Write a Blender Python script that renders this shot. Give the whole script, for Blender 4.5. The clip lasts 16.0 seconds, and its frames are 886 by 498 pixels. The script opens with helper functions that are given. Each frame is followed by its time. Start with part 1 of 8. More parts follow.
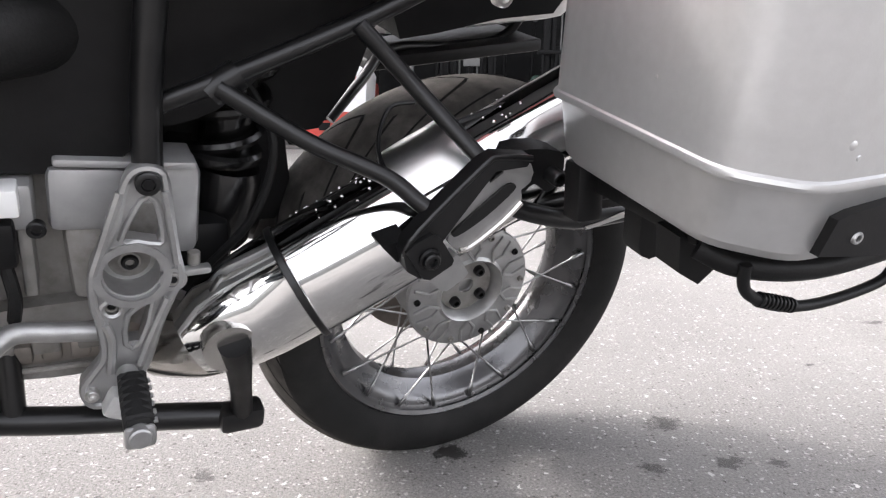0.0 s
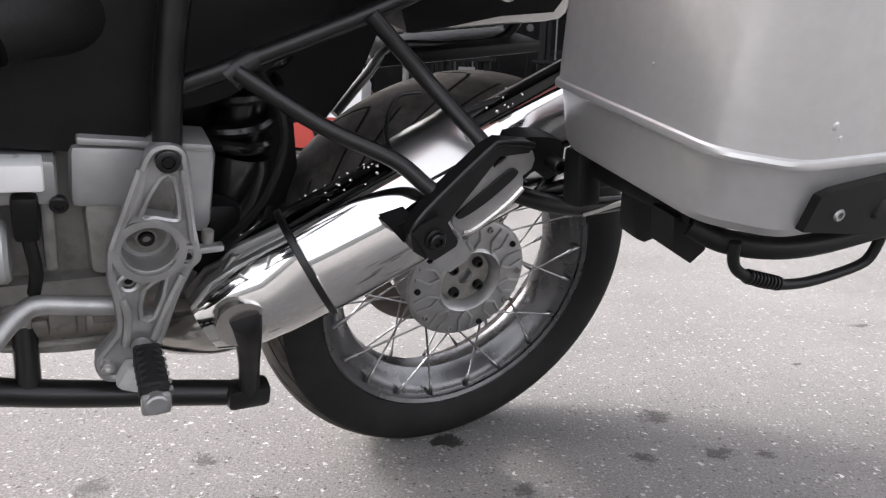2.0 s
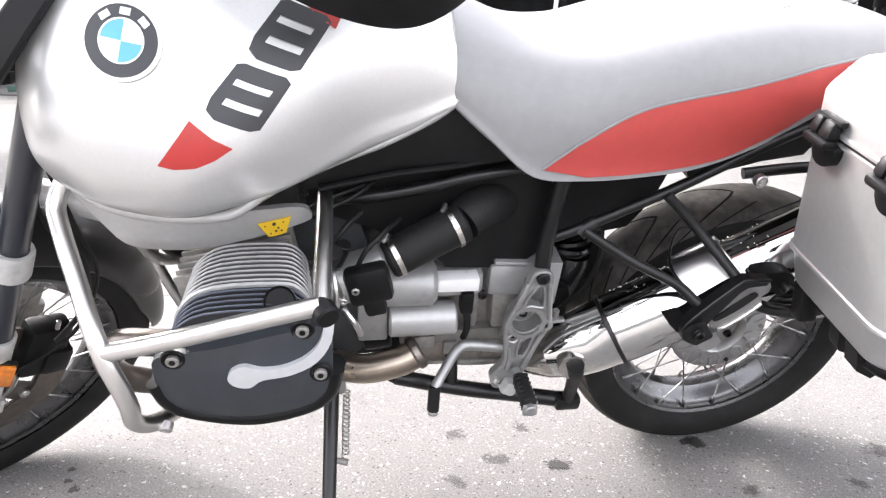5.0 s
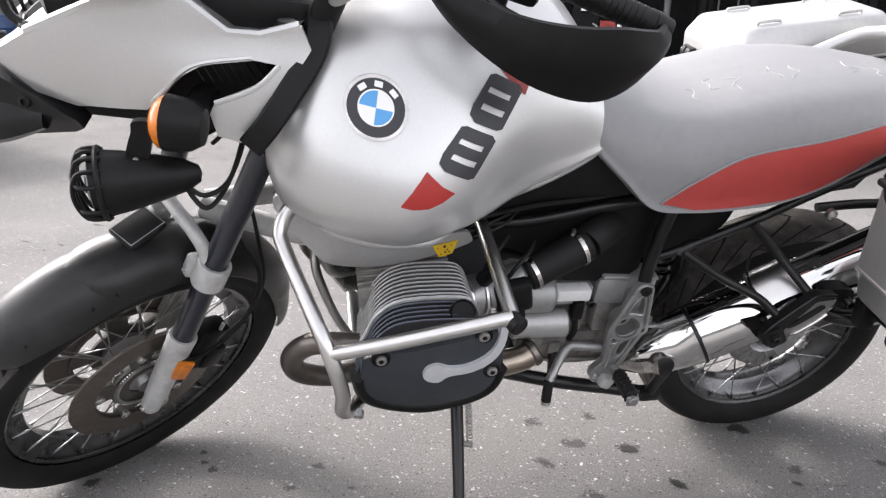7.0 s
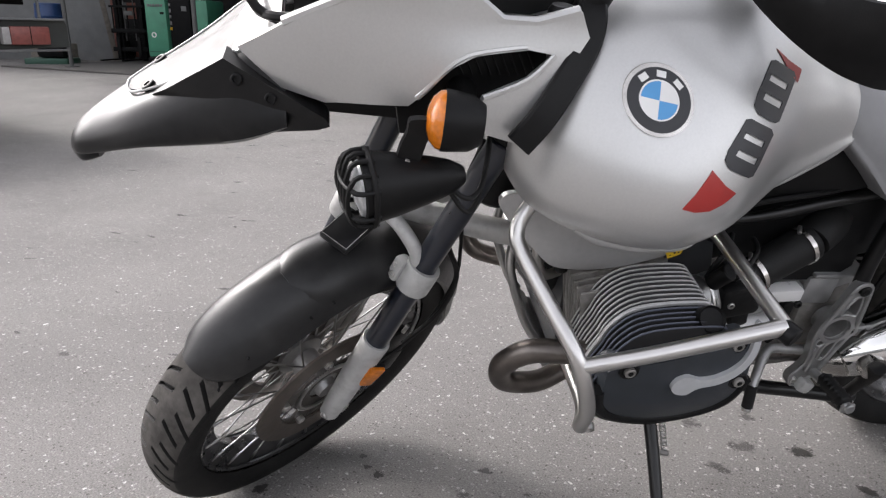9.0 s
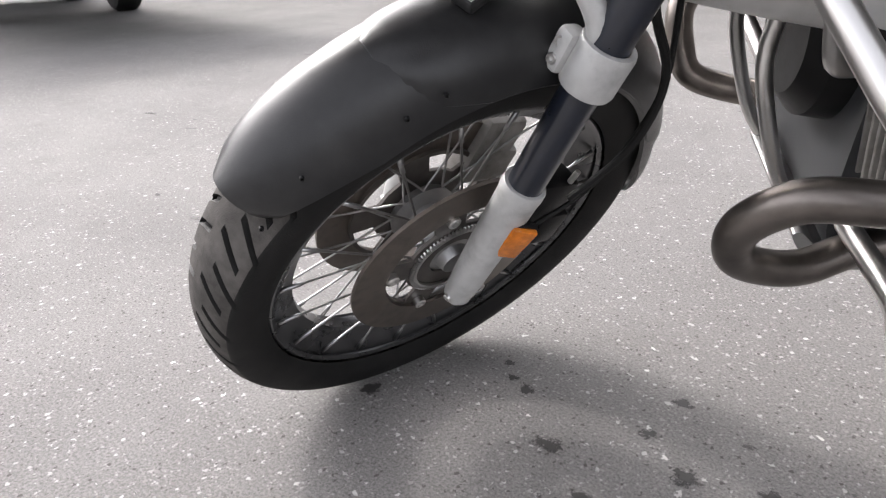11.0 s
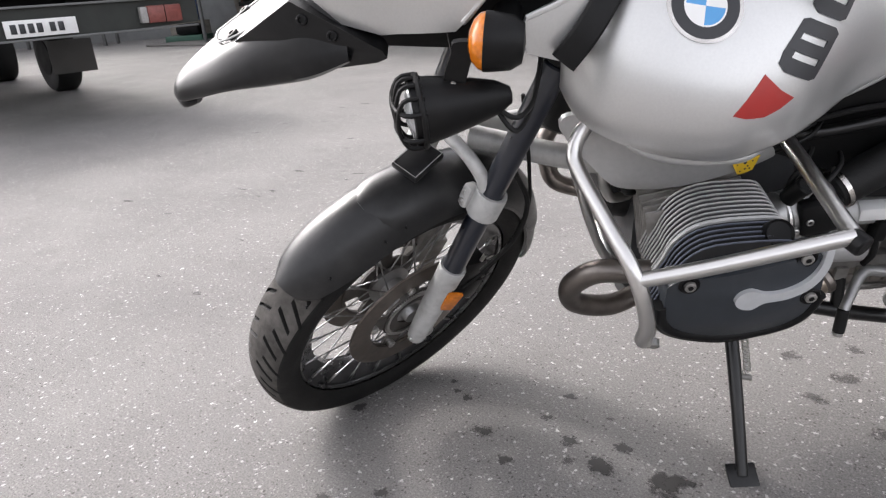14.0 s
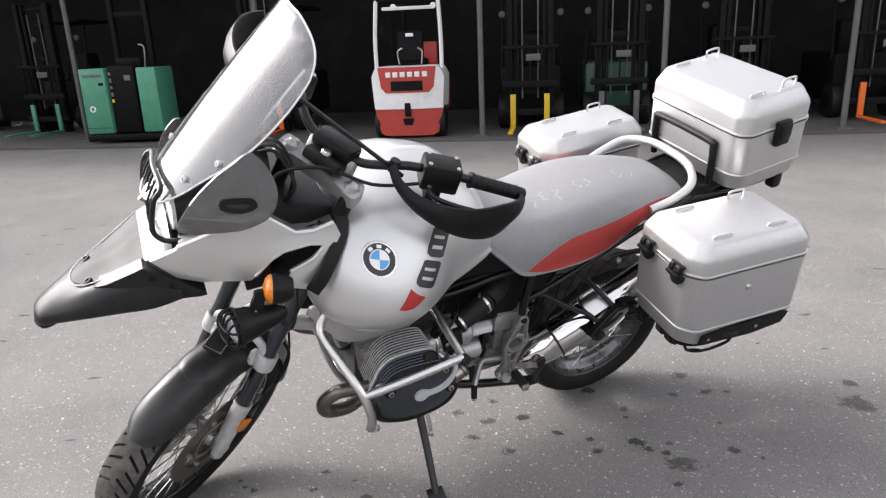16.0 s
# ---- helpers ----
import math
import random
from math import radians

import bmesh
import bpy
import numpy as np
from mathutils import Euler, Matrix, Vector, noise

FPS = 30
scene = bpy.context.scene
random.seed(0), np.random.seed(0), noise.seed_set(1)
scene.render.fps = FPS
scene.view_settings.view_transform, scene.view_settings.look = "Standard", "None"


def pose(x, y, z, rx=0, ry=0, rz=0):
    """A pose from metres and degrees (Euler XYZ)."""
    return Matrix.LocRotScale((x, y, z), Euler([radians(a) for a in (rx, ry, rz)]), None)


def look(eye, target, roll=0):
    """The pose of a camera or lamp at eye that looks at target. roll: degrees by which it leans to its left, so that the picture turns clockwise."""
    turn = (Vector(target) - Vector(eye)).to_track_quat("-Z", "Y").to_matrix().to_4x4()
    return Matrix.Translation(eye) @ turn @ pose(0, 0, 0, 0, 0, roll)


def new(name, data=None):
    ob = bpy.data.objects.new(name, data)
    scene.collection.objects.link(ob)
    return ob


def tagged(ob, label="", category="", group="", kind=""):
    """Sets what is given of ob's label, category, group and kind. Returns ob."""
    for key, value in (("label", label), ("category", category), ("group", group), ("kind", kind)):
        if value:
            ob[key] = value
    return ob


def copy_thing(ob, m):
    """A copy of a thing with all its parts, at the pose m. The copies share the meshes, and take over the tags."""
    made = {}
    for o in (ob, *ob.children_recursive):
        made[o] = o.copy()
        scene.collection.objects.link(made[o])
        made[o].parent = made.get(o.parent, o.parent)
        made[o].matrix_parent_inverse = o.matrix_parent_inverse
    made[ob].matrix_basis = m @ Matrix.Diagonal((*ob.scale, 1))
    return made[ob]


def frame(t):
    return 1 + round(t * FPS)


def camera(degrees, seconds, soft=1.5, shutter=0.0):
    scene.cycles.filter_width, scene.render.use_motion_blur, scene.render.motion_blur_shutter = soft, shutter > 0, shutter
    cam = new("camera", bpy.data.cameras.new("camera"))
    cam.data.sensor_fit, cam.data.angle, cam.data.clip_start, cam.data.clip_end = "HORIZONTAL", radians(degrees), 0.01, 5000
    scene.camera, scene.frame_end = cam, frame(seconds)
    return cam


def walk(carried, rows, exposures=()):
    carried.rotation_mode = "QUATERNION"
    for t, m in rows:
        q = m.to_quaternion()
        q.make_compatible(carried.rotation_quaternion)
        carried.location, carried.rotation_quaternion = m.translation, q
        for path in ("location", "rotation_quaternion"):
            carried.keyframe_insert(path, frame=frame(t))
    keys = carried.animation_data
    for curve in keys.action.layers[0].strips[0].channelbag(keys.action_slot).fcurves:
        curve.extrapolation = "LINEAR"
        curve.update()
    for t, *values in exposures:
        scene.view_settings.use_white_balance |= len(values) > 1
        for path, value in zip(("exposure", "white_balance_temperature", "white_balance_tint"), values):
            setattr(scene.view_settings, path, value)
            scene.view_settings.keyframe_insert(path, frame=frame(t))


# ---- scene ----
cam = camera(66.6, 16.0, 1.25)
PATH = [
    (0, (0.145, 0.219, 0.566), (-0.03, 2.168, 0.153), 1.0),
    (0.5, (0.153, 0.217, 0.512), (0.033, 2.179, 0.141), 2.1),
    (1, (0.145, 0.21, 0.521), (0.02, 2.173, 0.159), 1.8),
    (1.5, (0.142, 0.205, 0.53), (0.02, 2.167, 0.163), 2.0),
    (2, (0.136, 0.184, 0.545), (-0.016, 2.141, 0.158), 1.9),
    (2.5, (0.138, 0.145, 0.573), (-0.075, 2.096, 0.184), 2.3),
    (3, (0.146, 0.098, 0.632), (-0.14, 2.042, 0.257), 1.0),
    (3.5, (0.127, 0.025, 0.709), (-0.237, 1.93, 0.224), 0.3),
    (4, (0.138, -0.03, 0.769), (-0.496, 1.802, 0.281), -1.2),
    (4.5, (0.144, -0.127, 0.81), (-0.696, 1.607, 0.272), 0.5),
    (7, (-0.046, -0.523, 0.934), (-0.795, 1.243, 0.368), 2.2),
    (7.5, (-0.156, -0.518, 0.961), (-0.946, 1.248, 0.454), 0.9),
    (8, (-0.227, -0.538, 0.977), (-1.105, 1.188, 0.479), 0.3),
    (8.5, (-0.295, -0.58, 0.973), (-1.153, 1.157, 0.474), 0.5),
    (9, (-0.378, -0.584, 0.933), (-1.179, 1.141, 0.314), 1.2),
    (9.5, (-0.437, -0.521, 0.871), (-1.31, 1.137, 0.17), 2.3),
    (10, (-0.481, -0.374, 0.767), (-1.601, 1.071, -0.045), -0.3),
    (12.5, (-0.554, -0.205, 0.63), (-1.793, 1.121, -0.211), -2.5),
    (13, (-0.467, -0.3, 0.695), (-1.721, 1.044, -0.094), -2.0),
    (13.5, (-0.377, -0.429, 0.802), (-1.6, 0.94, 0.009), -3.9),
    (14, (-0.265, -0.6, 0.902), (-1.361, 0.904, 0.17), -4.1),
    (14.5, (-0.117, -0.753, 1.063), (-1.141, 0.837, 0.413), -3.8),
    (15, (0.031, -0.913, 1.192), (-0.759, 0.813, 0.561), -5.3),
    (15.5, (0.031, -1.084, 1.287), (-0.47, 0.757, 0.688), -3.9),
    (16, (-0.083, -1.247, 1.35), (-0.396, 0.643, 0.777), -2.4),
]
walk(cam, [(t, look(eye, target, roll)) for t, eye, target, roll in PATH], exposures=[(0.0, 1.75), (0.3, 1.5), (0.6, 1.4), (2.5, 1.4), (3.0, 1.4), (3.5, 1.58), (4.0, 1.90), (4.5, 2.10), (4.8, 2.10), (6.7, 1.25), (7.0, 1.15), (7.5, 0.95), (8.0, 0.69), (8.5, 0.64), (9.0, 0.70), (9.5, 0.82), (10.0, 0.98), (12.5, 1.22), (13.0, 1.17), (13.5, 1.14), (14.0, 1.00), (14.5, 0.82), (15.0, 0.80), (15.5, 0.95), (16.0, 0.88)])

# ---- world and sun ----
world = bpy.data.worlds.new("sky")
scene.world = world
world.use_nodes = True
_n, _l = world.node_tree.nodes, world.node_tree.links
_sky = _n.new("ShaderNodeTexSky")
_sky.sky_type, _sky.sun_disc = "NISHITA", False
_sky.sun_elevation, _sky.sun_rotation = radians(36), radians(-77)
_sky.air_density, _sky.dust_density, _sky.ozone_density = 1.0, 4.0, 1.0
_soft = _n.new("ShaderNodeHueSaturation")
_soft.inputs["Saturation"].default_value = 0.18
_l.new(_sky.outputs[0], _soft.inputs["Color"])
_tint = _n.new("ShaderNodeVectorMath")
_tint.operation = "MULTIPLY"
_tint.inputs[1].default_value = (1.03, 1.0, 1.025)
_l.new(_soft.outputs[0], _tint.inputs[0])
_l.new(_tint.outputs[0], _n["Background"].inputs[0])
_n["Background"].inputs[1].default_value = 0.268
sun = new("sun", bpy.data.lights.new("sun", "SUN"))
sun.data.energy, sun.data.angle, sun.data.color = 0.74, radians(3.0), (1.0, 0.955, 0.93)
sun.matrix_world = look((-7.88, 1.82, 5.88), (0, 0, 0))

# ---- materials ----


def mat(name, color, rough=0.5, metal=0.0, coat=0.0, vary=0.12, scale=40.0, bump=0.0, bump_scale=200.0,
        stain=0.0, stain_scale=6.0, stain_color=(0.05, 0.045, 0.04), rough_vary=0.1, alpha=1.0, random=0.0, coat_rough=0.1, spec=0.5):
    m = bpy.data.materials.new(name)
    m.use_nodes = True
    n, l = m.node_tree.nodes, m.node_tree.links
    b = n["Principled BSDF"]
    tc = n.new("ShaderNodeTexCoord")
    nz = n.new("ShaderNodeTexNoise")
    nz.inputs["Scale"].default_value, nz.inputs["Detail"].default_value = scale, 6.0
    l.new(tc.outputs["Object"], nz.inputs["Vector"])
    mr = n.new("ShaderNodeMapRange")
    mr.inputs["From Min"].default_value, mr.inputs["From Max"].default_value = 0.3, 0.7
    mr.inputs["To Min"].default_value, mr.inputs["To Max"].default_value = 1.0 - vary, 1.0 + vary
    l.new(nz.outputs["Fac"], mr.inputs["Value"])
    sc = n.new("ShaderNodeVectorMath")
    sc.operation = "SCALE"
    sc.inputs[0].default_value = color[:3]
    l.new(mr.outputs[0], sc.inputs["Scale"])
    out = sc.outputs[0]
    if random:
        oi = n.new("ShaderNodeObjectInfo")
        mr2 = n.new("ShaderNodeMapRange")
        mr2.inputs["To Min"].default_value, mr2.inputs["To Max"].default_value = 1 - random, 1 + random
        l.new(oi.outputs["Random"], mr2.inputs["Value"])
        sc2 = n.new("ShaderNodeVectorMath")
        sc2.operation = "SCALE"
        l.new(out, sc2.inputs[0])
        l.new(mr2.outputs[0], sc2.inputs["Scale"])
        out = sc2.outputs[0]
    if stain:
        ns = n.new("ShaderNodeTexNoise")
        ns.inputs["Scale"].default_value, ns.inputs["Detail"].default_value, ns.inputs["Roughness"].default_value = stain_scale, 8.0, 0.65
        l.new(tc.outputs["Object"], ns.inputs["Vector"])
        ms = n.new("ShaderNodeMapRange")
        ms.inputs["From Min"].default_value, ms.inputs["From Max"].default_value = 0.5, 0.75
        ms.inputs["To Min"].default_value, ms.inputs["To Max"].default_value = 0.0, stain
        l.new(ns.outputs["Fac"], ms.inputs["Value"])
        mx = n.new("ShaderNodeMix")
        mx.data_type = "RGBA"
        l.new(ms.outputs[0], mx.inputs["Factor"])
        l.new(out, mx.inputs[6])
        mx.inputs[7].default_value = (*stain_color, 1)
        out = mx.outputs[2]
    l.new(out, b.inputs["Base Color"])
    b.inputs["Metallic"].default_value = metal
    b.inputs["Specular IOR Level"].default_value = spec
    rr = n.new("ShaderNodeMapRange")
    rr.inputs["From Min"].default_value, rr.inputs["From Max"].default_value = 0.25, 0.75
    rr.inputs["To Min"].default_value, rr.inputs["To Max"].default_value = max(0.02, rough * (1 - rough_vary)), min(1, rough * (1 + rough_vary))
    l.new(nz.outputs["Fac"], rr.inputs["Value"])
    l.new(rr.outputs[0], b.inputs["Roughness"])
    if coat:
        b.inputs["Coat Weight"].default_value, b.inputs["Coat Roughness"].default_value = coat, coat_rough
    if bump:
        nb = n.new("ShaderNodeTexNoise")
        nb.inputs["Scale"].default_value, nb.inputs["Detail"].default_value = bump_scale, 4.0
        l.new(tc.outputs["Object"], nb.inputs["Vector"])
        bp = n.new("ShaderNodeBump")
        bp.inputs["Strength"].default_value, bp.inputs["Distance"].default_value = bump, 0.002
        l.new(nb.outputs["Fac"], bp.inputs["Height"])
        l.new(bp.outputs[0], b.inputs["Normal"])
    if alpha < 1:
        b.inputs["Alpha"].default_value = alpha
    return m


SILVER = mat("silver_paint", (0.60, 0.60, 0.592), 0.38, 0.72, 0.5, vary=0.03, scale=300, bump=0.02, bump_scale=900)
SILVER2 = mat("silver_plastic", (0.44, 0.44, 0.436), 0.40, 0.45, 0.2, vary=0.05, scale=90)
GREYPAINT = mat("fork_grey_paint", (0.52, 0.52, 0.51), 0.45, 0.2, 0.1, vary=0.08, scale=60, stain=0.35, stain_scale=25)
GRAPHITE = mat("graphite_plastic", (0.018, 0.018, 0.0185), 0.36, 0.0, 0.08, spec=0.32, vary=0.15, scale=60, bump=0.12, bump_scale=700, stain=0.25, stain_scale=9, stain_color=(0.07, 0.068, 0.065), coat_rough=0.3)
BEAKM = mat("dark_beak_plastic", (0.012, 0.012, 0.0125), 0.34, 0.0, 0.03, spec=0.20, vary=0.15, scale=60, bump=0.10, bump_scale=700, stain=0.2, stain_scale=9, stain_color=(0.04, 0.039, 0.038), coat_rough=0.3)
BLACK = mat("black_plastic", (0.006, 0.006, 0.0063), 0.44, 0.0, 0.0, spec=0.22, vary=0.2, scale=50, bump=0.12, bump_scale=600, stain=0.2, stain_scale=10, stain_color=(0.03, 0.029, 0.028))
SATIN = mat("black_satin_paint", (0.006, 0.006, 0.0063), 0.33, 0.0, 0.15, spec=0.35, vary=0.2, scale=60, stain=0.25, stain_scale=18, stain_color=(0.03, 0.029, 0.028))
GLOSSB = mat("glossy_black_paint", (0.006, 0.006, 0.0063), 0.25, 0.0, 0.15, spec=0.4, vary=0.2, scale=40, stain=0.3, stain_scale=20, stain_color=(0.03, 0.028, 0.026))
RUBBER = mat("black_rubber", (0.008, 0.008, 0.008), 0.6, spec=0.3, vary=0.25, scale=80, bump=0.3, bump_scale=300)
TREADM = mat("dusty_tread_rubber", (0.062, 0.058, 0.054), 0.85, spec=0.15, vary=0.35, scale=40, bump=0.3, bump_scale=500, stain=0.85, stain_scale=14, stain_color=(0.135, 0.126, 0.116))
TYRE = mat("tyre_rubber", (0.011, 0.0108, 0.0105), 0.7, spec=0.2, vary=0.3, scale=30, bump=0.3, bump_scale=500, stain=0.4, stain_scale=10, stain_color=(0.036, 0.034, 0.032))
NAVY = mat("dark_blue_black_tube", (0.010, 0.013, 0.022), 0.30, 0.0, 0.5, vary=0.15, scale=40)
CHROME = mat("chrome", (0.80, 0.80, 0.79), 0.07, 1.0, vary=0.03, scale=30, rough_vary=0.5)
CHROME2 = mat("worn_chrome_pipe", (0.62, 0.60, 0.57), 0.20, 1.0, vary=0.15, scale=25, stain=0.35, stain_scale=15, stain_color=(0.18, 0.15, 0.12))
SPOKE = mat("dull_spoke_steel", (0.34, 0.34, 0.34), 0.32, 1.0, vary=0.2, scale=60)
STEEL = mat("brushed_stainless", (0.66, 0.65, 0.635), 0.30, 1.0, vary=0.02, scale=40, rough_vary=0.05)
EXHAUST = mat("tanned_exhaust_steel", (0.34, 0.29, 0.24), 0.28, 1.0, vary=0.25, scale=14, stain=0.5, stain_scale=9, stain_color=(0.14, 0.10, 0.07))
HEADER = mat("dull_header_steel", (0.20, 0.18, 0.165), 0.38, 1.0, vary=0.25, scale=18, stain=0.5, stain_scale=14, stain_color=(0.07, 0.055, 0.045))
ALLOY = mat("cast_aluminium", (0.39, 0.39, 0.385), 0.42, 0.75, vary=0.10, scale=45, bump=0.12, bump_scale=500, stain=0.35, stain_scale=20, stain_color=(0.12, 0.115, 0.11))
ENGINE = mat("painted_engine_alloy", (0.37, 0.37, 0.367), 0.42, 0.45, vary=0.10, scale=35, bump=0.06, bump_scale=400, stain=0.45, stain_scale=13, stain_color=(0.10, 0.095, 0.085))
GRIMY = mat("grimy_casting", (0.28, 0.27, 0.255), 0.55, 0.4, vary=0.25, scale=30, bump=0.2, bump_scale=250, stain=0.7, stain_scale=18, stain_color=(0.06, 0.045, 0.035))
RIM = mat("polished_rim_alloy", (0.14, 0.14, 0.143), 0.28, 0.9, vary=0.12, scale=25, stain=0.45, stain_scale=16, stain_color=(0.10, 0.095, 0.09))
DISC = mat("brake_disc_steel", (0.20, 0.175, 0.155), 0.40, 0.9, vary=0.2, scale=60, stain=0.5, stain_scale=30, stain_color=(0.09, 0.06, 0.045))
INSERT = mat("pale_silver_plastic", (0.50, 0.51, 0.52), 0.38, 0.15, 0.15, vary=0.06, scale=60)
COVER = mat("slate_plastic_cover", (0.027, 0.032, 0.039), 0.42, 0.0, 0.05, vary=0.12, scale=40, bump=0.1, bump_scale=500, stain=0.3, stain_scale=12, stain_color=(0.09, 0.092, 0.095))
# grey of the head's rib crests, brightened as the light catches them
FINS = mat("lit_rib_crests", (0.52, 0.52, 0.515), 0.36, 0.4, vary=0.15, scale=50, bump=0.08, bump_scale=400, stain=0.5, stain_scale=20, stain_color=(0.30, 0.30, 0.30))
SEATG = mat("grey_seat_vinyl", (0.235, 0.235, 0.24), 0.55, vary=0.05, scale=60, bump=0.22, bump_scale=900, stain=0.12, stain_scale=10, stain_color=(0.33, 0.33, 0.33))
SEATR = mat("red_seat_vinyl", (0.42, 0.052, 0.045), 0.52, vary=0.06, scale=60, bump=0.25, bump_scale=900)
CASE = mat("brushed_case_aluminium", (0.52, 0.52, 0.516), 0.40, 0.72, vary=0.04, scale=90, bump=0.05, bump_scale=600, stain=0.12, stain_scale=7, stain_color=(0.32, 0.32, 0.32))
RED = mat("red_paint", (0.37, 0.024, 0.020), 0.4, vary=0.06)
INK = mat("dark_graphic", (0.025, 0.026, 0.03), 0.42, vary=0.1)
WHITE = mat("white_enamel", (0.80, 0.80, 0.79), 0.3, vary=0.03)
BLUE = mat("blue_enamel", (0.09, 0.33, 0.66), 0.3, vary=0.03)
AMBER = mat("amber_lens", (0.66, 0.19, 0.012), 0.18, 0.0, 0.6, vary=0.2, scale=120, bump=0.5, bump_scale=160)
YELLOW = mat("yellow_paint", (0.62, 0.40, 0.02), 0.45, vary=0.08)
BRACKETY = mat("yellow_sticker", (0.70, 0.45, 0.02), 0.4, vary=0.05)
LENS = mat("lamp_glass", (0.55, 0.56, 0.57), 0.12, 0.0, 0.8, vary=0.4, scale=50, bump=0.6, bump_scale=90)


def glassy(name, tint, opacity, rough=0.05):
    m = bpy.data.materials.new(name)
    m.use_nodes = True
    n, l = m.node_tree.nodes, m.node_tree.links
    b = n["Principled BSDF"]
    b.inputs["Base Color"].default_value = (*tint, 1)
    b.inputs["Roughness"].default_value = rough
    b.inputs["Coat Weight"].default_value = 0.5
    tc = n.new("ShaderNodeTexCoord")
    nz = n.new("ShaderNodeTexNoise")
    nz.inputs["Scale"].default_value, nz.inputs["Detail"].default_value, nz.inputs["Roughness"].default_value = 22, 10, 0.75
    l.new(tc.outputs["Object"], nz.inputs["Vector"])
    mr = n.new("ShaderNodeMapRange")
    mr.inputs["From Min"].default_value, mr.inputs["From Max"].default_value = 0.35, 0.75
    mr.inputs["To Min"].default_value, mr.inputs["To Max"].default_value = opacity * 0.8, min(1, opacity * 1.4)
    l.new(nz.outputs["Fac"], mr.inputs["Value"])
    l.new(mr.outputs[0], b.inputs["Alpha"])
    return m




def acrylic(name, haze, tint, share):
    """Clear sheet: it lets the tinted view through, mirrors by Fresnel and carries a thin scuffed haze."""
    m = bpy.data.materials.new(name)
    m.use_nodes = True
    n, l = m.node_tree.nodes, m.node_tree.links
    n.remove(n["Principled BSDF"])
    out = n["Material Output"]
    tr, gl, df = n.new("ShaderNodeBsdfTransparent"), n.new("ShaderNodeBsdfGlossy"), n.new("ShaderNodeBsdfDiffuse")
    tr.inputs[0].default_value = (*tint, 1)
    gl.inputs["Color"].default_value, gl.inputs["Roughness"].default_value = (1, 1, 1, 1), 0.04
    df.inputs[0].default_value = (*haze, 1)
    fr = n.new("ShaderNodeFresnel")
    fr.inputs["IOR"].default_value = 1.7
    tc, nz, mr = n.new("ShaderNodeTexCoord"), n.new("ShaderNodeTexNoise"), n.new("ShaderNodeMapRange")
    nz.inputs["Scale"].default_value, nz.inputs["Detail"].default_value, nz.inputs["Roughness"].default_value = 30, 12, 0.8
    l.new(tc.outputs["Object"], nz.inputs["Vector"])
    for k, v in (("From Min", 0.35), ("From Max", 0.72), ("To Min", share * 0.55), ("To Max", min(1.0, share * 1.9))):
        mr.inputs[k].default_value = v
    l.new(nz.outputs["Fac"], mr.inputs["Value"])
    a, c = n.new("ShaderNodeMixShader"), n.new("ShaderNodeMixShader")
    l.new(mr.outputs[0], a.inputs[0])
    l.new(tr.outputs[0], a.inputs[1])
    l.new(df.outputs[0], a.inputs[2])
    l.new(fr.outputs[0], c.inputs[0])
    l.new(a.outputs[0], c.inputs[1])
    l.new(gl.outputs[0], c.inputs[2])
    l.new(c.outputs[0], out.inputs["Surface"])
    return m


SCREEN = acrylic("scuffed_smoke_acrylic", (0.72, 0.73, 0.74), (0.72, 0.72, 0.72), 0.115)
SMOKED = acrylic("dark_smoked_acrylic", (0.26, 0.26, 0.26), (0.46, 0.46, 0.46), 0.28)

# ---- mesh helpers ----


def smooth_path(pts, n=8, closed=False):
    """Points on a Catmull-Rom curve through pts, n to each stretch."""
    p = [np.array(q, float) for q in pts]
    k = len(p)
    out = []
    for i in range(k if closed else k - 1):
        if closed:
            a, b, c, d = p[i - 1], p[i], p[(i + 1) % k], p[(i + 2) % k]
        else:
            a, b, c, d = p[max(i - 1, 0)], p[i], p[i + 1], p[min(i + 2, k - 1)]
        for j in range(n):
            t = j / n
            out.append(0.5 * (2 * b + (c - a) * t + (2 * a - 5 * b + 4 * c - d) * t * t + (3 * b - a - 3 * c + d) * t ** 3))
    if not closed:
        out.append(p[-1])
    return out


def part(name, bm, material, parent=None, label="", M=None, angle=38, category="", kind="", group=""):
    """Links a bmesh (or a mesh) as one object."""
    if isinstance(bm, bmesh.types.BMesh):
        bmesh.ops.recalc_face_normals(bm, faces=bm.faces[:])
        lim = radians(angle)
        for e in bm.edges:
            e.smooth = len(e.link_faces) != 2 or e.calc_face_angle(4.0) < lim
        for f in bm.faces:
            f.smooth = True
        me = bpy.data.meshes.new(name)
        bm.to_mesh(me)
        bm.free()
    else:
        me = bm
    if material is not None and not me.materials:
        for one in (material if isinstance(material, (list, tuple)) else (material,)):
            me.materials.append(one)
    ob = new(name, me)
    if parent is not None:
        ob.parent = parent
    if M is not None:
        ob.matrix_basis = M
    return tagged(ob, label, category, group, kind)


def thing(name, M, label, category, group="", kind=""):
    ob = new(name)
    ob.empty_display_size = 0.05
    ob.matrix_basis = M
    return tagged(ob, label, category, group, kind)


def frame_of(p0, p1):
    """A matrix whose z runs from p0 to p1, at p0."""
    d = Vector(p1) - Vector(p0)
    return Matrix.Translation(p0) @ d.to_track_quat("Z", "Y").to_matrix().to_4x4(), d.length


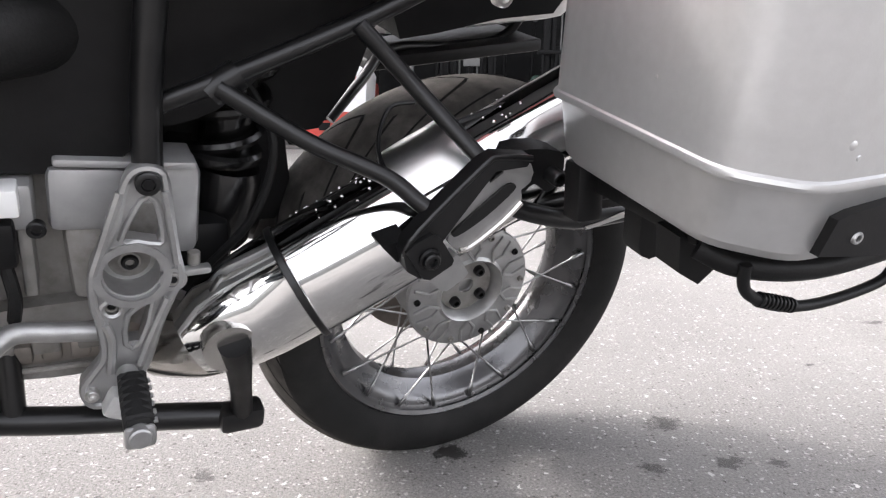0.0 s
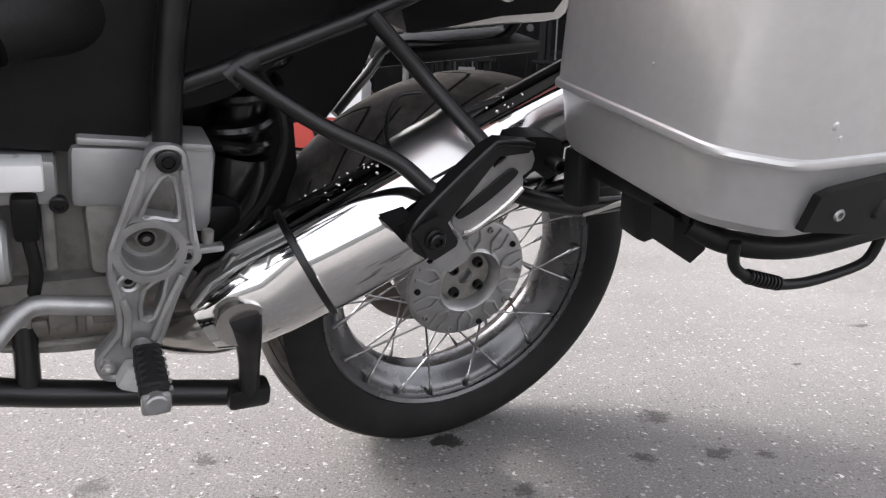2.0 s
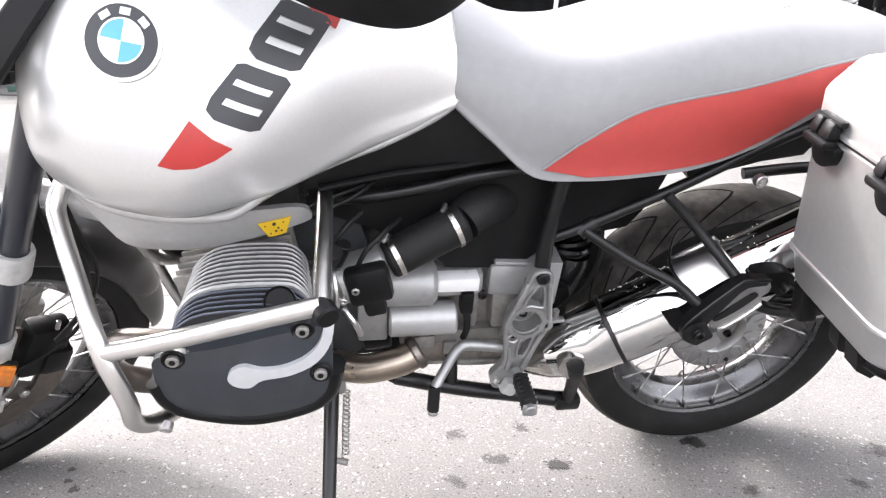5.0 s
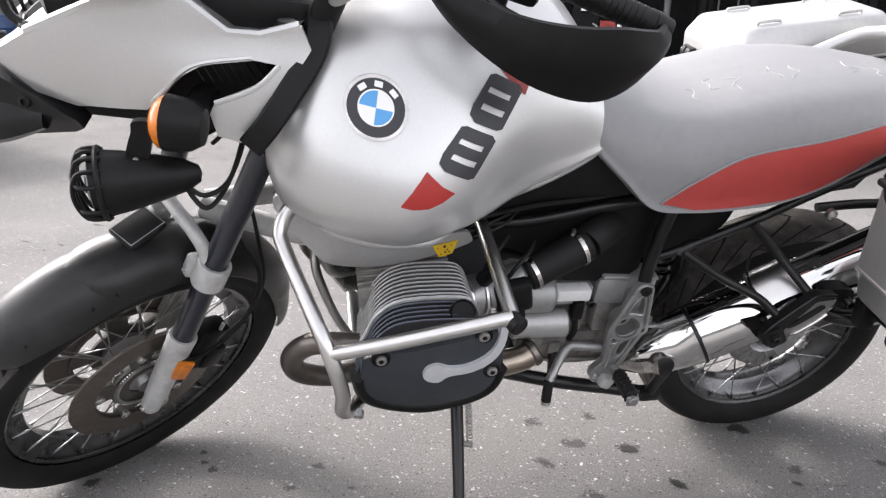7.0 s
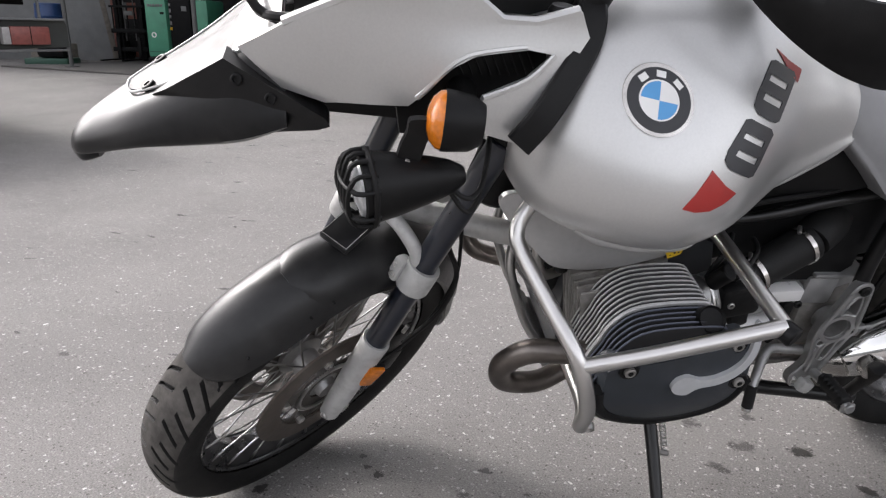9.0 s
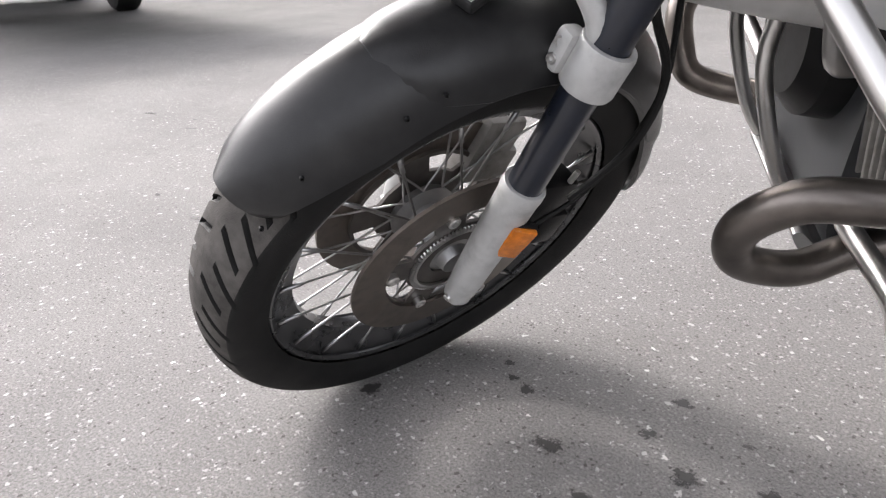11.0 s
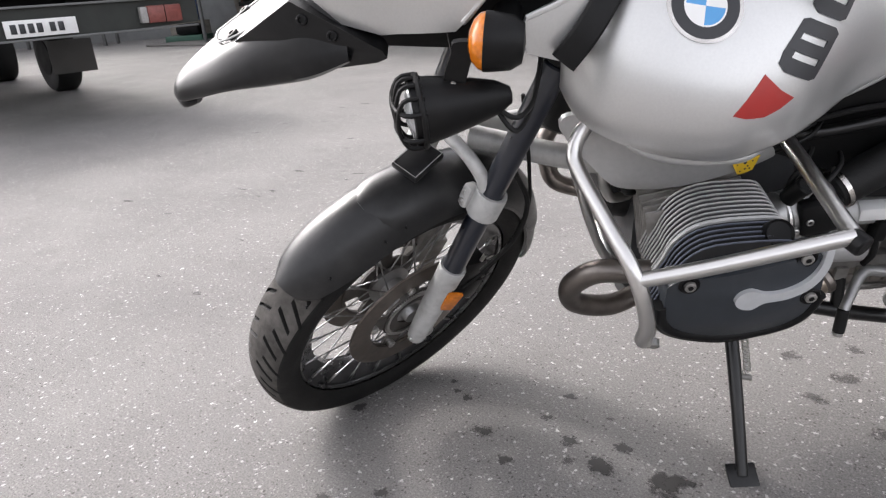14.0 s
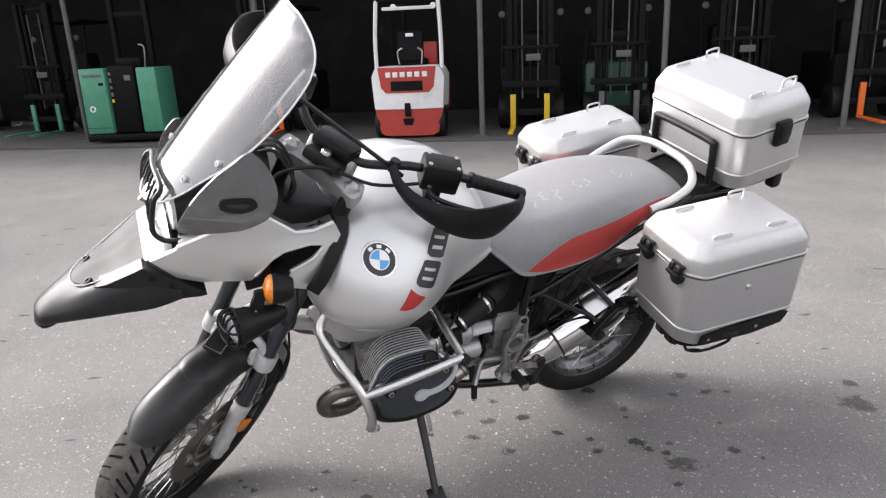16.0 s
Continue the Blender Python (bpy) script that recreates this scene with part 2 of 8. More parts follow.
def lathe(profile, M=None, seg=32, bm=None, closed=False):
    """Turns (r, z) pairs round the z axis of M."""
    bm = bm or bmesh.new()
    M = M or Matrix.Identity(4)
    rings = []
    for r, z in profile:
        if r < 1e-6:
            rings.append([bm.verts.new(M @ Vector((0, 0, z)))])
        else:
            rings.append([bm.verts.new(M @ Vector((r * math.cos(2 * math.pi * i / seg), r * math.sin(2 * math.pi * i / seg), z))) for i in range(seg)])
    pairs = list(zip(rings, rings[1:])) + ([(rings[-1], rings[0])] if closed else [])
    for a, b in pairs:
        for i in range(seg):
            j = (i + 1) % seg
            if len(a) == 1 and len(b) == 1:
                continue
            if len(a) == 1:
                bm.faces.new((a[0], b[i], b[j]))
            elif len(b) == 1:
                bm.faces.new((a[i], a[j], b[0]))
            else:
                bm.faces.new((a[i], a[j], b[j], b[i]))
    return bm


def rod(p0, p1, r, r1=None, seg=14, bevel=0.15, bm=None):
    """A round bar with softened ends."""
    r1 = r if r1 is None else r1
    M, L = frame_of(p0, p1)
    e = min(bevel * min(r, r1), L * 0.3)
    return lathe([(0, 0), (r - e, 0), (r, e), (r1, L - e), (r1 - e, L), (0, L)], M, seg, bm)


def tube(pts, r, seg=12, n=6, bm=None, smooth=True, closed=False):
    """A bent round tube through pts; r may be one radius or one for each point."""
    bm = bm or bmesh.new()
    rad = list(r) if isinstance(r, (list, tuple)) else [r] * len(pts)
    if smooth:
        q = smooth_path([(*p, w) for p, w in zip(pts, rad)], n, closed)
    else:
        q = [np.array((*p, w), float) for p, w in zip(pts, rad)]
    P, R = [Vector(v[:3].tolist()) for v in q], [float(v[3]) for v in q]
    k = len(P)
    up = Vector((0.13, 0.21, 1)).normalized()
    rings = []
    for i in range(k):
        a, b = (P[i - 1], P[(i + 1) % k]) if closed else (P[max(i - 1, 0)], P[min(i + 1, k - 1)])
        t = (b - a).normalized()
        s = t.cross(up)
        s = s.normalized() if s.length > 1e-4 else t.orthogonal().normalized()
        up = s.cross(t).normalized()
        rings.append([bm.verts.new(P[i] + R[i] * (math.cos(2 * math.pi * j / seg) * s + math.sin(2 * math.pi * j / seg) * up)) for j in range(seg)])
    for i in range(k if closed else k - 1):
        a, b = rings[i], rings[(i + 1) % k]
        shift = 0
        if closed and i == k - 1:
            shift = min(range(seg), key=lambda h: (a[0].co - b[h].co).length)
        for j in range(seg):
            bm.faces.new((a[j], a[(j + 1) % seg], b[(j + 1 + shift) % seg], b[(j + shift) % seg]))
    if not closed:
        bm.faces.new(rings[0])
        bm.faces.new(rings[-1][::-1])
    return bm


def block(size, M=None, bevel=0.004, bm=None, seg=2, taper=(1, 1)):
    """A box with rounded edges; taper: the top's share of the size."""
    own = bmesh.new()
    sx, sy, sz = size
    bmesh.ops.create_cube(own, size=1.0)
    for v in own.verts:
        k = taper if v.co.z > 0 else (1, 1)
        v.co = Vector((v.co.x * sx * k[0], v.co.y * sy * k[1], v.co.z * sz))
    if bevel:
        bmesh.ops.bevel(own, geom=own.edges[:], offset=bevel, segments=seg, profile=0.5, affect="EDGES")
    own.transform(M or Matrix.Identity(4))
    if bm is None:
        return own
    return join(bm, own)


def join(bm, other):
    """Adds one bmesh to another."""
    me = bpy.data.meshes.new("tmp")
    other.to_mesh(me)
    other.free()
    bm.from_mesh(me)
    bpy.data.meshes.remove(me)
    return bm


def at(x, y, z, rx=0, ry=0, rz=0):
    return pose(x, y, z, rx, ry, rz)


def loft(sections, n=5, mirror=True, m=4, bm=None, cap=True):
    """A skin over half sections [(y, z), ...] at stations x, smoothed both ways and mirrored in y."""
    bm = bm or bmesh.new()
    prof = []
    for x, half in sections:
        s = smooth_path([(x, y, z) for y, z in half], m)
        prof.append(s)
    cols = [smooth_path([prof[i][j] for i in range(len(prof))], n) for j in range(len(prof[0]))]
    rows = list(zip(*cols))
    grid = []
    for row in rows:
        line = [Vector([float(v) for v in p]) for p in row]
        if mirror:
            line = line + [Vector((p.x, -p.y, p.z)) for p in line[::-1][1:-1]]
        grid.append([bm.verts.new(p) for p in line])
    w = len(grid[0])
    for a, b in zip(grid, grid[1:]):
        for j in range(w if mirror else w - 1):
            bm.faces.new((a[j], a[(j + 1) % w], b[(j + 1) % w], b[j]))
    if cap and mirror:
        bm.faces.new(grid[0][::-1])
        bm.faces.new(grid[-1])
    return bm


def inside(p, poly):
    x, y = p
    hit = False
    for (x0, y0), (x1, y1) in zip(poly, list(poly[1:]) + [poly[0]]):
        if (y0 > y) != (y1 > y) and x < (x1 - x0) * (y - y0) / (y1 - y0) + x0:
            hit = not hit
    return hit


def panel(outline, depth, height=None, holes=(), res=0.02, thick=0.006, M=None, bm=None, plane="xz"):
    """A plate cut to a 2D outline with holes. depth: the third coordinate of its face, a number or a function of the two; thick: how far it goes back."""
    from mathutils.geometry import delaunay_2d_cdt
    fun = depth if callable(depth) else (lambda a, b: depth)
    loops = [[tuple(map(float, q[:2])) for q in loop] for loop in (outline, *holes)]
    pts, edges = [], []
    for loop in loops:
        base, dense = len(pts), []
        for p, q in zip(loop, loop[1:] + loop[:1]):
            k = max(1, int(math.dist(p, q) / res))
            dense += [(p[0] + (q[0] - p[0]) * i / k, p[1] + (q[1] - p[1]) * i / k) for i in range(k)]
        pts += dense
        edges += [(base + i, base + (i + 1) % len(dense)) for i in range(len(dense))]
    xs, ys = [p[0] for p in loops[0]], [p[1] for p in loops[0]]
    gx = np.arange(min(xs) + res / 2, max(xs), res)
    gy = np.arange(min(ys) + res / 2, max(ys), res)
    rim = np.array(pts)
    for x in gx:
        for y in gy:
            if inside((x, y), loops[0]) and not any(inside((x, y), h) for h in loops[1:]) and np.hypot(*(rim - (x, y)).T).min() > res * 0.45:
                pts.append((x, y))
    v2, e2, f2, *_ = delaunay_2d_cdt([Vector(p) for p in pts], edges, [], 1, 1e-6)
    bm = bm or bmesh.new()
    own = bmesh.new()

    def lift(a, b, c):
        return Vector((a, c, b)) if plane == "xz" else Vector((a, b, c)) if plane == "xy" else Vector((c, a, b))
    front = [own.verts.new(lift(v.x, v.y, fun(v.x, v.y))) for v in v2]
    back = [own.verts.new(lift(v.x, v.y, fun(v.x, v.y) - thick)) for v in v2]
    for f in f2:
        c = sum((v2[i] for i in f), Vector((0, 0))) / len(f)
        if not inside((c.x, c.y), loops[0]) or any(inside((c.x, c.y), h) for h in loops[1:]):
            continue
        own.faces.new([front[i] for i in f])
        own.faces.new([back[i] for i in f][::-1])
    twin = {a: b for a, b in zip(front, back)}
    for e in [e for e in own.edges if len(e.link_faces) == 1 and e.verts[0] in twin and e.verts[1] in twin]:
        a, b = e.verts
        own.faces.new((a, b, twin[b], twin[a]))
    bmesh.ops.delete(own, geom=[v for v in own.verts if not v.link_faces], context="VERTS")
    if M is not None:
        own.transform(M)
    return join(bm, own)


def ring_pts(c, r, n=20, r2=None):
    return [(c[0] + r * math.cos(2 * math.pi * i / n), c[1] + (r2 or r) * math.sin(2 * math.pi * i / n)) for i in range(n)]


def bolt(p, way, r=0.008, h=0.006, bm=None):
    """A socket-head screw seen from its head."""
    p = Vector(p)
    M, _ = frame_of(p, p + Vector(way))
    return lathe([(0, -h), (r, -h), (r, h * 0.75), (r * 0.85, h), (r * 0.55, h), (r * 0.5, h * 0.2), (0, h * 0.2)], M, 14, bm)


def mirrored(bm):
    """A copy flipped in y."""
    o = bm.copy()
    for v in o.verts:
        v.co.y = -v.co.y
    bmesh.ops.reverse_faces(o, faces=o.faces[:])
    return o

# ---- ground ----


def asphalt():
    m = bpy.data.materials.new("worn_asphalt")
    m.use_nodes = True
    n, l = m.node_tree.nodes, m.node_tree.links
    b = n["Principled BSDF"]
    tc = n.new("ShaderNodeTexCoord")

    def noise_tex(scale, detail=6, rough=0.6):
        t = n.new("ShaderNodeTexNoise")
        t.inputs["Scale"].default_value, t.inputs["Detail"].default_value, t.inputs["Roughness"].default_value = scale, detail, rough
        l.new(tc.outputs["Object"], t.inputs["Vector"])
        return t.outputs["Fac"]

    def ramp(src, a, b_, lo, hi):
        t = n.new("ShaderNodeMapRange")
        for k, v in (("From Min", a), ("From Max", b_), ("To Min", lo), ("To Max", hi)):
            t.inputs[k].default_value = v
        l.new(src, t.inputs["Value"])
        return t.outputs[0]

    def mix(fac, a, c, blend="MIX"):
        t = n.new("ShaderNodeMix")
        t.data_type, t.blend_type = "RGBA", blend
        for s, v in ((0, fac), (6, a), (7, c)):
            if isinstance(v, tuple):
                t.inputs[s].default_value = (*v, 1)
            elif isinstance(v, (int, float)):
                t.inputs[s].default_value = v
            else:
                l.new(v, t.inputs[s])
        return t.outputs[2]

    def chips(scale, size, share):
        wob = n.new("ShaderNodeTexNoise")
        wob.inputs["Scale"].default_value, wob.inputs["Detail"].default_value = scale * 1.9, 2.0
        l.new(tc.outputs["Object"], wob.inputs["Vector"])
        push = n.new("ShaderNodeVectorMath")
        push.operation = "MULTIPLY_ADD"
        push.inputs[1].default_value = (0.9 / scale,) * 3
        l.new(wob.outputs["Color"], push.inputs[0])
        l.new(tc.outputs["Object"], push.inputs[2])
        v = n.new("ShaderNodeTexVoronoi")
        v.distance = "MANHATTAN"
        v.inputs["Scale"].default_value = scale
        l.new(push.outputs[0], v.inputs["Vector"])
        near = ramp(v.outputs["Distance"], size, size * 0.7, 0, 1)
        s = n.new("ShaderNodeSeparateColor")
        l.new(v.outputs["Color"], s.inputs[0])
        pick = ramp(s.outputs[0], 1 - share, 1 - share + 0.02, 0, 1)
        t = n.new("ShaderNodeMath")
        t.operation = "MULTIPLY"
        l.new(near, t.inputs[0])
        l.new(pick, t.inputs[1])
        return t.outputs[0], s.outputs[1]

    fine = ramp(noise_tex(230, 4, 0.75), 0.28, 0.72, 0.0, 1.0)
    base = mix(fine, (0.085, 0.081, 0.078), (0.285, 0.276, 0.266))
    patch = ramp(noise_tex(1.3, 8, 0.6), 0.3, 0.7, 0.84, 1.12)
    sc = n.new("ShaderNodeVectorMath")
    sc.operation = "SCALE"
    l.new(base, sc.inputs[0])
    l.new(patch, sc.inputs["Scale"])
    base = sc.outputs[0]
    small, tone = chips(150, 0.55, 0.40)
    base = mix(small, base, mix(tone, (0.15, 0.142, 0.135), (0.36, 0.35, 0.338)))
    mid, tone = chips(84, 0.50, 0.22)
    base = mix(mid, base, mix(tone, (0.20, 0.19, 0.18), (0.49, 0.475, 0.46)))
    big, tone = chips(46, 0.34, 0.11)
    base = mix(big, base, mix(tone, (0.36, 0.35, 0.335), (0.60, 0.585, 0.565)))
    dark, _ = chips(110, 0.5, 0.16)
    base = mix(dark, base, (0.085, 0.080, 0.075))
    dirt = ramp(noise_tex(4.5, 9, 0.7), 0.56, 0.80, 0.0, 0.40)
    base = mix(dirt, base, (0.085, 0.080, 0.074))
    l.new(base, b.inputs["Base Color"])
    l.new(ramp(noise_tex(3, 6), 0.3, 0.7, 0.80, 0.95), b.inputs["Roughness"])
    b.inputs["Specular IOR Level"].default_value = 0.25
    add = n.new("ShaderNodeMath")
    add.operation = "ADD"
    l.new(noise_tex(120, 6, 0.75), add.inputs[0])
    l.new(mid, add.inputs[1])
    bp = n.new("ShaderNodeBump")
    bp.inputs["Strength"].default_value, bp.inputs["Distance"].default_value = 0.75, 0.005
    l.new(add.outputs[0], bp.inputs["Height"])
    l.new(bp.outputs[0], b.inputs["Normal"])
    return m


ASPHALT = asphalt()
bm = bmesh.new()
bmesh.ops.create_grid(bm, x_segments=40, y_segments=40, size=400)
part("ground", bm, ASPHALT, label="worn pale grey asphalt yard with light stone chips", category="ground", kind="structure")



def stain(name, color, rough, strength):
    """A stain that frays and fades to its rim; its shape differs from patch to patch."""
    m = bpy.data.materials.new(name)
    m.use_nodes = True
    n, l = m.node_tree.nodes, m.node_tree.links
    b = n["Principled BSDF"]
    b.inputs["Base Color"].default_value = (*color, 1)
    b.inputs["Roughness"].default_value = rough
    tc, oi = n.new("ShaderNodeTexCoord"), n.new("ShaderNodeObjectInfo")
    nz = n.new("ShaderNodeTexNoise")
    nz.noise_dimensions = "4D"
    nz.inputs["Scale"].default_value, nz.inputs["Detail"].default_value, nz.inputs["Roughness"].default_value = 1.9, 9.0, 0.72
    ph = n.new("ShaderNodeMath")
    ph.operation, ph.inputs[1].default_value = "MULTIPLY", 40.0
    l.new(oi.outputs["Random"], ph.inputs[0])
    l.new(ph.outputs[0], nz.inputs["W"])
    l.new(tc.outputs["Object"], nz.inputs["Vector"])
    ln = n.new("ShaderNodeVectorMath")
    ln.operation = "LENGTH"
    l.new(tc.outputs["Object"], ln.inputs[0])
    fall = n.new("ShaderNodeMath")
    fall.operation, fall.inputs[1].default_value = "MULTIPLY", 0.36
    l.new(ln.outputs["Value"], fall.inputs[0])
    dif = n.new("ShaderNodeMath")
    dif.operation = "SUBTRACT"
    l.new(nz.outputs["Fac"], dif.inputs[0])
    l.new(fall.outputs[0], dif.inputs[1])
    mr = n.new("ShaderNodeMapRange")
    for k, v in (("From Min", 0.26), ("From Max", 0.36), ("To Min", 0.0), ("To Max", strength)):
        mr.inputs[k].default_value = v
    l.new(dif.outputs[0], mr.inputs["Value"])
    l.new(mr.outputs[0], b.inputs["Alpha"])
    return m


OIL = stain("oil_stain", (0.035, 0.033, 0.031), 0.5, 0.88)
DAMP = stain("faded_stain", (0.07, 0.067, 0.063), 0.6, 0.55)
bm = bmesh.new()
bmesh.ops.create_circle(bm, cap_ends=True, segments=24, radius=1.0)
SPOT_MESH = bpy.data.meshes.new("spot")
bm.to_mesh(SPOT_MESH)
SPOT_MESH.materials.append(OIL)
SPOT_DAMP = SPOT_MESH.copy()
SPOT_DAMP.materials.clear()
SPOT_DAMP.materials.append(DAMP)
bm.free()


def blot(x, y, r, stretch, turn, seed, material):
    """A ragged spot on the ground."""
    M = at(x, y, 0.0015 + 0.00002 * (seed % 40), 0, 0, math.degrees(turn)) @ Matrix.Diagonal((r * 1.35 * stretch, r * 1.35 / stretch, 0.01, 1))
    part("oil_stain", SPOT_DAMP if material is DAMP else SPOT_MESH, None, M=M, label="dark ragged oil spot on the asphalt", category="stain", group="oil spots")


SPOTS = [(0.45, 1.40, 0.040, 1), (0.53, 1.27, 0.026, 1), (0.07, 1.25, 0.030, 0), (0.40, 1.24, 0.020, 1), (0.61, 1.28, 0.018, 1), (0.53, 1.04, 0.012, 1),
         (-0.93, 0.41, 0.022, 0), (-1.025, 0.495, 0.014, 0), (-1.09, 0.54, 0.010, 0), (-1.06, 0.51, 0.009, 0), (-0.755, 0.468, 0.020, 0), (-0.82, 0.615, 0.014, 0),
         (-0.83, 0.518, 0.013, 0), (-1.222, 0.345, 0.020, 0), (-0.668, 0.425, 0.030, 0), (-0.84, 0.35, 0.016, 0), (-0.73, 0.41, 0.016, 1), (-0.65, 0.50, 0.020, 0),
         (-0.54, 0.44, 0.050, 0), (-0.31, 0.98, 0.036, 1), (-0.36, 0.87, 0.020, 1), (-0.43, 1.03, 0.026, 1), (-0.30, 1.13, 0.024, 1), (-0.18, 1.02, 0.028, 0),
         (-0.22, 0.79, 0.030, 1), (-0.05, 0.92, 0.022, 0), (0.06, 0.89, 0.018, 0), (0.08, 0.82, 0.020, 0), (0.22, 0.89, 0.032, 0), (0.255, 0.85, 0.020, 0),
         (0.33, 0.89, 0.016, 1), (0.36, 0.775, 0.055, 1), (0.31, 0.83, 0.018, 0), (0.54, 0.87, 0.026, 0), (0.32, 0.66, 0.016, 0), (0.62, 0.83, 0.010, 0),
         (0.20, 1.05, 0.012, 0), (1.06, 1.22, 0.075, 1), (1.10, 1.39, 0.035, 1), (-0.34, 0.86, 0.016, 1), (-1.09, 0.08, 0.016, 0), (-1.00, 0.15, 0.018, 0),
         (-2.14, 0.57, 0.018, 1), (0.20, 1.11, 0.022, 1), (0.08, 1.32, 0.016, 0), (-0.71, 0.58, 0.010, 1)]
for i, (x, y, r, kind) in enumerate(SPOTS):
    blot(x, y, r, 1.1 + 0.12 * math.sin(i * 2.3), 0.4 * math.sin(i * 1.7), i, DAMP if kind else OIL)
rng = random.Random(5)
for i in range(84):
    x, y = rng.uniform(-4.2, -1.3), rng.uniform(0.4, 5.0)
    if i > 62:
        x, y = rng.uniform(0.6, 3.2), rng.uniform(1.6, 6.0)
    blot(x, y, rng.uniform(0.010, 0.026) * (1 + max(0, y - 2) * 0.2), rng.uniform(1.3, 2.1), rng.uniform(-0.3, 0.5), 100 + i, DAMP if rng.random() < 0.55 else OIL)

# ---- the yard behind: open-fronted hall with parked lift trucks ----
# near-black base: the dimness inside the deep hall is put into the colour
DARKWALL = mat("dim_hall_sheet", (0.010, 0.010, 0.0105), 0.75, spec=0.15, vary=0.3, scale=3, stain=0.5, stain_scale=1.5, stain_color=(0.03, 0.03, 0.03))
CORR = mat("galvanised_sheet", (0.155, 0.159, 0.159), 0.5, 0.3, vary=0.12, scale=4, stain=0.35, stain_scale=2.5, stain_color=(0.13, 0.12, 0.11))
CONC = mat("dirty_concrete", (0.075, 0.072, 0.068), 0.85, vary=0.2, scale=4, bump=0.4, bump_scale=60, stain=0.5, stain_scale=2)
POLE = mat("grey_steel_post", (0.10, 0.10, 0.099), 0.55, 0.2, vary=0.15, scale=8)
MACH = mat("black_machine_paint", (0.006, 0.006, 0.0063), 0.6, spec=0.12, vary=0.3, scale=8)
GREEN = mat("green_machine_paint", (0.07, 0.27, 0.17), 0.42, vary=0.08, scale=6, stain=0.2, stain_scale=5)
DKGREEN = mat("dark_green_paint", (0.03, 0.085, 0.06), 0.45, vary=0.15, scale=6)
WHITEP = mat("white_machine_paint", (0.72, 0.72, 0.71), 0.4, vary=0.05, scale=6, stain=0.2, stain_scale=4)
REDP = mat("red_machine_paint", (0.40, 0.042, 0.030), 0.42, vary=0.08, scale=6)
ORANGE = mat("orange_paint", (0.72, 0.14, 0.02), 0.5, vary=0.08)
WOOD = mat("weathered_timber", (0.15, 0.135, 0.115), 0.8, vary=0.25, scale=12, bump=0.4, bump_scale=40)
TRUCKG = mat("truck_green_grey", (0.036, 0.039, 0.036), 0.6, spec=0.25, vary=0.2, scale=5, stain=0.5, stain_scale=4)
BRICK = mat("brick_red_sheet", (0.20, 0.075, 0.055), 0.75, vary=0.2, scale=3)


def corrugated(x0, y0, x1, y1, z0, z1, pitch, deep):
    """A ribbed sheet wall with thickness along a ground line."""
    b = bmesh.new()
    a, c = Vector((x0, y0, 0)), Vector((x1, y1, 0))
    d = c - a
    n = Vector((d.y, -d.x, 0)).normalized()
    k = int(d.length / pitch)
    line = []
    for i in range(k):
        for f, o in ((0.0, 0), (0.35, 0), (0.5, 1), (0.85, 1)):
            line.append(a + d * ((i + f) / k) + n * deep * o)
    line.append(c)
    rows = [[b.verts.new(p + Vector((0, 0, z))) for p in line] for z in (z0, z1)]
    back = [[b.verts.new(p - n * 0.06 + Vector((0, 0, z))) for p in (a, c)] for z in (z0, z1)]
    for j in range(len(line) - 1):
        b.faces.new((rows[0][j], rows[0][j + 1], rows[1][j + 1], rows[1][j]))
    b.faces.new((back[0][0], back[1][0], back[1][1], back[0][1]))
    b.faces.new((rows[0][0], rows[1][0], back[1][0], back[0][0]))
    b.faces.new((rows[0][-1], back[0][1], back[1][1], rows[1][-1]))
    return b


part("wall_back", corrugated(13, 13.6, -15.0, 13.6, 0, 4.6, 0.55, 0.04), DARKWALL, label="sheet-metal back wall, hall's dimness put into its colour", category="wall", kind="structure", angle=20)
part("wall_right", block((0.15, 6.0, 4.6), at(13, 11.0, 2.3), 0.01), DARKWALL, label="sheet-metal end wall, hall's dimness put into its colour", category="wall", kind="structure")
part("wall_left", corrugated(-14.4, 13.2, -22.5, 7.6, 0, 5.2, 0.24, 0.06), CORR, label="pale corrugated sheet wall", category="wall", kind="structure", angle=20)
part("wall_far_left", corrugated(-22.5, 7.6, -24.5, -4.0, 0, 5.2, 0.24, 0.06), CORR, label="pale corrugated sheet wall", category="wall", kind="structure", angle=20)
part("hall_floor", block((28.0, 5.0, 0.05), at(-1.0, 11.2, 0.012), 0.01), CONC, label="dirty concrete hall floor with a low front edge", category="floor", kind="structure")
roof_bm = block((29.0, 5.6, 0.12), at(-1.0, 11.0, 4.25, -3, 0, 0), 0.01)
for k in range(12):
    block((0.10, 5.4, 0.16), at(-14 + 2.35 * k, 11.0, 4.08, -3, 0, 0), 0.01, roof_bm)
part("ceiling", roof_bm, DARKWALL, label="sheet roof on steel beams, coloured near-black for the dim hall", category="roof", kind="structure")
post_mesh = None
for x, y in ((-13.6, 9.3), (-10.0, 9.2), (-7.9, 9.3), (-4.6, 9.2), (-1.1, 9.0), (1.5, 9.0), (3.95, 9.0), (6.6, 9.0), (9.5, 9.0)):
    if post_mesh is None:
        b = rod((0, 0, 0), (0, 0, 4.2), 0.042, seg=16)
        block((0.20, 0.20, 0.02), at(0, 0, 0.045), 0.003, b)
        p = part("steel_post", b, POLE, M=at(x, y, 0), label="slim grey steel roof post", category="post", group="roof posts")
        post_mesh = p
    else:
        copy_thing(post_mesh, at(x, y, 0))


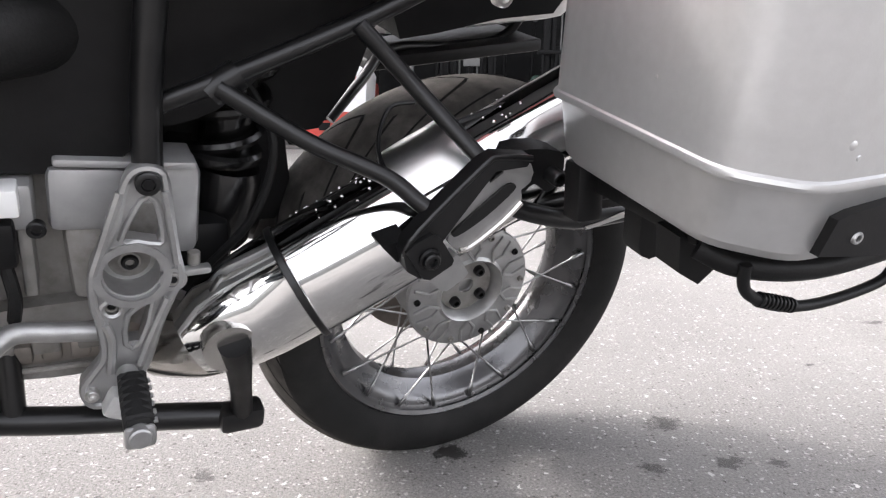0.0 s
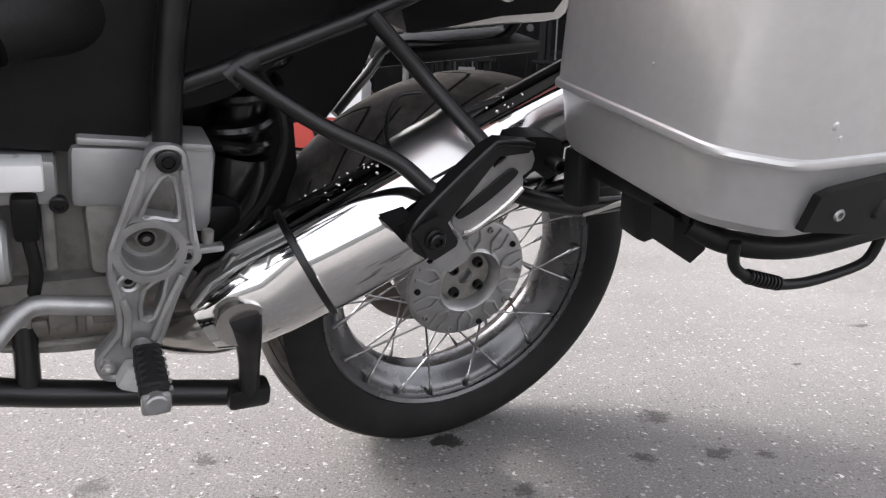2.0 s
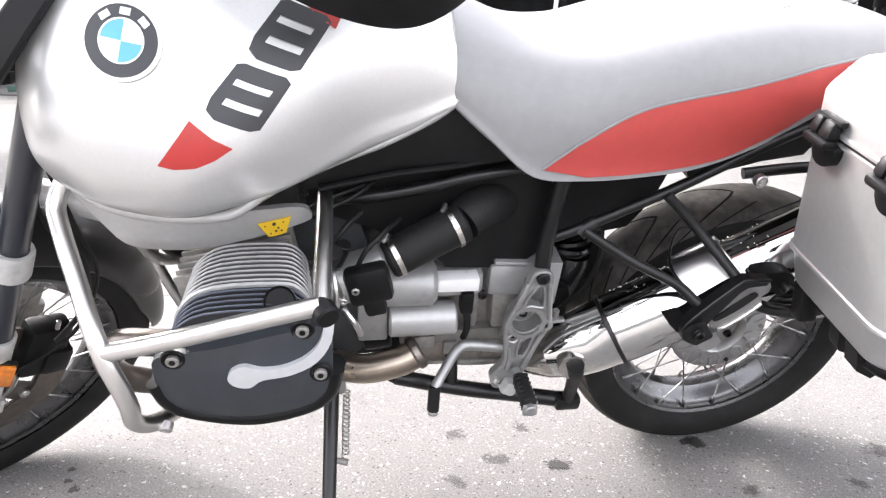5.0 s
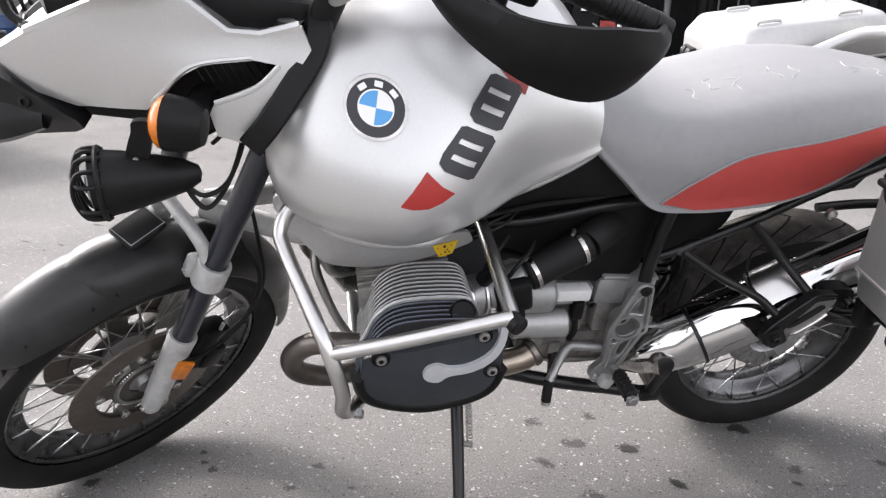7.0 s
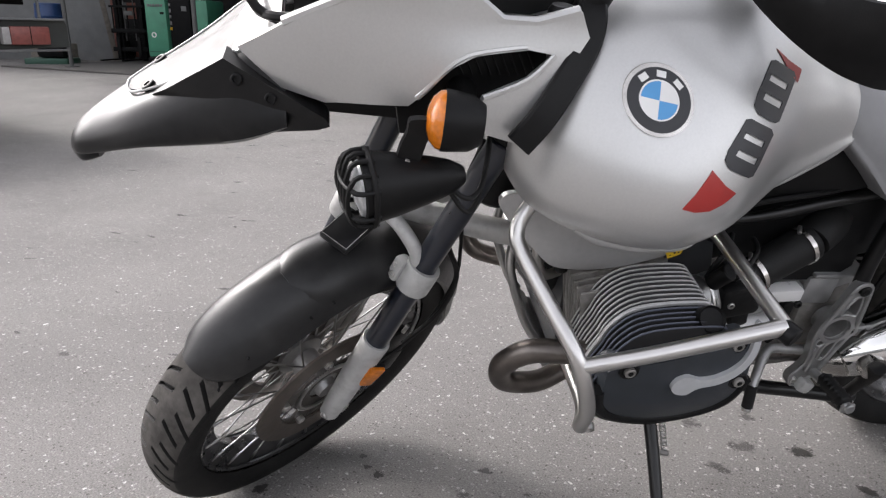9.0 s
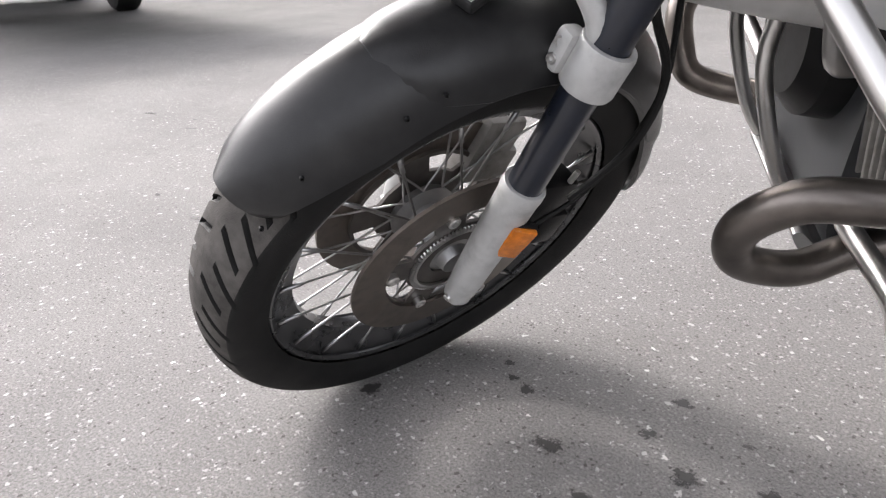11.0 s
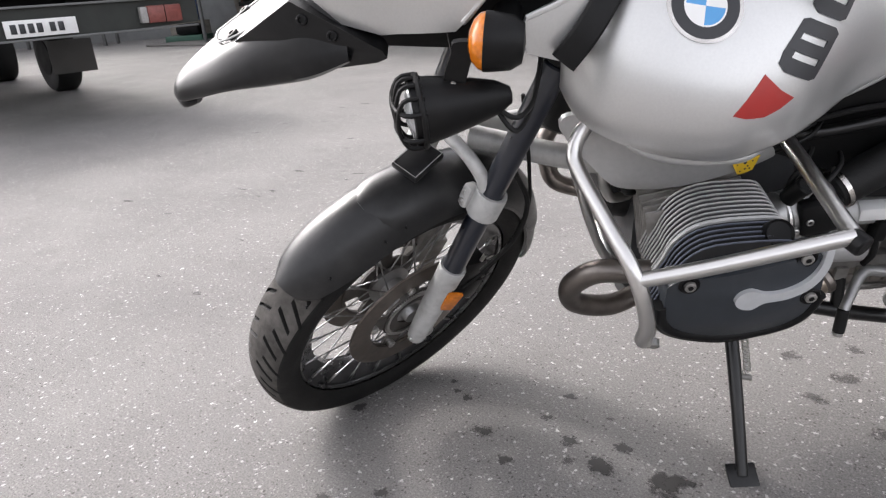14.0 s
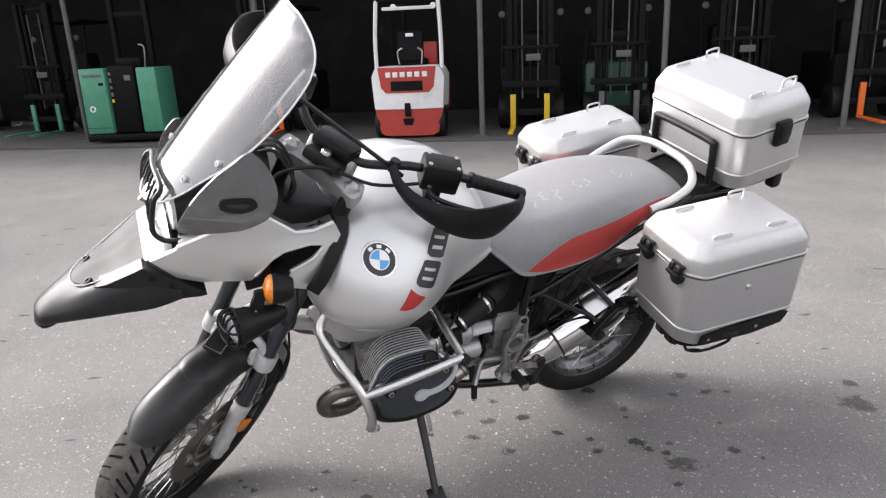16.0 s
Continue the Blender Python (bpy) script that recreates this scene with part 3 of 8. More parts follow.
def bars(root, x, y, z, w, h, n, material, facing=-1):
    """Plain bars in place of lettering, on a face that looks along -y."""
    for i in range(n):
        part("sign_bar", block((w / n * 0.72, 0.006, h), at(x - w / 2 + w / n * (i + 0.5), y, z), 0.001), material, root)


def wheel_at(root, x, y, z, r, w, material=None):
    t = part("wheel", lathe([(0, -w / 2), (r * 0.55, -w / 2), (r * 0.6, -w / 2 - 0.01), (r * 0.93, -w / 2), (r, -w * 0.36), (r, w * 0.36), (r * 0.93, w / 2), (r * 0.6, w / 2 + 0.01), (r * 0.55, w / 2), (0, w / 2)], at(x, y, z, 0, 90, 0), 28), RUBBER, root, "black solid tyre")
    part("wheel_disc", lathe([(0, -w / 2 - 0.012), (r * 0.5, -w / 2 - 0.012), (r * 0.52, 0), (r * 0.5, w / 2 + 0.012), (0, w / 2 + 0.012)], at(x, y, z, 0, 90, 0), 20), material or MACH, t)


def lift_truck_rear(M):
    """A counterbalance lift truck seen from behind."""
    r = thing("forklift", M, "white and red forklift truck with its back to the yard", "forklift")
    body = [(-0.52, 0.48), (-0.53, 0.62), (-0.55, 0.95), (-0.50, 1.06), (-0.44, 1.10), (0.44, 1.10), (0.50, 1.06), (0.55, 0.95), (0.53, 0.62), (0.52, 0.48)]
    cw = part("counterweight", panel(body, lambda x, z: 0.0 + 0.35 * x * x, res=0.08, thick=-0.75), WHITEP, r, "white rounded counterweight")
    part("grille_frame", panel([(-0.44, 1.09), (-0.40, 0.80), (-0.33, 0.72), (0.33, 0.72), (0.40, 0.80), (0.44, 1.09)], lambda x, z: -0.012 + 0.35 * x * x, res=0.06, thick=-0.03), REDP, cw, "red panel round the grille")
    part("grille", panel([(-0.24, 0.89), (-0.24, 0.75), (0.24, 0.75), (0.24, 0.89)], lambda x, z: -0.022 + 0.35 * x * x, res=0.08, thick=-0.02), MACH, cw)
    for k in range(6):
        part("sign_bar", block((0.075, 0.008, 0.075), at(-0.275 + 0.11 * k, -0.024 + 0.35 * (-0.275 + 0.11 * k) ** 2, 0.985), 0.002), WHITEP, cw, "white bar in place of lettering")
    low = part("bumper", panel([(-0.52, 0.48), (-0.44, 0.12), (-0.36, 0.08), (0.36, 0.08), (0.44, 0.12), (0.52, 0.48)], lambda x, z: 0.02 + 0.35 * x * x, res=0.08, thick=-0.7), REDP, r, "red lower body")
    part("tow_slot", block((0.09, 0.05, 0.20), at(0, 0.0, 0.47), 0.01), MACH, low)
    part("tow_pocket", panel([(-0.09, 0.34), (-0.06, 0.24), (0.06, 0.24), (0.09, 0.34)], 0.012, res=0.05, thick=-0.02), MACH, low)
    for s in (-1, 1):
        wheel_at(r, 0.45 * s, 0.35, 0.26, 0.26, 0.17)
        post = part("guard_post", tube([(0.50 * s, 0.30, 1.05), (0.50 * s, 0.32, 1.5), (0.47 * s, 0.38, 2.05)], 0.032, 10), WHITEP, r, "white overhead guard post")
        part("front_post", tube([(0.46 * s, 1.55, 0.9), (0.45 * s, 1.40, 2.05)], 0.028, 8, smooth=False), MACH, r)
        part("work_lamp", lathe([(0, 0), (0.04, 0), (0.045, 0.03), (0, 0.05)], at(0.30 * s + 0.1, 0.36, 1.95, 90, 0, 0), 16), WHITE, r)
        part("mast_rail", block((0.06, 0.10, 2.0), at(0.30 * s, 1.75, 1.1), 0.01), MACH, r)
    rf = part("overhead_guard", block((1.0, 0.06, 0.06), at(0, 0.38, 2.06), 0.015), MACH, r, "dark overhead guard")
    for k in range(6):
        part("guard_slat", block((0.92, 0.03, 0.03), at(0, 0.55 + 0.16 * k, 2.07), 0.006), MACH, rf)
    part("rear_rail", block((0.80, 0.03, 0.05), at(0.02, 0.36, 1.93), 0.01), WHITEP, rf)
    st = part("driver_seat", block((0.44, 0.42, 0.16), at(0, 0.75, 1.12), 0.04), MACH, r, "black driver seat")
    part("seat_back", block((0.40, 0.12, 0.46), at(0, 0.55, 1.38, -8, 0, 0), 0.05), MACH, st)
    part("seat_label", block((0.12, 0.01, 0.05), at(0, 0.47, 1.55), 0.003), WHITE, st)
    for s in (-1, 1):
        part("seat_frame", tube([(0.17 * s, 0.46, 1.12), (0.19 * s, 0.44, 1.30), (0.12 * s, 0.45, 1.36)], 0.013, 7), STEEL, st)
    part("mirror", block((0.10, 0.03, 0.14), at(-0.42, 0.40, 1.62), 0.02), MACH, r)
    part("body_side", block((0.95, 1.2, 0.55), at(0, 1.05, 0.62), 0.06), REDP, r)
    part("dash", block((0.6, 0.1, 0.5), at(0, 1.45, 1.2), 0.03), REDP, r)
    return r


def lift_truck_front(M, paint, tine, label):
    """A lift truck seen from its mast and forks."""
    r = thing("forklift", M, label, "forklift", "parked lift trucks")
    for s in (-1, 1):
        part("mast_rail", block((0.09, 0.14, 2.35), at(0.31 * s, 0, 1.22), 0.012), MACH, r, "black mast rail")
        part("inner_rail", block((0.06, 0.10, 2.30), at(0.22 * s, 0.02, 1.22), 0.01), MACH, r)
        f = part("fork_tine", block((0.085, 0.04, 0.52), at(0.26 * s, -0.16, 0.315), 0.008), tine, r, "painted fork tine")
        part("tine_blade", block((0.08, 0.80, 0.035), at(0.26 * s, -0.56, 0.075), 0.006, taper=(0.9, 1)), tine, f)
        wheel_at(r, 0.42 * s, 0.45, 0.27, 0.27, 0.2)
        part("lift_chain", rod((0.12 * s, -0.02, 0.5), (0.12 * s, -0.02, 2.2), 0.012, seg=8), POLE, r)
        part("guard_post", tube([(0.48 * s, 0.55, 0.9), (0.46 * s, 0.75, 2.05)], 0.03, 8, smooth=False), MACH, r)
        part("work_lamp", lathe([(0, 0.05), (0.05, 0.04), (0.055, 0), (0, 0)], at(0.46 * s, 0.50, 1.78, 90, 0, 0), 14), POLE, r, "round work lamp")
    for z in (0.30, 0.72):
        part("carriage_bar", block((0.86, 0.05, 0.10), at(0, -0.11, z), 0.008), MACH, r)
    for k in range(5):
        part("load_backrest", block((0.025, 0.03, 0.50), at(-0.36 + 0.18 * k, -0.11, 1.02), 0.004), MACH, r)
    part("backrest_top", block((0.86, 0.04, 0.05), at(0, -0.11, 1.27), 0.006), MACH, r)
    for z in (0.6, 1.4, 2.3):
        part("mast_brace", block((0.62, 0.06, 0.08), at(0, 0.05, z), 0.008), MACH, r)
    b = part("body", block((0.98, 1.5, 0.75), at(0, 1.15, 0.62), 0.06), paint, r, "painted truck body")
    part("data_plate", block((0.22, 0.01, 0.10), at(0.05, -0.14, 1.12), 0.003), POLE, r)
    part("overhead_guard", block((1.0, 1.2, 0.06), at(0, 1.15, 2.10), 0.02), paint, r)
    part("steering_column", rod((0, 0.6, 0.9), (0, 0.75, 1.35), 0.03), MACH, r)
    part("driver_seat", block((0.45, 0.4, 0.6), at(0, 1.25, 1.2), 0.08), MACH, r)
    return r


def reach_truck(M, label):
    r = thing("reach_truck", M, label, "reach truck", "green reach trucks")
    part("chassis", block((1.55, 1.0, 0.12), at(0.10, 0.45, 0.12), 0.03), MACH, r, "low black chassis")
    a = part("cabinet", block((0.52, 0.75, 1.22), at(-0.44, 0.42, 0.80), 0.03, taper=(0.97, 1)), GREEN, r, "green steel motor cabinet")
    for k in range(6):
        part("sign_bar", block((0.05, 0.008, 0.055), at(-0.60 + 0.065 * k, 0.040, 1.28), 0.002), CORR, a, "pale bar in place of lettering")
    part("number_disc", lathe([(0.035, 0), (0.06, 0), (0.06, 0.006), (0.035, 0.006)], at(-0.52, 0.044, 0.66, 90, 0, 0), 20, closed=True), WHITE, a)
    part("hatch_line", block((0.48, 0.008, 0.015), at(-0.44, 0.045, 0.30), 0.002), DKGREEN, a)
    part("handle", block((0.09, 0.02, 0.05), at(-0.28, 0.04, 1.12), 0.006), MACH, a)
    m = part("battery_box", block((0.52, 0.70, 1.25), at(0.10, 0.46, 0.82), 0.03), MACH, r, "black battery and control box")
    for k, z in enumerate((1.30, 1.18, 1.05, 0.92, 0.80)):
        part("warning_label", block((0.05, 0.008, 0.06 + 0.02 * (k % 2)), at(-0.12, 0.105, z), 0.002), BRACKETY if k == 4 else CORR, m)
    part("data_plate", block((0.12, 0.008, 0.10), at(0.22, 0.105, 1.22), 0.002), CORR, m)
    part("side_cabinet", block((0.40, 0.75, 1.20), at(0.62, 0.42, 0.80), 0.03, taper=(0.95, 1)), GREEN, r, "green steel side cabinet")
    for x in (-0.35, 0.35):
        part("mast_rail", block((0.10, 0.12, 2.9), at(x, 0.98, 1.55), 0.012), MACH, r)
    part("mast_brace", block((0.7, 0.08, 0.1), at(0, 0.98, 2.4), 0.01), MACH, r)
    part("lever_arm", tube([(0.45, 0.4, 1.35), (0.52, 0.35, 1.75), (0.44, 0.3, 1.82)], 0.014, 8), STEEL, r)
    part("control_stack", block((0.5, 0.3, 0.18), at(0.15, 0.5, 1.50), 0.04), MACH, r)
    for x in (-0.5, 0.65):
        wheel_at(r, x, 0.5, 0.14, 0.14, 0.14)
    return r


lift_truck_rear(at(-2.2, 8.85, 0.0, 0, 0, 2))
lift_truck_front(at(-0.40, 9.65, 0.03), MACH, YELLOW, "dark forklift with yellow fork tines under the roof")
lift_truck_front(at(0.95, 9.75, 0.03), DKGREEN, POLE, "dark green forklift with grey fork tines")
lift_truck_front(at(2.75, 9.9, 0.03), MACH, MACH, "black forklift parked under the roof")
lift_truck_front(at(4.75, 10.0, 0.03), MACH, ORANGE, "black forklift with orange fork tines")
lift_truck_front(at(-4.88, 10.0, 0.03), MACH, ORANGE, "black forklift with red-orange fork tines")
lift_truck_front(at(-9.6, 10.7, 0.03), MACH, GREEN, "black forklift with green fork tines")
lift_truck_front(at(-14.4, 11.6, 0.03, 0, 0, 20), MACH, MACH, "black forklift by the corrugated wall")
lift_truck_front(at(7.2, 10.2, 0.03), DKGREEN, MACH, "dark green forklift far along the hall")
reach_truck(at(-7.08, 9.05, 0.03, 0, 0, 5) @ Matrix.Scale(0.86, 4), "green and black electric reach truck in the hall")
reach_truck(at(-12.4, 11.0, 0.03, 0, 0, 14), "green and black electric reach truck by the wall")

# clutter by the corrugated wall
barrel = thing("barrel", at(-15.6, 10.4, 0.45), "blue plastic drum on a crate", "barrel")
part("drum", lathe([(0, 0), (0.26, 0), (0.29, 0.03), (0.29, 0.28), (0.30, 0.30), (0.29, 0.32), (0.29, 0.58), (0.30, 0.60), (0.29, 0.62), (0.28, 0.86), (0.25, 0.88), (0, 0.88)], None, 28), mat("blue_drum_plastic", (0.02, 0.055, 0.16), 0.45, vary=0.1), barrel)
crate = thing("crate", at(-15.6, 10.4, 0.0), "grey timber crate under the drum", "crate")
part("crate_body", block((0.7, 0.7, 0.44), at(0, 0, 0.23), 0.01), WOOD, crate)
pal = thing("pallet", at(-15.0, 9.9, 0.0, 0, 0, 30), "green pallet with dark sacks by the drum", "pallet")
part("pallet_deck", block((0.9, 0.7, 0.14), at(0, 0, 0.08), 0.01), DKGREEN, pal)
part("sack", block((0.6, 0.45, 0.26), at(0.05, 0, 0.28), 0.10), MACH, pal)
for k, (x, y, h) in enumerate(((-14.9, 11.9, 2.6), (-15.1, 11.9, 2.9), (-15.35, 11.7, 2.4))):
    b = part("leaning_board", block((0.12, 0.03, h), at(x, y, h / 2 * 0.98, 12, 4 - 4 * k, 35), 0.004), WOOD if k else CORR, label="long board leaning on the wall", category="board", group="leaning boards")
tbl = thing("work_table", at(-18.5, 8.7, 0, 0, 0, 33), "long grey work table by the wall", "table")
part("tabletop", block((2.6, 0.8, 0.06), at(0, 0, 0.95), 0.01), WOOD, tbl)
for sx in (-1, 1):
    for sy in (-1, 1):
        part("leg", block((0.07, 0.07, 0.92), at(1.2 * sx, 0.34 * sy, 0.46), 0.006), POLE, tbl)
win = thing("window_1", at(-18.2, 10.60, 2.35, 0, 0, 34.5), "dark barred window in the corrugated wall", "window", kind="structure")
part("window_frame", panel([(-0.6, -0.7), (0.6, -0.7), (0.6, 0.7), (-0.6, 0.7)], -0.10, holes=[[(-0.52, -0.62), (0.52, -0.62), (0.52, 0.62), (-0.52, 0.62)]], res=0.3, thick=-0.08), MACH, win)
part("pane", block((1.06, 0.02, 1.26), at(0, -0.04, 0), 0), mat("dark_window", (0.16, 0.17, 0.18), 0.15, vary=0.2), win)
for k in range(3):
    part("window_bar", block((0.03, 0.03, 1.26), at(-0.26 + 0.26 * k, -0.09, 0), 0.004), MACH, win)
part("wall_patch", block((1.5, 0.06, 3.2), at(-15.0, 12.55, 1.7, 0, 0, 34.6), 0.01), BRICK, label="brick-red sheet door in the wall", category="door", kind="structure")

# ---- the flatbed truck ----
truck = thing("flatbed_truck", at(-5.95, 2.28, 0, 0, 0, 80), "grey-green flatbed truck parked with its tail to the yard", "truck")
bed = part("bed_deck", block((2.3, 5.2, 0.10), at(0, 2.6, 1.20), 0.03), TRUCKG, truck, "flat steel deck with a rolled edge")
part("deck_edge", tube([(-1.13, 0.0, 1.195), (0, -0.02, 1.195), (1.13, 0.0, 1.195)], 0.062, 14), TRUCKG, bed, "rolled tail edge of the deck")
part("edge_strip", block((0.36, 0.04, 0.02), at(0.96, 0.02, 1.262), 0.005), CORR, bed, "bright bent strip")
for k in range(7):
    part("cross_beam", block((2.1, 0.06, 0.10), at(0, 0.45 + 0.7 * k, 1.11), 0.008), MACH, bed)
for x in (-0.42, 0.42):
    part("chassis_rail", block((0.09, 5.2, 0.20), at(x, 2.75, 0.97), 0.01), MACH, truck)
bump = part("rear_bumper", panel([(-1.15, 0.94), (1.15, 0.94), (1.17, 0.90), (1.17, 0.73), (0.5, 0.71), (-1.15, 0.70)], 0.0, res=0.2, thick=-0.05), TRUCKG, truck, "dark sheet bumper panel with a pale lower lip")
part("bumper_lip", block((2.3, 0.05, 0.018), at(0, -0.01, 0.945), 0.004), CORR, bump)
part("bumper_lip", block((2.3, 0.05, 0.016), at(0, -0.01, 0.705), 0.004), CORR, bump)
plate = part("plate", block((0.52, 0.012, 0.125), at(-0.13, -0.02, 0.79), 0.003), WHITE, truck, "white registration plate with plain bars")
for k in range(6):
    part("plate_bar", block((0.042, 0.006, 0.07), at(-0.33 + 0.062 * k + (0.03 if k > 3 else 0), -0.028, 0.79), 0.001), INK, plate)
for x in (-0.82, 0.82):
    lamp = part("tail_lamp", block((0.30, 0.06, 0.14), at(x + 0.03, -0.03, 0.82), 0.012), mat("dusty_tail_lamp", (0.20, 0.055, 0.045), 0.4, vary=0.2), truck, "dusty red tail lamp")
    part("lamp_segment", block((0.06, 0.06, 0.13), at(x - 0.15, -0.03, 0.82), 0.008), mat("clear_lamp_segment", (0.32, 0.31, 0.30), 0.3), lamp)
    part("lamp_divider", block((0.006, 0.065, 0.14), at(x + 0.03, -0.031, 0.82), 0.002), MACH, lamp)
    part("mud_flap", block((0.42, 0.02, 0.32), at(x * 0.62, 1.5, 0.47), 0.004), CONC, truck, "hanging mud flap")
    wheel_at(truck, x * 0.98, 3.0, 0.40, 0.40, 0.26)
    wheel_at(truck, x * 0.98, 5.6, 0.40, 0.40, 0.26)
part("stay", rod((0.98, 0.04, 0.94), (0.98, 0.04, 1.15), 0.012), CORR, truck)
part("spare_box", block((0.7, 0.6, 0.16), at(0.2, 1.2, 1.02), 0.02), MACH, truck)
part("deck_cap", lathe([(0, 0.07), (0.04, 0.065), (0.05, 0.03), (0.05, 0), (0, 0)], at(0.55, 0.3, 1.25), 16), STEEL, truck)
cab = part("cab", block((2.1, 1.7, 1.9), at(0, 6.2, 1.65), 0.12), TRUCKG, truck)
part("cab_window", block((1.3, 0.03, 0.5), at(0, 5.34, 2.1), 0.01), mat("cab_glass", (0.05, 0.06, 0.07), 0.1), cab)

# ---- plain unseen walls, added behind the camera to block low sky light ----
part("unseen_wall_south", block((60.0, 0.25, 3.2), at(-1.0, -20.0, 1.6), 0.02), CORR, label="added unseen wall across the yard that blocks low sky", category="wall", kind="structure")
part("unseen_wall_east", block((0.25, 34.0, 3.2), at(22.0, -3.0, 1.6), 0.02), CORR, label="added unseen wall beside the yard that blocks low sky", category="wall", kind="structure")

# ---- the motorcycle ----
# Its own axes: x ahead from the rear axle, y to its left, z up from the rear tyre's foot; it leans on its side stand.
_yaw, _lean = radians(34.2), radians(18.0)
_X = Vector((-math.cos(_yaw), -math.sin(_yaw), 0))
_Y0 = Vector((math.sin(_yaw), -math.cos(_yaw), 0))
_Y = _Y0 * math.cos(_lean) - Vector((0, 0, 1)) * math.sin(_lean)
_Z = Vector((0, 0, 1)) * math.cos(_lean) + _Y0 * math.sin(_lean)
_O = Vector((0.075, 1.256, 0.305)) - 0.32 * _Z
BIKE = Matrix(((_X.x, _Y.x, _Z.x, _O.x), (_X.y, _Y.y, _Z.y, _O.y), (_X.z, _Y.z, _Z.z, _O.z), (0, 0, 0, 1)))
bike = thing("motorcycle", BIKE, "silver touring enduro motorcycle with red seat flanks on its side stand", "motorcycle")
STEER = Matrix.Translation((1.472, 0.044, 0.32)) @ Matrix.Rotation(radians(40), 4, Vector((-math.sin(radians(28)), 0, math.cos(radians(28)))))
AXLE_Y = Matrix.Rotation(radians(-90), 4, "X")  # turns a lathe's z axis to +y


def tyre_mesh(R, w, bead, pitches, per, sweep, kinds, deep, offset, across=36):
    """A tyre with cut tread slots about the y axis; its mesh lines follow the slots' sweep. kinds: for each slot in turn, from, to (0 crown, 0.6 shoulder) and its width in steps."""
    b = bmesh.new()
    rows, cut = [], set()
    ts = [i / across * 2 - 1 for i in range(across + 1)]
    crown = w * 0.62
    seg = pitches * per
    for i in range(seg):
        line = []
        for t in ts:
            s = abs(t)
            a = 2 * math.pi * (i / seg + (0.5 / pitches if t > 0 and offset else 0.0) * min(1.0, s / 0.05) - sweep / pitches * min(s, 0.62) ** 1.3)
            if s < 0.62:
                k = s / 0.62 * 1.28
                y, r = w * math.sin(k) / math.sin(1.28) * 0.98, R - crown * (1 - math.cos(k)) * 0.9
            else:
                k = (s - 0.62) / 0.38
                r0 = R - crown * (1 - math.cos(1.28)) * 0.9
                r = r0 + (bead - r0) * k
                y = w * (0.98 + 0.06 * math.sin(k * math.pi * 0.8) - 0.26 * k * k)
            lo, hi, wide = kinds[(i // per) % len(kinds)]
            if lo < s < hi and i % per < wide:
                r -= deep
                cut.add((i, len(line)))
            line.append(b.verts.new((r * math.cos(a), math.copysign(y, t), r * math.sin(a))))
        rows.append(line)
    for i in range(seg):
        p, q = rows[i], rows[(i + 1) % seg]
        for j in range(across):
            f = b.faces.new((p[j], q[j], q[j + 1], p[j + 1]))
            k = (i + 1) % seg
            grooved = {(i, j), (k, j), (k, j + 1), (i, j + 1)} & cut
            f.material_index = 1 if abs(ts[j] + ts[j + 1]) < 1.12 and not grooved else 0
    return b


FRONT_TREAD = (56, 14, 2.4, ((0.07, 0.42, 3), (0.22, 0.60, 3)), 0.0075, True)
REAR_TREAD = (26, 30, 4.2, ((0.05, 0.58, 2), (0.24, 0.60, 2)), 0.006, False)


def rim_mesh(R, w):
    """A wheel rim about the y axis."""
    prof = [(R, -w), (R + 0.004, -w + 0.002), (R + 0.004, -w + 0.006), (R - 0.008, -w + 0.011), (R - 0.016, -w + 0.018), (R - 0.022, -w * 0.45), (R - 0.034, -w * 0.25), (R - 0.036, 0)]
    prof = prof + [(r, -z) for r, z in prof[::-1][1:]]
    inner = [(r - 0.006, z * 0.93) for r, z in prof[::-1]]
    return lathe(prof + inner, AXLE_Y, 96, closed=True)


def spoked_wheel(name, label, M, R, w, bead, groove, rim_r, rim_w, hub_r, hub_w, rim_mat):
    wheel = part(name, rim_mesh(rim_r, rim_w), rim_mat, bike, label, M)
    tyre = part("tyre", tyre_mesh(R, w, bead, *groove), TYRE, wheel, "black road tyre with cut tread slots and dusty crown")
    tyre.data.materials.append(TREADM)
    spoke = None
    for side in (1, -1):
        for k in range(20):
            a = 2 * math.pi * (k + (0.25 if side > 0 else 0.75)) / 20
            lean_to = 0.62 if k % 2 else -0.62
            p0 = Vector(((hub_r - 0.006) * math.cos(a + lean_to), side * hub_w, (hub_r - 0.006) * math.sin(a + lean_to)))
            p1 = Vector(((rim_r - 0.010) * math.cos(a), side * (rim_w - 0.008), (rim_r - 0.010) * math.sin(a)))
            F, L = frame_of(p0, p1)
            if spoke is None:
                b = lathe([(0, 0), (0.0017, 0), (0.0017, L * 0.86), (0.0031, L * 0.87), (0.0031, L), (0, L)], None, 7)
                spoke = bpy.data.meshes.new("spoke")
                for f in b.faces:
                    f.smooth = True
                b.to_mesh(spoke)
                b.free()
                spoke.materials.append(SPOKE)
            part("spoke", spoke, SPOKE, wheel, M=F)
    return wheel


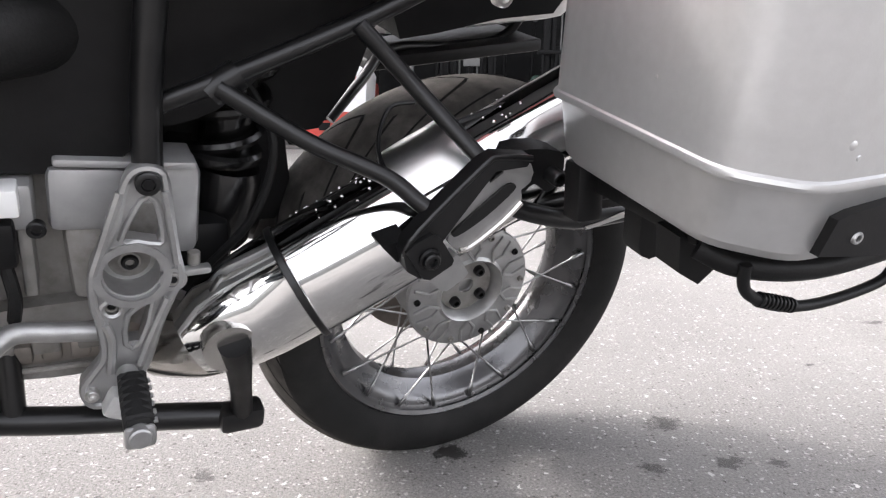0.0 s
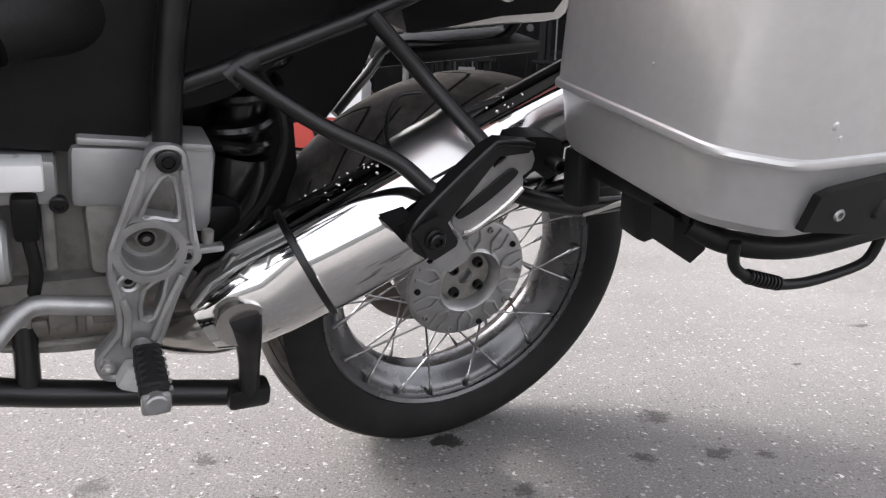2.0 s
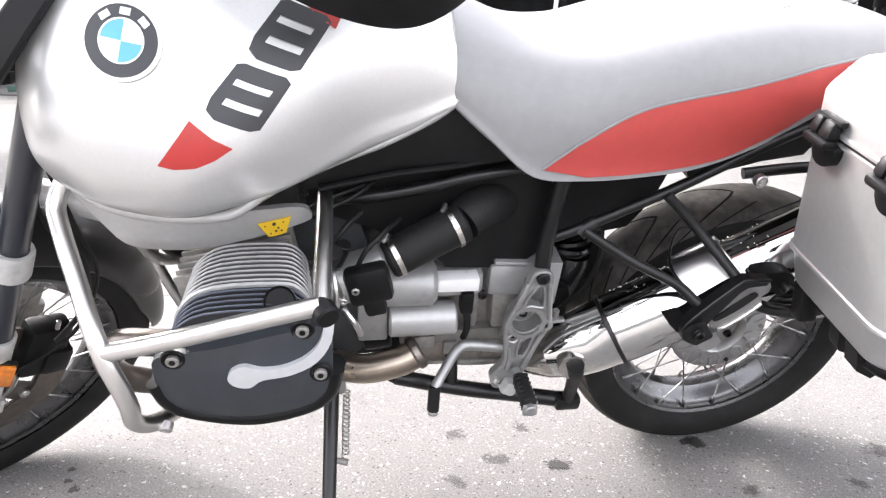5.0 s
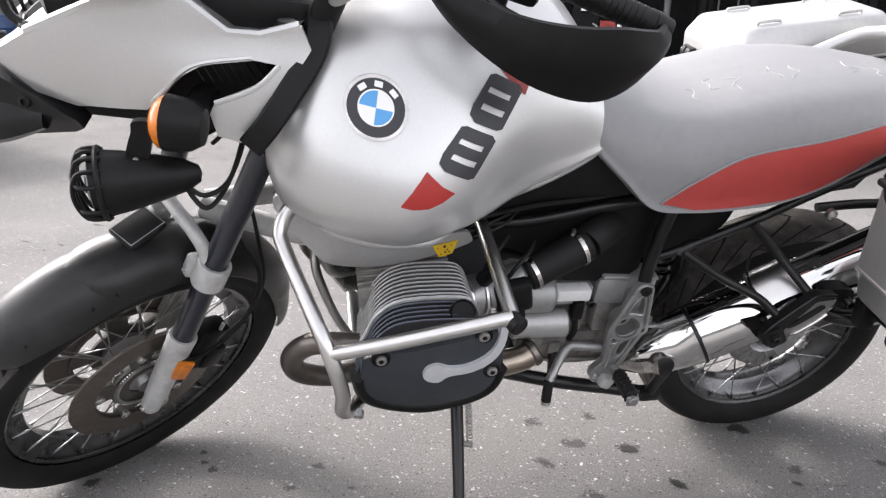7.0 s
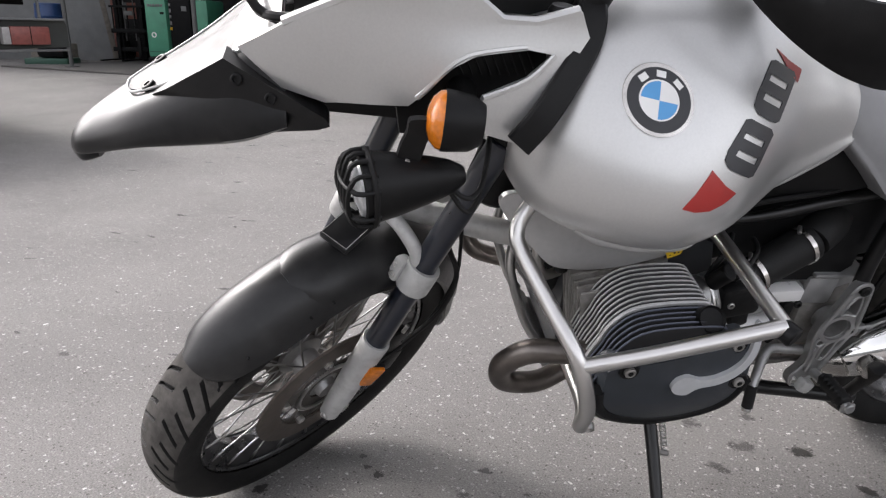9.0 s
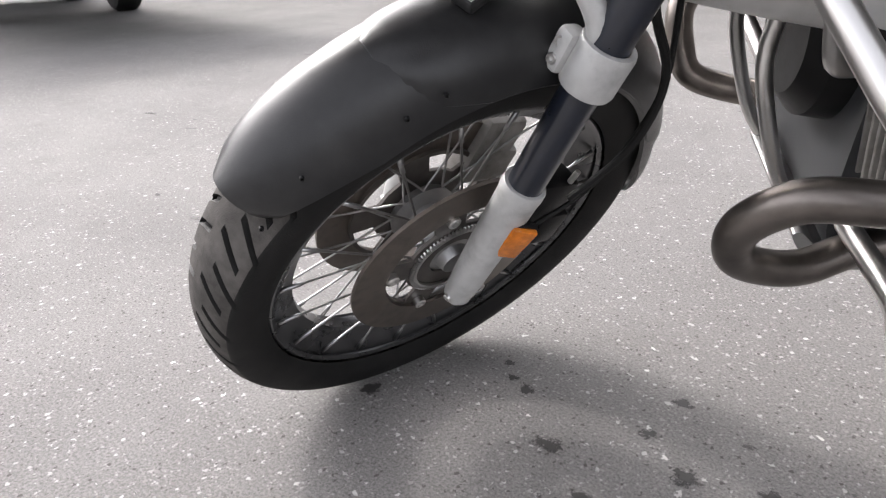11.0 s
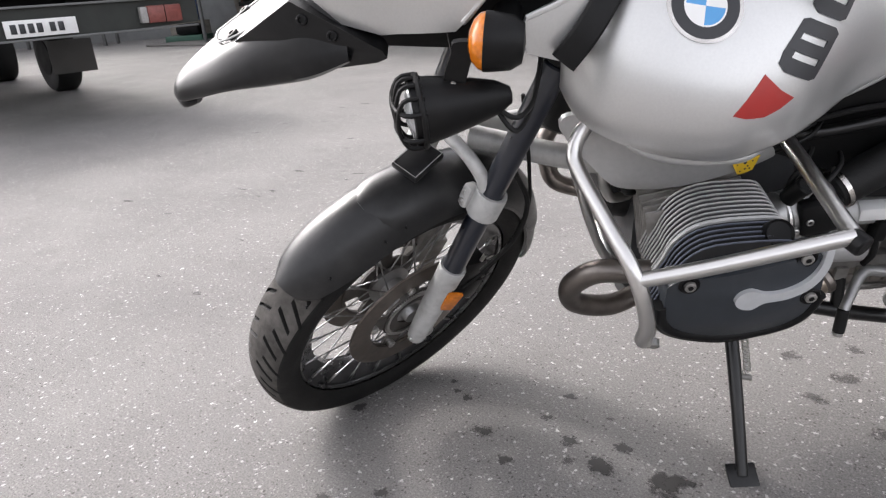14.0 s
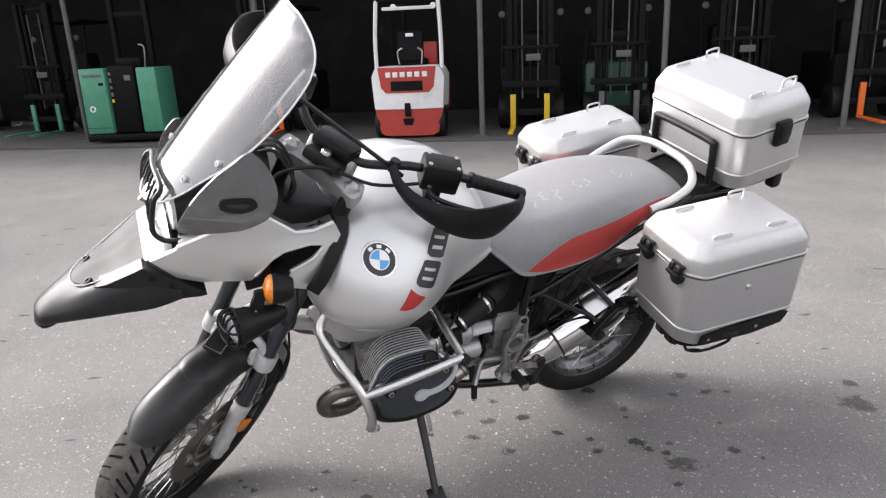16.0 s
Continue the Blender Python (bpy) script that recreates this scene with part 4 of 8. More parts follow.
rear = spoked_wheel("rear_wheel", "wire-spoked rear wheel with a polished alloy rim", at(0.013, 0.003, 0.32), 0.317, 0.073, 0.232, REAR_TREAD, 0.228, 0.058, 0.085, 0.034, RIM)
HUB = Matrix.Translation((-0.010, 0.018, 0.002)) @ Matrix.Diagonal((1.1, 1.0, 1.1, 1.0))
part("hub", lathe([(0.0, 0.004), (0.014, 0.004), (0.018, 0.010), (0.040, 0.006), (0.045, 0.028), (0.049, 0.032), (0.053, 0.028), (0.085, 0.026), (0.093, 0.023), (0.095, 0.018), (0.092, 0.012), (0.060, 0.006), (0.052, -0.03), (0.090, -0.036), (0.090, -0.046), (0, -0.05)], HUB @ AXLE_Y, 40), ALLOY, rear, "dull cast alloy hub with a recessed centre")
for k in range(10):
    a = 2 * math.pi * k / 10 + 0.2
    for bend in (0.16, -0.16):
        part("hub_rib", tube([HUB @ Vector((r * math.cos(a + d), y, r * math.sin(a + d))) for r, d, y in ((0.051, 0.0, 0.030), (0.066, bend, 0.0285), (0.088, bend * 0.6, 0.0265))], 0.0028, 6, 1, smooth=False), ALLOY, rear)
    part("rivet", bolt(HUB @ Vector((0.082 * math.cos(a + 0.31), 0.0265, 0.082 * math.sin(a + 0.31))), (0, 1, 0), 0.005, 0.004), GRIMY if k % 3 else BLACK, rear)
part("hub_recess", lathe([(0.012, 0.0105), (0.040, 0.0105), (0.0402, 0.0125), (0.012, 0.0125)], HUB @ AXLE_Y, 36, closed=True), GRIMY, rear, "darker disc in the recess round the wheel bolts")
for k in range(4):
    a = 2 * math.pi * k / 4 + 0.55
    part("wheel_bolt", bolt(HUB @ Vector((0.028 * math.cos(a), 0.014, 0.028 * math.sin(a))), (0, 1, 0), 0.0085, 0.008), SATIN, rear, "dark steel wheel bolt")
part("brake_disc", lathe([(0.09, -0.060), (0.138, -0.060), (0.138, -0.065), (0.09, -0.065)], AXLE_Y, 64, closed=True), DISC, rear, "drilled steel brake disc")

CARRIER = mat("brown_grey_pressing", (0.11, 0.10, 0.092), 0.45, 0.6, vary=0.25, scale=40, stain=0.5, stain_scale=25)
front = spoked_wheel("front_wheel", "wire-spoked front wheel turned to full left lock", STEER, 0.331, 0.056, 0.257, FRONT_TREAD, 0.253, 0.040, 0.048, 0.032, RIM)
part("hub", lathe([(0, 0.062), (0.020, 0.062), (0.024, 0.048), (0.046, 0.042), (0.050, 0.030), (0.034, 0.022), (0.030, -0.022), (0.050, -0.030), (0.046, -0.042), (0.024, -0.050), (0, -0.062)], AXLE_Y, 32), ALLOY, front, "cast alloy hub")
for s in (1, -1):
    part("brake_disc", lathe([(0.104, 0.0505 * s), (0.1525, 0.0505 * s), (0.1525, 0.0555 * s), (0.104, 0.0555 * s)], AXLE_Y, 72, closed=True), DISC, front, "rusty brown steel brake disc")
    slots = []
    for k in range(5):
        c0 = 2 * math.pi * k / 5 + 0.3 + 0.63
        slots.append([(r * math.cos(c0 + d), r * math.sin(c0 + d)) for r, ds in ((0.101, (-0.40, -0.2, 0, 0.2, 0.40)), (0.071, (0.32, 0, -0.32))) for d in ds])
    carrier = panel(ring_pts((0, 0), 0.107, 60), 0.0495 * s if s > 0 else -0.0445, holes=slots + [ring_pts((0, 0), 0.034, 24)], res=0.014, thick=0.005)
    part("disc_carrier", carrier, CARRIER, front, "grimy pressed disc carrier")
    for k in range(5):
        a = 2 * math.pi * k / 5 + 0.3
        part("disc_button", bolt((0.0965 * math.cos(a), 0.0550 * s, 0.0965 * math.sin(a)), (0, s, 0), 0.009, 0.005), STEEL, front)
teeth = bmesh.new()
for k in range(72):
    a = 2 * math.pi * k / 72
    block((0.007, 0.004, 0.0026), Matrix.Rotation(-a, 4, "Y") @ at(0.0635, 0.0535, 0), 0, teeth)
lathe([(0.057, 0.0515), (0.0610, 0.0515), (0.0610, 0.0555), (0.057, 0.0555)], AXLE_Y, 60, teeth, True)
part("sensor_ring", teeth, STEEL, front, "toothed steel speed sensor ring")

# fork, in the steering's own axes
for s in (1, -1):
    bot, mid, top = (0.018, 0.090 * s, -0.040), (-0.070, 0.092 * s, 0.174), (-0.335, 0.096 * s, 0.850)
    M0, L0 = frame_of(bot, mid)
    leg = part("fork_slider", lathe([(0, 0), (0.013, 0), (0.019, 0.010), (0.022, 0.05), (0.0245, 0.12), (0.0262, L0 - 0.02), (0.0272, L0 - 0.012), (0.0272, L0 - 0.003), (0.026, L0), (0.0225, L0), (0, L0)], M0, 28), GREYPAINT, bike, "matt light grey fork slider, worn", STEER)
    part("axle_lug", block((0.052, 0.026, 0.044), at(0.000, 0.088 * s, -0.012, 0, -22, 0), 0.010), GREYPAINT, leg)
    part("axle_nut", bolt((-0.004, 0.104 * s, -0.006), (0, s, 0), 0.013, 0.006), STEEL, leg)
    part("pinch_bolt", bolt((0.030, 0.092 * s, -0.022), (1, 0.2 * s, 0), 0.006, 0.004), STEEL, leg)
    half = Vector((-0.068, 0.092 * s, 0.168)).lerp(Vector(top), 0.62)
    tube_ob = part("stanchion", rod((-0.068, 0.092 * s, 0.168), half, 0.0215, seg=24), NAVY, bike, "glossy blue-black fork tube", STEER)
    part("upper_tube", rod(half, top, 0.0205, seg=24), BLACK, tube_ob)
    c0, c1 = Vector((-0.122, 0.0932 * s, 0.305)), Vector((-0.1405, 0.0935 * s, 0.352))
    Mc, Lc = frame_of(c0, c1)
    clamp = part("fork_clamp", lathe([(0.0222, 0), (0.0285, 0.0), (0.0300, 0.004), (0.0300, Lc - 0.004), (0.0285, Lc), (0.0222, Lc)], Mc, 28, closed=True), GREYPAINT, bike, "light grey cast fork clamp", STEER)
    part("clamp_ear", block((0.026, 0.022, 0.046), at(-0.112, 0.066 * s, 0.336, 0, -22, 0), 0.006), GREYPAINT, clamp)
    for h in (0.35, 0.75):
        part("clamp_bolt", bolt(Vector((-0.0985, 0.066 * s, 0.331)).lerp(Vector((-0.1075, 0.064 * s, 0.347)), (h - 0.35) / 0.4), (0.9, 0.25 * s, 0.35), 0.006, 0.005), STEEL, clamp)
    cap = part("fork_cap", lathe([(0, 0.036), (0.012, 0.036), (0.016, 0.028), (0.024, 0.024), (0.026, 0.0), (0, 0.0)], frame_of(top, (top[0] - 0.02, top[1], top[2] + 0.05))[0], 22), ALLOY, bike, "round alloy fork cap", STEER)
part("fork_bridge", tube([(-0.130, 0.090, 0.335), (-0.130, 0.080, 0.375), (-0.126, 0.045, 0.402), (-0.124, 0.0, 0.408), (-0.126, -0.045, 0.402), (-0.130, -0.080, 0.375), (-0.130, -0.090, 0.335)], 0.012, 14), GREYPAINT, bike, "arched grey fork bridge", STEER)
part("top_yoke", panel(smooth_path([(-0.312, -0.120), (-0.316, -0.07), (-0.318, 0.0), (-0.316, 0.07), (-0.312, 0.120), (-0.352, 0.120), (-0.352, 0.07), (-0.348, 0.0), (-0.352, -0.07), (-0.352, -0.120)], 6, True), lambda x, y: 0.872 + (-0.33 - x) * 0.42, thick=0.034, res=0.025, plane="xy"), ALLOY, bike, "cast alloy top yoke", STEER)
# reflector on the left slider
part("reflector_bracket", block((0.034, 0.010, 0.066), at(-0.049, 0.112, 0.098, 0, -22, -24), 0.003), BLACK, bike, M=STEER)
part("reflector", block((0.032, 0.009, 0.060), at(-0.046, 0.119, 0.099, 0, -22, -24), 0.003), AMBER, bike, "amber rectangular fork reflector", STEER)
# calipers
for s in (1, -1):
    cal = block((0.075, 0.05, 0.12), at(-0.118, 0.060 * s, 0.05, 0, -28, 0), 0.012)
    block((0.05, 0.062, 0.06), at(-0.128, 0.062 * s, 0.02, 0, -28, 0), 0.01, cal)
    c = part("brake_caliper", cal, BLACK if s > 0 else GRIMY, bike, "four-piston brake caliper", STEER)
    part("bleed_screw", rod((-0.15, 0.085 * s, 0.11), (-0.157, 0.087 * s, 0.13), 0.004), STEEL, c)
part("brake_hose", tube([(-0.14, 0.10, 0.10), (-0.20, 0.115, 0.18), (-0.22, 0.11, 0.28), (-0.19, 0.08, 0.40), (-0.24, 0.06, 0.56)], 0.005, 8), RUBBER, bike, M=STEER)
part("sensor_cable", tube([(-0.06, 0.085, 0.04), (-0.17, 0.10, 0.10), (-0.235, 0.10, 0.22), (-0.23, 0.09, 0.34), (-0.22, 0.05, 0.5)], 0.0035, 8), RUBBER, bike, M=STEER)


# front mudguard
def mudguard(half, a0, a1, r, drop, thick=0.004, n=44, m=16):
    b = bmesh.new()
    outer, inner = [], []
    for i in range(n + 1):
        u = i / n
        a = radians(a0 + (a1 - a0) * u)
        end = min(1.0, u / 0.16, (1 - u) / 0.14)
        w = half * (0.52 + 0.48 * math.sqrt(max(0.0, 1 - (1 - end) ** 2)))
        lo, li = [], []
        for j in range(m + 1):
            t = j / m * 2 - 1
            ph = t * 1.45
            y = w * math.sin(ph) / math.sin(1.45)
            side = max(0.0, abs(t) - 0.62) / 0.38
            rr = r + 0.012 * math.sin(min(1.0, max(0.0, math.degrees(a) - 50) / 146 * 1.3) * math.pi) - drop * (1 - math.cos(ph)) / (1 - math.cos(1.45)) * (0.55 + 0.45 * end)
            lo.append(b.verts.new((rr * math.cos(a), y, rr * math.sin(a))))
            li.append(b.verts.new(((rr - thick) * math.cos(a), y * 0.95, (rr - thick) * math.sin(a))))
        outer.append(lo)
        inner.append(li)
    for i in range(n):
        for j in range(m):
            b.faces.new((outer[i][j], outer[i][j + 1], outer[i + 1][j + 1], outer[i + 1][j]))
            b.faces.new((inner[i][j], inner[i + 1][j], inner[i + 1][j + 1], inner[i][j + 1]))
    for i in range(n):
        for j in (0, m):
            b.faces.new((outer[i][j], outer[i + 1][j], inner[i + 1][j], inner[i][j]))
    for i in (0, n):
        for j in range(m):
            b.faces.new((outer[i][j], inner[i][j], inner[i][j + 1], outer[i][j + 1]))
    return b


fender = part("front_mudguard", mudguard(0.070, 50, 196, 0.364, 0.064), GRAPHITE, bike, "matt graphite plastic front mudguard with scuffs", STEER)
for (x, z, w) in ((0.215, 0.262, 0.052), (0.165, 0.31, 0.054), (0.02, 0.345, 0.062), (0.06, 0.335, 0.061)):
    part("rivet", bolt((x, w + 0.004, z), (0.25, 0.9, 0.3), 0.0024, 0.0018), BLACK, fender)
saddle_bm = mudguard(0.0714, 80, 176, 0.3654, 0.0628, 0.005)
part("mudguard_overlap", saddle_bm, GRAPHITE, fender, "raised rear half of the mudguard")
pad = part("mudguard_pad", block((0.074, 0.056, 0.014), at(-0.060, -0.013, 0.386, 0, 3, 13), 0.004), GRAPHITE, bike, "flat dark grey rubber pad on the mudguard", STEER)
part("pad_rim", tube([at(-0.060, -0.013, 0.3932, 0, 3, 13) @ Vector(p) for p in ((0.034, 0.025, 0), (0.034, -0.025, 0), (-0.034, -0.025, 0), (-0.034, 0.025, 0))], 0.0008, 6, 1, smooth=False, closed=True), GREYPAINT, pad, "worn pale edge of the pad")

# ---- tank ----
TANK = [
    (1.170, [(0, 0.985), (0.09, 0.985), (0.15, 0.965), (0.19, 0.925), (0.205, 0.885), (0.195, 0.855), (0.15, 0.84), (0, 0.835)]),
    (1.150, [(0, 1.035), (0.10, 1.03), (0.18, 1.00), (0.235, 0.945), (0.260, 0.885), (0.255, 0.838), (0.20, 0.812), (0, 0.805)]),
    (1.110, [(0, 1.065), (0.115, 1.06), (0.198, 1.035), (0.262, 0.97), (0.302, 0.895), (0.298, 0.833), (0.24, 0.797), (0, 0.785)]),
    (1.05, [(0, 1.10), (0.125, 1.085), (0.212, 1.052), (0.282, 0.985), (0.335, 0.90), (0.334, 0.830), (0.275, 0.790), (0, 0.775)]),
    (0.97, [(0, 1.13), (0.125, 1.11), (0.215, 1.068), (0.29, 0.99), (0.350, 0.895), (0.348, 0.825), (0.285, 0.782), (0, 0.765)]),
    (0.90, [(0, 1.147), (0.115, 1.125), (0.205, 1.075), (0.275, 1.0), (0.330, 0.905), (0.328, 0.838), (0.28, 0.797), (0, 0.785)]),
    (0.84, [(0, 1.150), (0.105, 1.125), (0.18, 1.08), (0.24, 1.01), (0.285, 0.925), (0.287, 0.845), (0.25, 0.806), (0, 0.80)]),
    (0.76, [(0, 1.135), (0.09, 1.11), (0.145, 1.07), (0.19, 1.01), (0.222, 0.942), (0.228, 0.870), (0.205, 0.822), (0, 0.815)]),
    (0.68, [(0, 1.075), (0.07, 1.06), (0.12, 1.035), (0.16, 0.99), (0.186, 0.945), (0.195, 0.885), (0.182, 0.848), (0, 0.84)]),
    (0.63, [(0, 1.02), (0.06, 1.01), (0.1, 0.99), (0.14, 0.965), (0.165, 0.94), (0.178, 0.895), (0.168, 0.872), (0, 0.865)])]
tank_bm = loft(TANK, 6, True, 5)
bmesh.ops.recalc_face_normals(tank_bm, faces=tank_bm.faces[:])
from mathutils.bvhtree import BVHTree
TANK_TREE = BVHTree.FromBMesh(tank_bm)


def skin(tree, lift, fallback=0.2):
    """The height in y of a body's left flank over (x, z)."""
    def f(x, z):
        hit = tree.ray_cast(Vector((x, 1.0, z)), Vector((0, -1, 0)))
        return hit[0].y + lift if hit[0] is not None else fallback
    return f


tank = part("fuel_tank", tank_bm, SILVER, bike, "large bulbous silver metallic fuel tank", angle=60)
on_tank = skin(TANK_TREE, 0.0016, 0.25)
# badge and graphics as plain shapes
c = (1.016, 0.992)


def oval(pts):
    """The badge's disc leans with the flank, so that its height over the plan shrinks."""
    return [(c[0] + (x - c[0]) * 0.93, c[1] + (z - c[1]) * 0.76) for x, z in pts]


part("badge_ring", panel(oval(ring_pts(c, 0.047, 40)), skin(TANK_TREE, 0.0026), holes=[oval(ring_pts(c, 0.042, 36))], res=0.006, thick=0.004), CHROME2, tank, "chromed badge rim")
part("badge_band", panel(oval(ring_pts(c, 0.042, 40)), skin(TANK_TREE, 0.0020), holes=[oval(ring_pts(c, 0.0265, 32))], res=0.006, thick=0.004), INK, tank, "black enamel badge band")
part("badge_line", panel(oval(ring_pts(c, 0.0265, 40)), skin(TANK_TREE, 0.0024), holes=[oval(ring_pts(c, 0.0245, 32))], res=0.005, thick=0.004), WHITE, tank)
for q in range(4):
    a0 = math.pi / 2 * q + 0.16
    arc = [(c[0] + 0.0245 * math.cos(a0 + math.pi / 2 * i / 8), c[1] + 0.0245 * math.sin(a0 + math.pi / 2 * i / 8)) for i in range(9)]
    part("badge_quarter", panel(oval([c] + arc), skin(TANK_TREE, 0.0022), res=0.006, thick=0.004), WHITE if q % 2 else BLUE, tank)
for da in (-42, 0, 42):
    a = radians(90 + 8 - da)
    p = (c[0] + 0.034 * math.cos(a), c[1] + 0.034 * math.sin(a))
    r = radians(8 - da)
    bar = [(p[0] + u * math.cos(r) - v * math.sin(r), p[1] + u * math.sin(r) + v * math.cos(r)) for u, v in ((-0.006, -0.004), (0.006, -0.004), (0.006, 0.004), (-0.006, 0.004))]
    part("badge_mark", panel(oval(bar), skin(TANK_TREE, 0.0032), res=0.006, thick=0.004), WHITE, tank)
part("red_wedge", panel([(0.948, 0.922), (0.984, 0.878), (0.968, 0.8735), (0.945, 0.873), (0.925, 0.879), (0.906, 0.889), (0.926, 0.902)], on_tank, res=0.01, thick=0.003), RED, tank, "red wedge-shaped sticker")
part("red_wedge", panel([(0.837, 1.036), (0.808, 1.018), (0.780, 1.004), (0.789, 0.990), (0.808, 1.004)], on_tank, res=0.01, thick=0.003), RED, tank)
# the slanted dark lettering stands as plain bars
_u, _v = Vector((-0.087, 0.099)), Vector((-0.058, -0.028))


def slant(u0, u1, v0, v1):
    o = Vector((0.929, 0.924))
    return [tuple(o + _u * a + _v * b) for a, b in ((u0, v0), (u1, v0), (u1, v1), (u0, v1))]


def slanted(pts):
    o = Vector((0.929, 0.924))
    return [tuple(o + _u * a + _v * b) for a, b in pts]


for u0, u1 in ((0.0, 0.47), (0.53, 1.02)):
    w = u1 - u0
    edge = [(0.10, -0.10), (0.30, -0.15), (0.94, -0.12), (1.0, 0.0), (1.0, 0.72), (0.92, 0.86), (0.06, 0.86), (0.0, 0.72), (0.0, 0.10)]
    gaps = [slant(u0 + w * 0.27, u0 + w * 0.40, 0.06, 0.70), slant(u0 + w * 0.62, u0 + w * 0.74, 0.02, 0.66)]
    part("graphic_block", panel(slanted([(u0 + w * a, b_) for a, b_ in edge]), on_tank, holes=gaps, res=0.008, thick=0.003), INK, tank, "dark grey slanted graphic block")
# strap over the joint of tank and fairing


def ribbon(path, width, thick, start, end):
    """A flat band along a path; its outer side turns from one direction to the other."""
    q = [Vector(p.tolist()) for p in smooth_path(path, 6)]
    b, rings = bmesh.new(), []
    for i, c0 in enumerate(q):
        t = (q[min(i + 1, len(q) - 1)] - q[max(i - 1, 0)]).normalized()
        u = min(1.0, 2.5 * i / len(q))
        n = Vector(start).lerp(Vector(end), u)
        n = (n - t * n.dot(t)).normalized()
        w = t.cross(n)
        rings.append([b.verts.new(c0 + w * a * width / 2 + n * h * thick) for a, h in ((-1, -0.6), (-1, 0.2), (-0.8, 0.5), (0.8, 0.5), (1, 0.2), (1, -0.6))])
    for p, r in zip(rings, rings[1:]):
        for k in range(6):
            b.faces.new((p[k], p[(k + 1) % 6], r[(k + 1) % 6], r[k]))
    b.faces.new(rings[0])
    b.faces.new(rings[-1][::-1])
    return b


part("rubber_strap", ribbon([(1.090, 0.02, 1.092), (1.090, 0.12, 1.094), (1.088, 0.190, 1.079), (1.097, 0.226, 1.044), (1.130, 0.258, 0.998), (1.158, 0.276, 0.961), (1.184, 0.281, 0.929)], 0.035, 0.010, (0, 0.2, 1), (0.15, 1, 0.2)), BLACK, bike, "wide black rubber trim strap", angle=30)
part("rubber_stop", lathe([(0, 0.018), (0.012, 0.018), (0.016, 0.013), (0.016, 0), (0, 0)], at(1.132, 0.205, 1.062), 18), BLACK, bike)
# lower tank trim and oil cooler shroud
part("lower_shroud", panel(smooth_path([(1.165, 0.770), (1.108, 0.708), (1.076, 0.683), (1.02, 0.674), (0.97, 0.679), (0.921, 0.690), (0.843, 0.707), (0.832, 0.718), (0.852, 0.734), (0.935, 0.738), (1.0, 0.744), (1.061, 0.758), (1.104, 0.778), (1.145, 0.80)], 4, True), lambda x, z: 0.195 - 0.35 * max(0, x - 1.08) + 0.03 * math.sin((x - 0.83) / 0.35 * 3) - 3.0 * max(0.0, 0.70 - z) ** 1.5, res=0.018, thick=0.012), SILVER2, bike, "silver plastic shroud under the tank")
# added black fill that stands in for the shade between tank and shroud
part("tank_gap_shade", panel([(1.12, 0.81), (1.05, 0.752), (0.93, 0.742), (0.85, 0.745), (0.84, 0.81), (1.0, 0.80)], 0.205, res=0.03, thick=0.38), BLACK, bike, "black fill for the shaded gap under the tank")
sticker = part("warning_sticker", panel([(0.905, 0.717), (0.860, 0.722), (0.868, 0.698), (0.880, 0.695), (0.892, 0.694)], lambda x, z: 0.2005 + 0.03 * math.sin((x - 0.83) / 0.35 * 3), res=0.02, thick=0.003), BRACKETY, bike, "small yellow warning sticker")
for x, z, r in ((0.8835, 0.7145, 0.0028), (0.896, 0.7125, 0.0013), (0.871, 0.7155, 0.0013), (0.878, 0.7075, 0.0016), (0.8815, 0.7030, 0.0018), (0.874, 0.7025, 0.0016), (0.889, 0.6995, 0.0013)):
    part("sticker_mark", panel(ring_pts((x, z), r, 8), lambda x, z: 0.2012 + 0.03 * math.sin((x - 0.83) / 0.35 * 3), res=0.01, thick=0.002), INK, sticker)
part("tank_trim", tube([(1.09, 0.292, 0.812), (1.066, 0.30, 0.799), (1.026, 0.302, 0.786), (0.982, 0.302, 0.780), (0.936, 0.298, 0.779), (0.915, 0.292, 0.784), (0.886, 0.276, 0.797), (0.86, 0.252, 0.800), (0.793, 0.222, 0.818), (0.726, 0.202, 0.836), (0.66, 0.186, 0.864), (0.621, 0.172, 0.888)], 0.0075, 10), SILVER2, bike, "pale lip along the lower tank edge")

# ---- beak and side shrouds ----
BEAK = [
    (1.800, [(0, 0.822), (0.015, 0.820), (0.028, 0.814), (0.034, 0.806), (0.03, 0.798), (0, 0.795)]),
    (1.785, [(0, 0.838), (0.025, 0.834), (0.045, 0.826), (0.052, 0.812), (0.045, 0.797), (0, 0.792)]),
    (1.745, [(0, 0.868), (0.035, 0.862), (0.062, 0.850), (0.076, 0.832), (0.068, 0.812), (0, 0.808)]),
    (1.68, [(0, 0.908), (0.05, 0.900), (0.088, 0.892), (0.112, 0.864), (0.105, 0.838), (0, 0.83)]),
    (1.60, [(0, 0.946), (0.062, 0.940), (0.112, 0.938), (0.142, 0.902), (0.138, 0.858), (0, 0.85)]),
    (1.53, [(0, 1.000), (0.07, 0.989), (0.130, 0.982), (0.168, 0.93), (0.166, 0.878), (0, 0.87)]),
    (1.47, [(0, 1.045), (0.07, 1.026), (0.135, 1.0), (0.176, 0.945), (0.180, 0.905), (0, 0.90)])]
beak_bm = loft(BEAK, 6, True, 4)
bmesh.ops.recalc_face_normals(beak_bm, faces=beak_bm.faces[:])
BEAK_TREE = BVHTree.FromBMesh(beak_bm)
beak = part("front_beak", beak_bm, BEAKM, bike, "pointed matt graphite plastic beak", angle=50)


